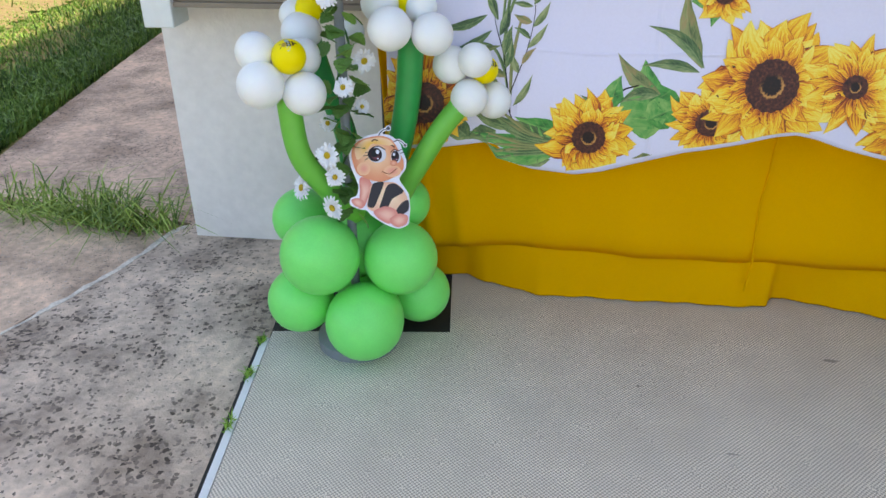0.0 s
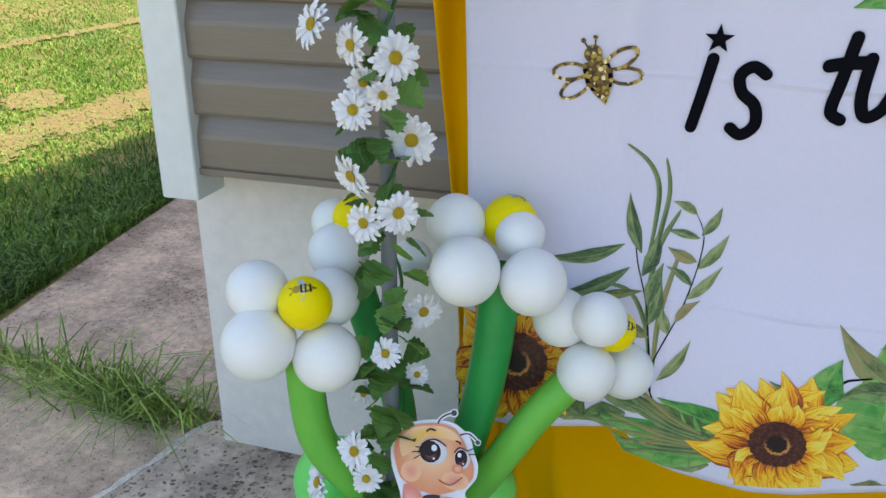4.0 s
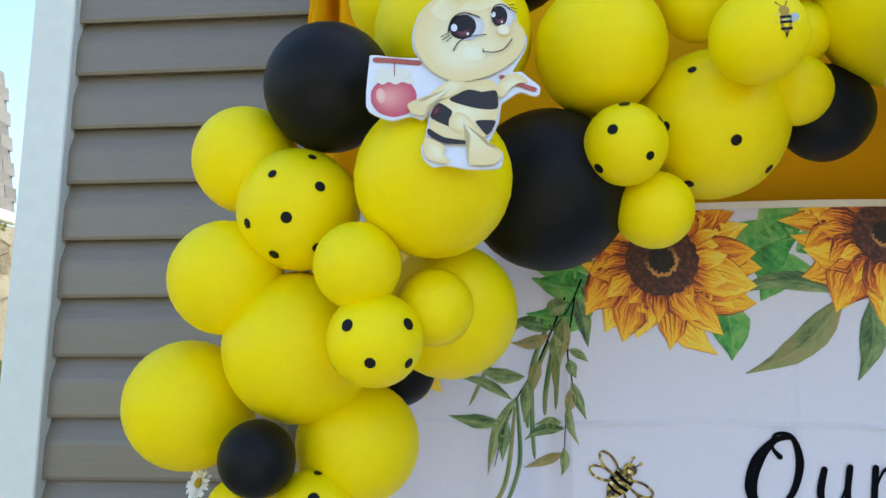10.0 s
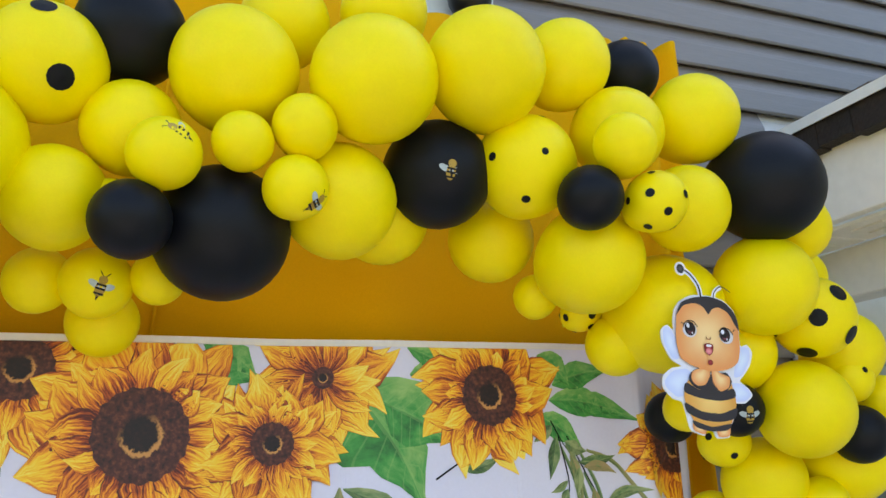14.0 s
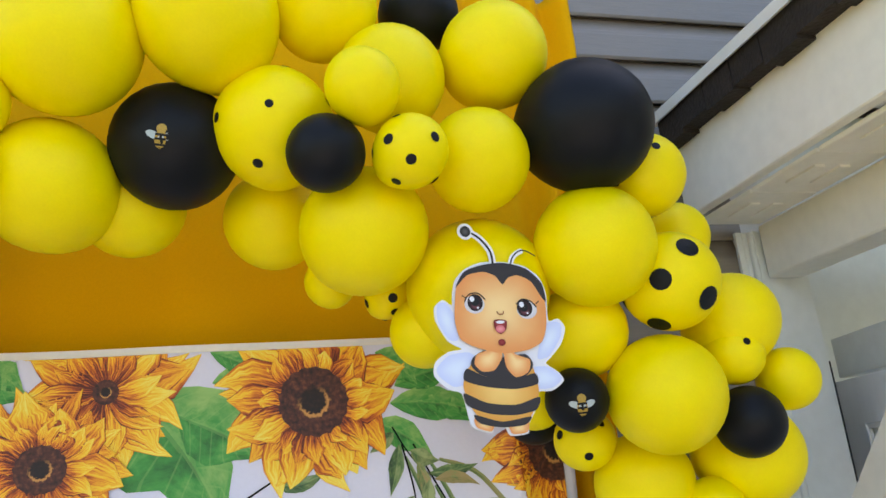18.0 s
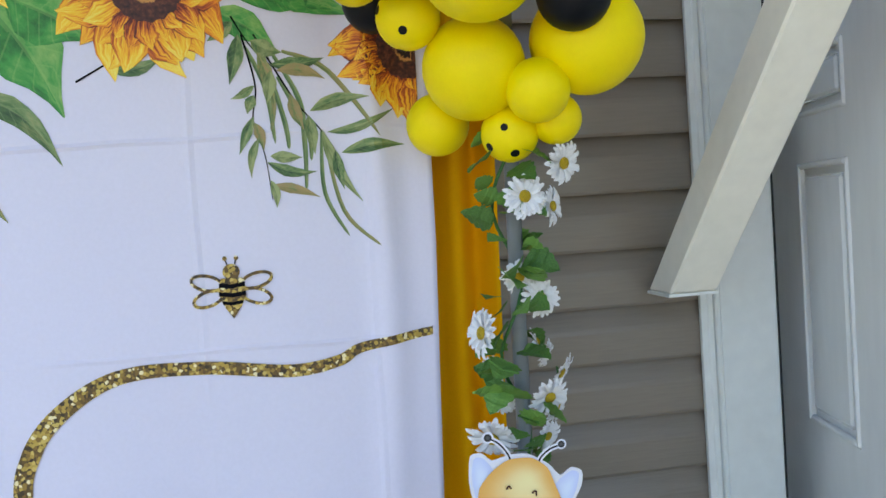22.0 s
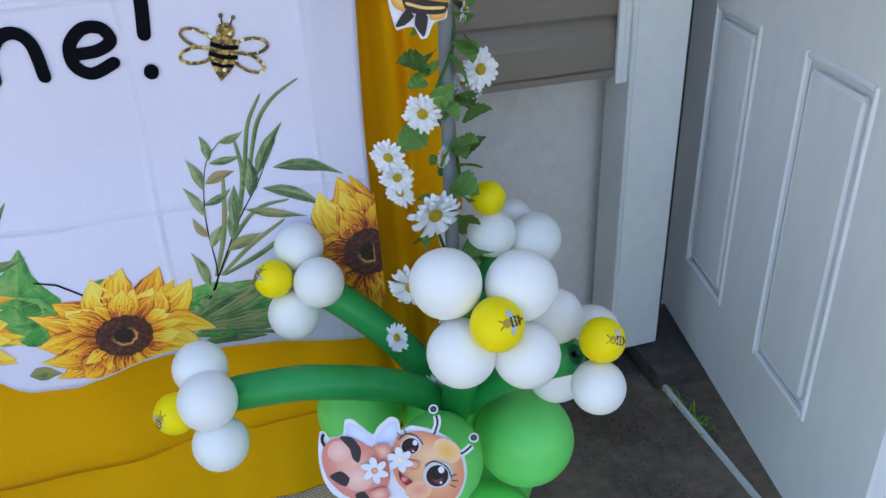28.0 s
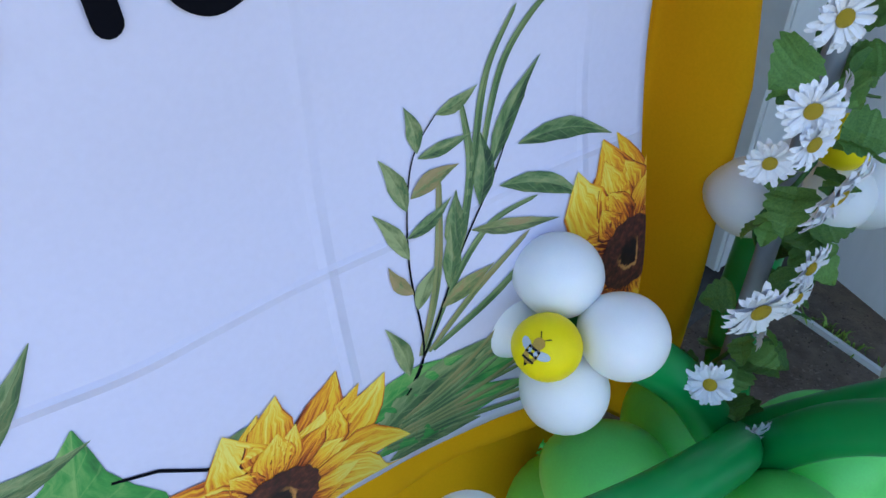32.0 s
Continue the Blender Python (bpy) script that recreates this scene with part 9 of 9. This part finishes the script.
blob(bee, "stripe", "ink", [(-8, -71), (19, -67), (9, -98), (-6, -131), (-22, -128), (-17, -98)])
blob(bee, "stripe", "ink", [(28, -75), (47, -70), (68, -86), (65, -95), (41, -109), (26, -136), (8, -134), (17, -103)])
blob(bee, "stripe", "ink", [(63, -120), (81, -111), (82, -136), (64, -150), (45, -148)])
blob(bee, "leg", "pink", [(-7, -141), (23, -128), (50, -137), (57, -161), (32, -172), (5, -159)])
blob(bee, "foot", "pink", [(35, -159), (58, -146), (80, -152), (77, -172), (56, -181), (40, -174)])
blob(bee, "face", "face_rose", [(-63, -5), (-58, 24), (-33, 41), (8, 49), (37, 41), (55, 15), (68, -11), (68, -34), (45, -54), (13, -66), (-20, -61), (-49, -45)], (-6, 3))
blob(bee, "forehead", "brow_gold", [(-55, 17), (-31, 38), (9, 45), (34, 38), (45, 24), (20, 26), (-9, 28), (-28, 5), (-48, -12)], (-13, 30))
spot(bee, "cheek", "cheek", -32, -34, 16.9, 16.8)
spot(bee, "cheek", "cheek", 41, -39, 22.0, 14.7)
spot(bee, "eye_white", "eyewhite", 2, 2, 23.2, 20.3)
spot(bee, "iris", "iris", -3, 2, 17.6, 17.5)
spot(bee, "iris_glow", "plum", -1, -5, 10.9, 7.4)
spot(bee, "pupil", "black", -4, 4, 8.8, 9.1)
spot(bee, "eye_glint", "paper", 3, 9, 4.6, 5.3)
spot(bee, "eye_glint", "paper", 4, -8, 1.9, 1.9)
spot(bee, "eye_white", "eyewhite", 50, -3, 12.8, 16.5)
spot(bee, "iris", "iris", 48, -2, 10.1, 13.8)
spot(bee, "iris_glow", "plum", 49, -8, 6.2, 5.8)
spot(bee, "pupil", "black", 47, -1, 5.0, 7.2)
spot(bee, "eye_glint", "paper", 45, 3, 3.2, 3.7)
spot(bee, "eye_glint", "paper", 52, -10, 1.3, 1.3)
line(bee, "eyelid", "black", [(-22, -3), (-15, 15), (4, 23), (23, 14)], 2.2)
line(bee, "eyelid", "black", [(36, 6), (44, 15), (56, 11)], 2.0)
line(bee, "eyelash", "black", [(-19, 1), (-33, -2)], 1.6)
line(bee, "eyelash", "black", [(-19, -5), (-29, -13)], 1.6)
line(bee, "eyelash", "black", [(-17, 8), (-28, 7)], 1.6)
line(bee, "eyelash", "black", [(56, 11), (67, 17)], 1.6)
line(bee, "eyelash", "black", [(59, 6), (71, 8)], 1.6)
line(bee, "eyebrow", "brown", [(-12, 34), (-5, 39), (4, 37)], 2.8)
line(bee, "eyebrow", "brown", [(37, 25), (43, 24), (46, 20)], 2.7)
spot(bee, "nose", "nose", 44, -19, 9.2, 7.4)
line(bee, "smile", "rust", [(14, -40), (34, -46), (53, -31)], 2.0)
bee = card((1.837, -0.442, 0.502), -12, -18, "flat card bee figure lying down with white flowers",
           [(-188, 56), (-183, 84), (-174, 84), (-169, 74), (-147, 78), (-142, 101), (-128, 101), (-100, 73), (-91, 85), (-71, 100), (-57, 95), (-54, 76), (-37, 83), (-2, 72), (29, 50), (45, 23), (47, -12), (35, -44), (11, -63), (-13, -66), (-23, -63), (-5, -81), (9, -110), (3, -127), (-44, -127), (-90, -129), (-117, -102), (-120, -70), (-116, -46), (-144, -39), (-170, -24), (-184, 4), (-188, 29)])
blob(bee, "wing", "wing", [(-140, 96), (-125, 92), (-98, 67), (-109, 58), (-140, 75)])
blob(bee, "wing", "wing", [(-97, 61), (-82, 85), (-63, 93), (-58, 75), (-69, 57)])
blob(bee, "wing", "wing", [(-107, -46), (-116, -76), (-106, -106), (-79, -125), (-69, -85), (-83, -53)])
blob(bee, "wing", "wing", [(-50, -52), (-18, -66), (4, -109), (-19, -115), (-51, -110), (-68, -74)])
line(bee, "antenna_rim", "paper", [(-2, 65), (5, 83), (4, 97)], 11.4)
spot(bee, "antenna_rim", "paper", 0, 108, 7.9, 8.0)
line(bee, "antenna", "black", [(-2, 65), (5, 83), (4, 97)], 3.5)
spot(bee, "antenna_knob", "knob", 0, 108, 5.3, 5.3)
line(bee, "antenna_rim", "paper", [(25, 25), (44, 30), (58, 41)], 11.6)
spot(bee, "antenna_rim", "paper", 62, 54, 8.2, 8.3)
line(bee, "antenna", "black", [(25, 25), (44, 30), (58, 41)], 3.6)
spot(bee, "antenna_knob", "knob", 62, 54, 5.5, 5.5)
line(bee, "stinger", "black", [(-173, 55), (-180, 71), (-177, 83)], 5.0)
blob(bee, "body", "pink", [(-181, 55), (-166, 72), (-135, 73), (-107, 55), (-82, 35), (-77, 0), (-89, -28), (-126, -38), (-155, -23), (-176, 5), (-183, 32)], (-129, 18))
spot(bee, "rump", "rosepale", -155, 51, 18.5, 17.9)
spot(bee, "knee", "rosepale", -128, 2, 24.1, 22.0)
blob(bee, "stripe", "ink", [(-152, 75), (-133, 73), (-120, 51), (-125, 29), (-134, 36), (-138, 54)])
blob(bee, "stripe", "ink", [(-174, 10), (-155, 17), (-142, 4), (-149, -10), (-162, -3)])
blob(bee, "stripe", "ink", [(-135, -25), (-120, -22), (-111, -42), (-131, -40)])
blob(bee, "face", "face_rose", [(-74, 28), (-62, 65), (-25, 73), (14, 57), (39, 23), (42, -16), (24, -50), (-10, -59), (-40, -39), (-65, -12)], (-2, 24))
spot(bee, "forehead", "brow_gold", 17, 36, 25.2, 18.4, -45)
spot(bee, "cheek", "cheek", -33, -28, 21.5, 16.9)
spot(bee, "eye_white", "eyewhite", -40, 51, 20.2, 15.4, 35)
spot(bee, "iris", "iris", -41, 50, 14.1, 13.6, 35)
spot(bee, "iris_glow", "plum", -41, 44, 8.7, 5.7, 35)
spot(bee, "pupil", "black", -41, 52, 7.0, 7.1, 35)
spot(bee, "eye_glint", "paper", -33, 55, 4.0, 4.7)
spot(bee, "eye_glint", "paper", -37, 41, 1.7, 1.7)
spot(bee, "eye_white", "eyewhite", -0, -3, 24.3, 23.4)
spot(bee, "iris", "iris", -1, -5, 18.0, 18.7)
spot(bee, "iris_glow", "plum", -1, -13, 11.2, 7.9)
spot(bee, "pupil", "black", -2, -2, 9.0, 9.7)
spot(bee, "eye_glint", "paper", 6, 5, 5.0, 5.9)
spot(bee, "eye_glint", "paper", 4, -17, 2.1, 2.2)
line(bee, "eyelid", "black", [(-59, 62), (-47, 72), (-30, 66), (-20, 51)], 1.9)
line(bee, "eyelid", "black", [(-20, 14), (-5, 21), (15, 9), (22, -12)], 1.9)
line(bee, "eyelash", "black", [(-54, 68), (-61, 76)], 1.5)
line(bee, "eyelash", "black", [(-47, 71), (-49, 81)], 1.5)
line(bee, "eyelash", "black", [(20, -7), (31, -5)], 1.6)
line(bee, "eyelash", "black", [(20, -14), (32, -17)], 1.6)
line(bee, "eyelash", "black", [(18, -21), (28, -28)], 1.6)
blob(bee, "mouth", "lips", [(-62, 14), (-56, 1), (-42, -10), (-52, -16), (-62, -4)])
spot(bee, "tongue", "tongue", -55, -5, 5.3, 4.6)
spot(bee, "nose", "nose", -37, 18, 9.7, 8.3)
blob(bee, "paw", "pink", [(-100, 56), (-77, 58), (-72, 38), (-90, 33)])
blob(bee, "paw", "pink", [(-111, -20), (-88, -15), (-79, -32), (-99, -40), (-114, -30)])
spot(bee, "petal", "paper", -89, 8, 9.6, 6.0, -17)
spot(bee, "petal", "paper", -99, 1, 9.6, 6.0, -77)
spot(bee, "petal", "paper", -111, 8, 9.5, 6.0, -137)
spot(bee, "petal", "paper", -113, 22, 9.5, 5.9, -197)
spot(bee, "petal", "paper", -102, 29, 9.5, 5.9, -257)
spot(bee, "petal", "paper", -90, 22, 9.6, 5.9, -317)
spot(bee, "flower_core", "nose", -101, 15, 5.2, 5.5)
spot(bee, "petal", "paper", -48, 23, 9.7, 6.0, -17)
spot(bee, "petal", "paper", -57, 17, 9.7, 6.0, -77)
spot(bee, "petal", "paper", -69, 23, 9.6, 6.0, -137)
spot(bee, "petal", "paper", -70, 36, 9.6, 5.9, -197)
spot(bee, "petal", "paper", -60, 43, 9.6, 5.9, -257)
spot(bee, "petal", "paper", -49, 36, 9.7, 5.9, -317)
spot(bee, "flower_core", "creampale", -59, 30, 5.3, 5.5)
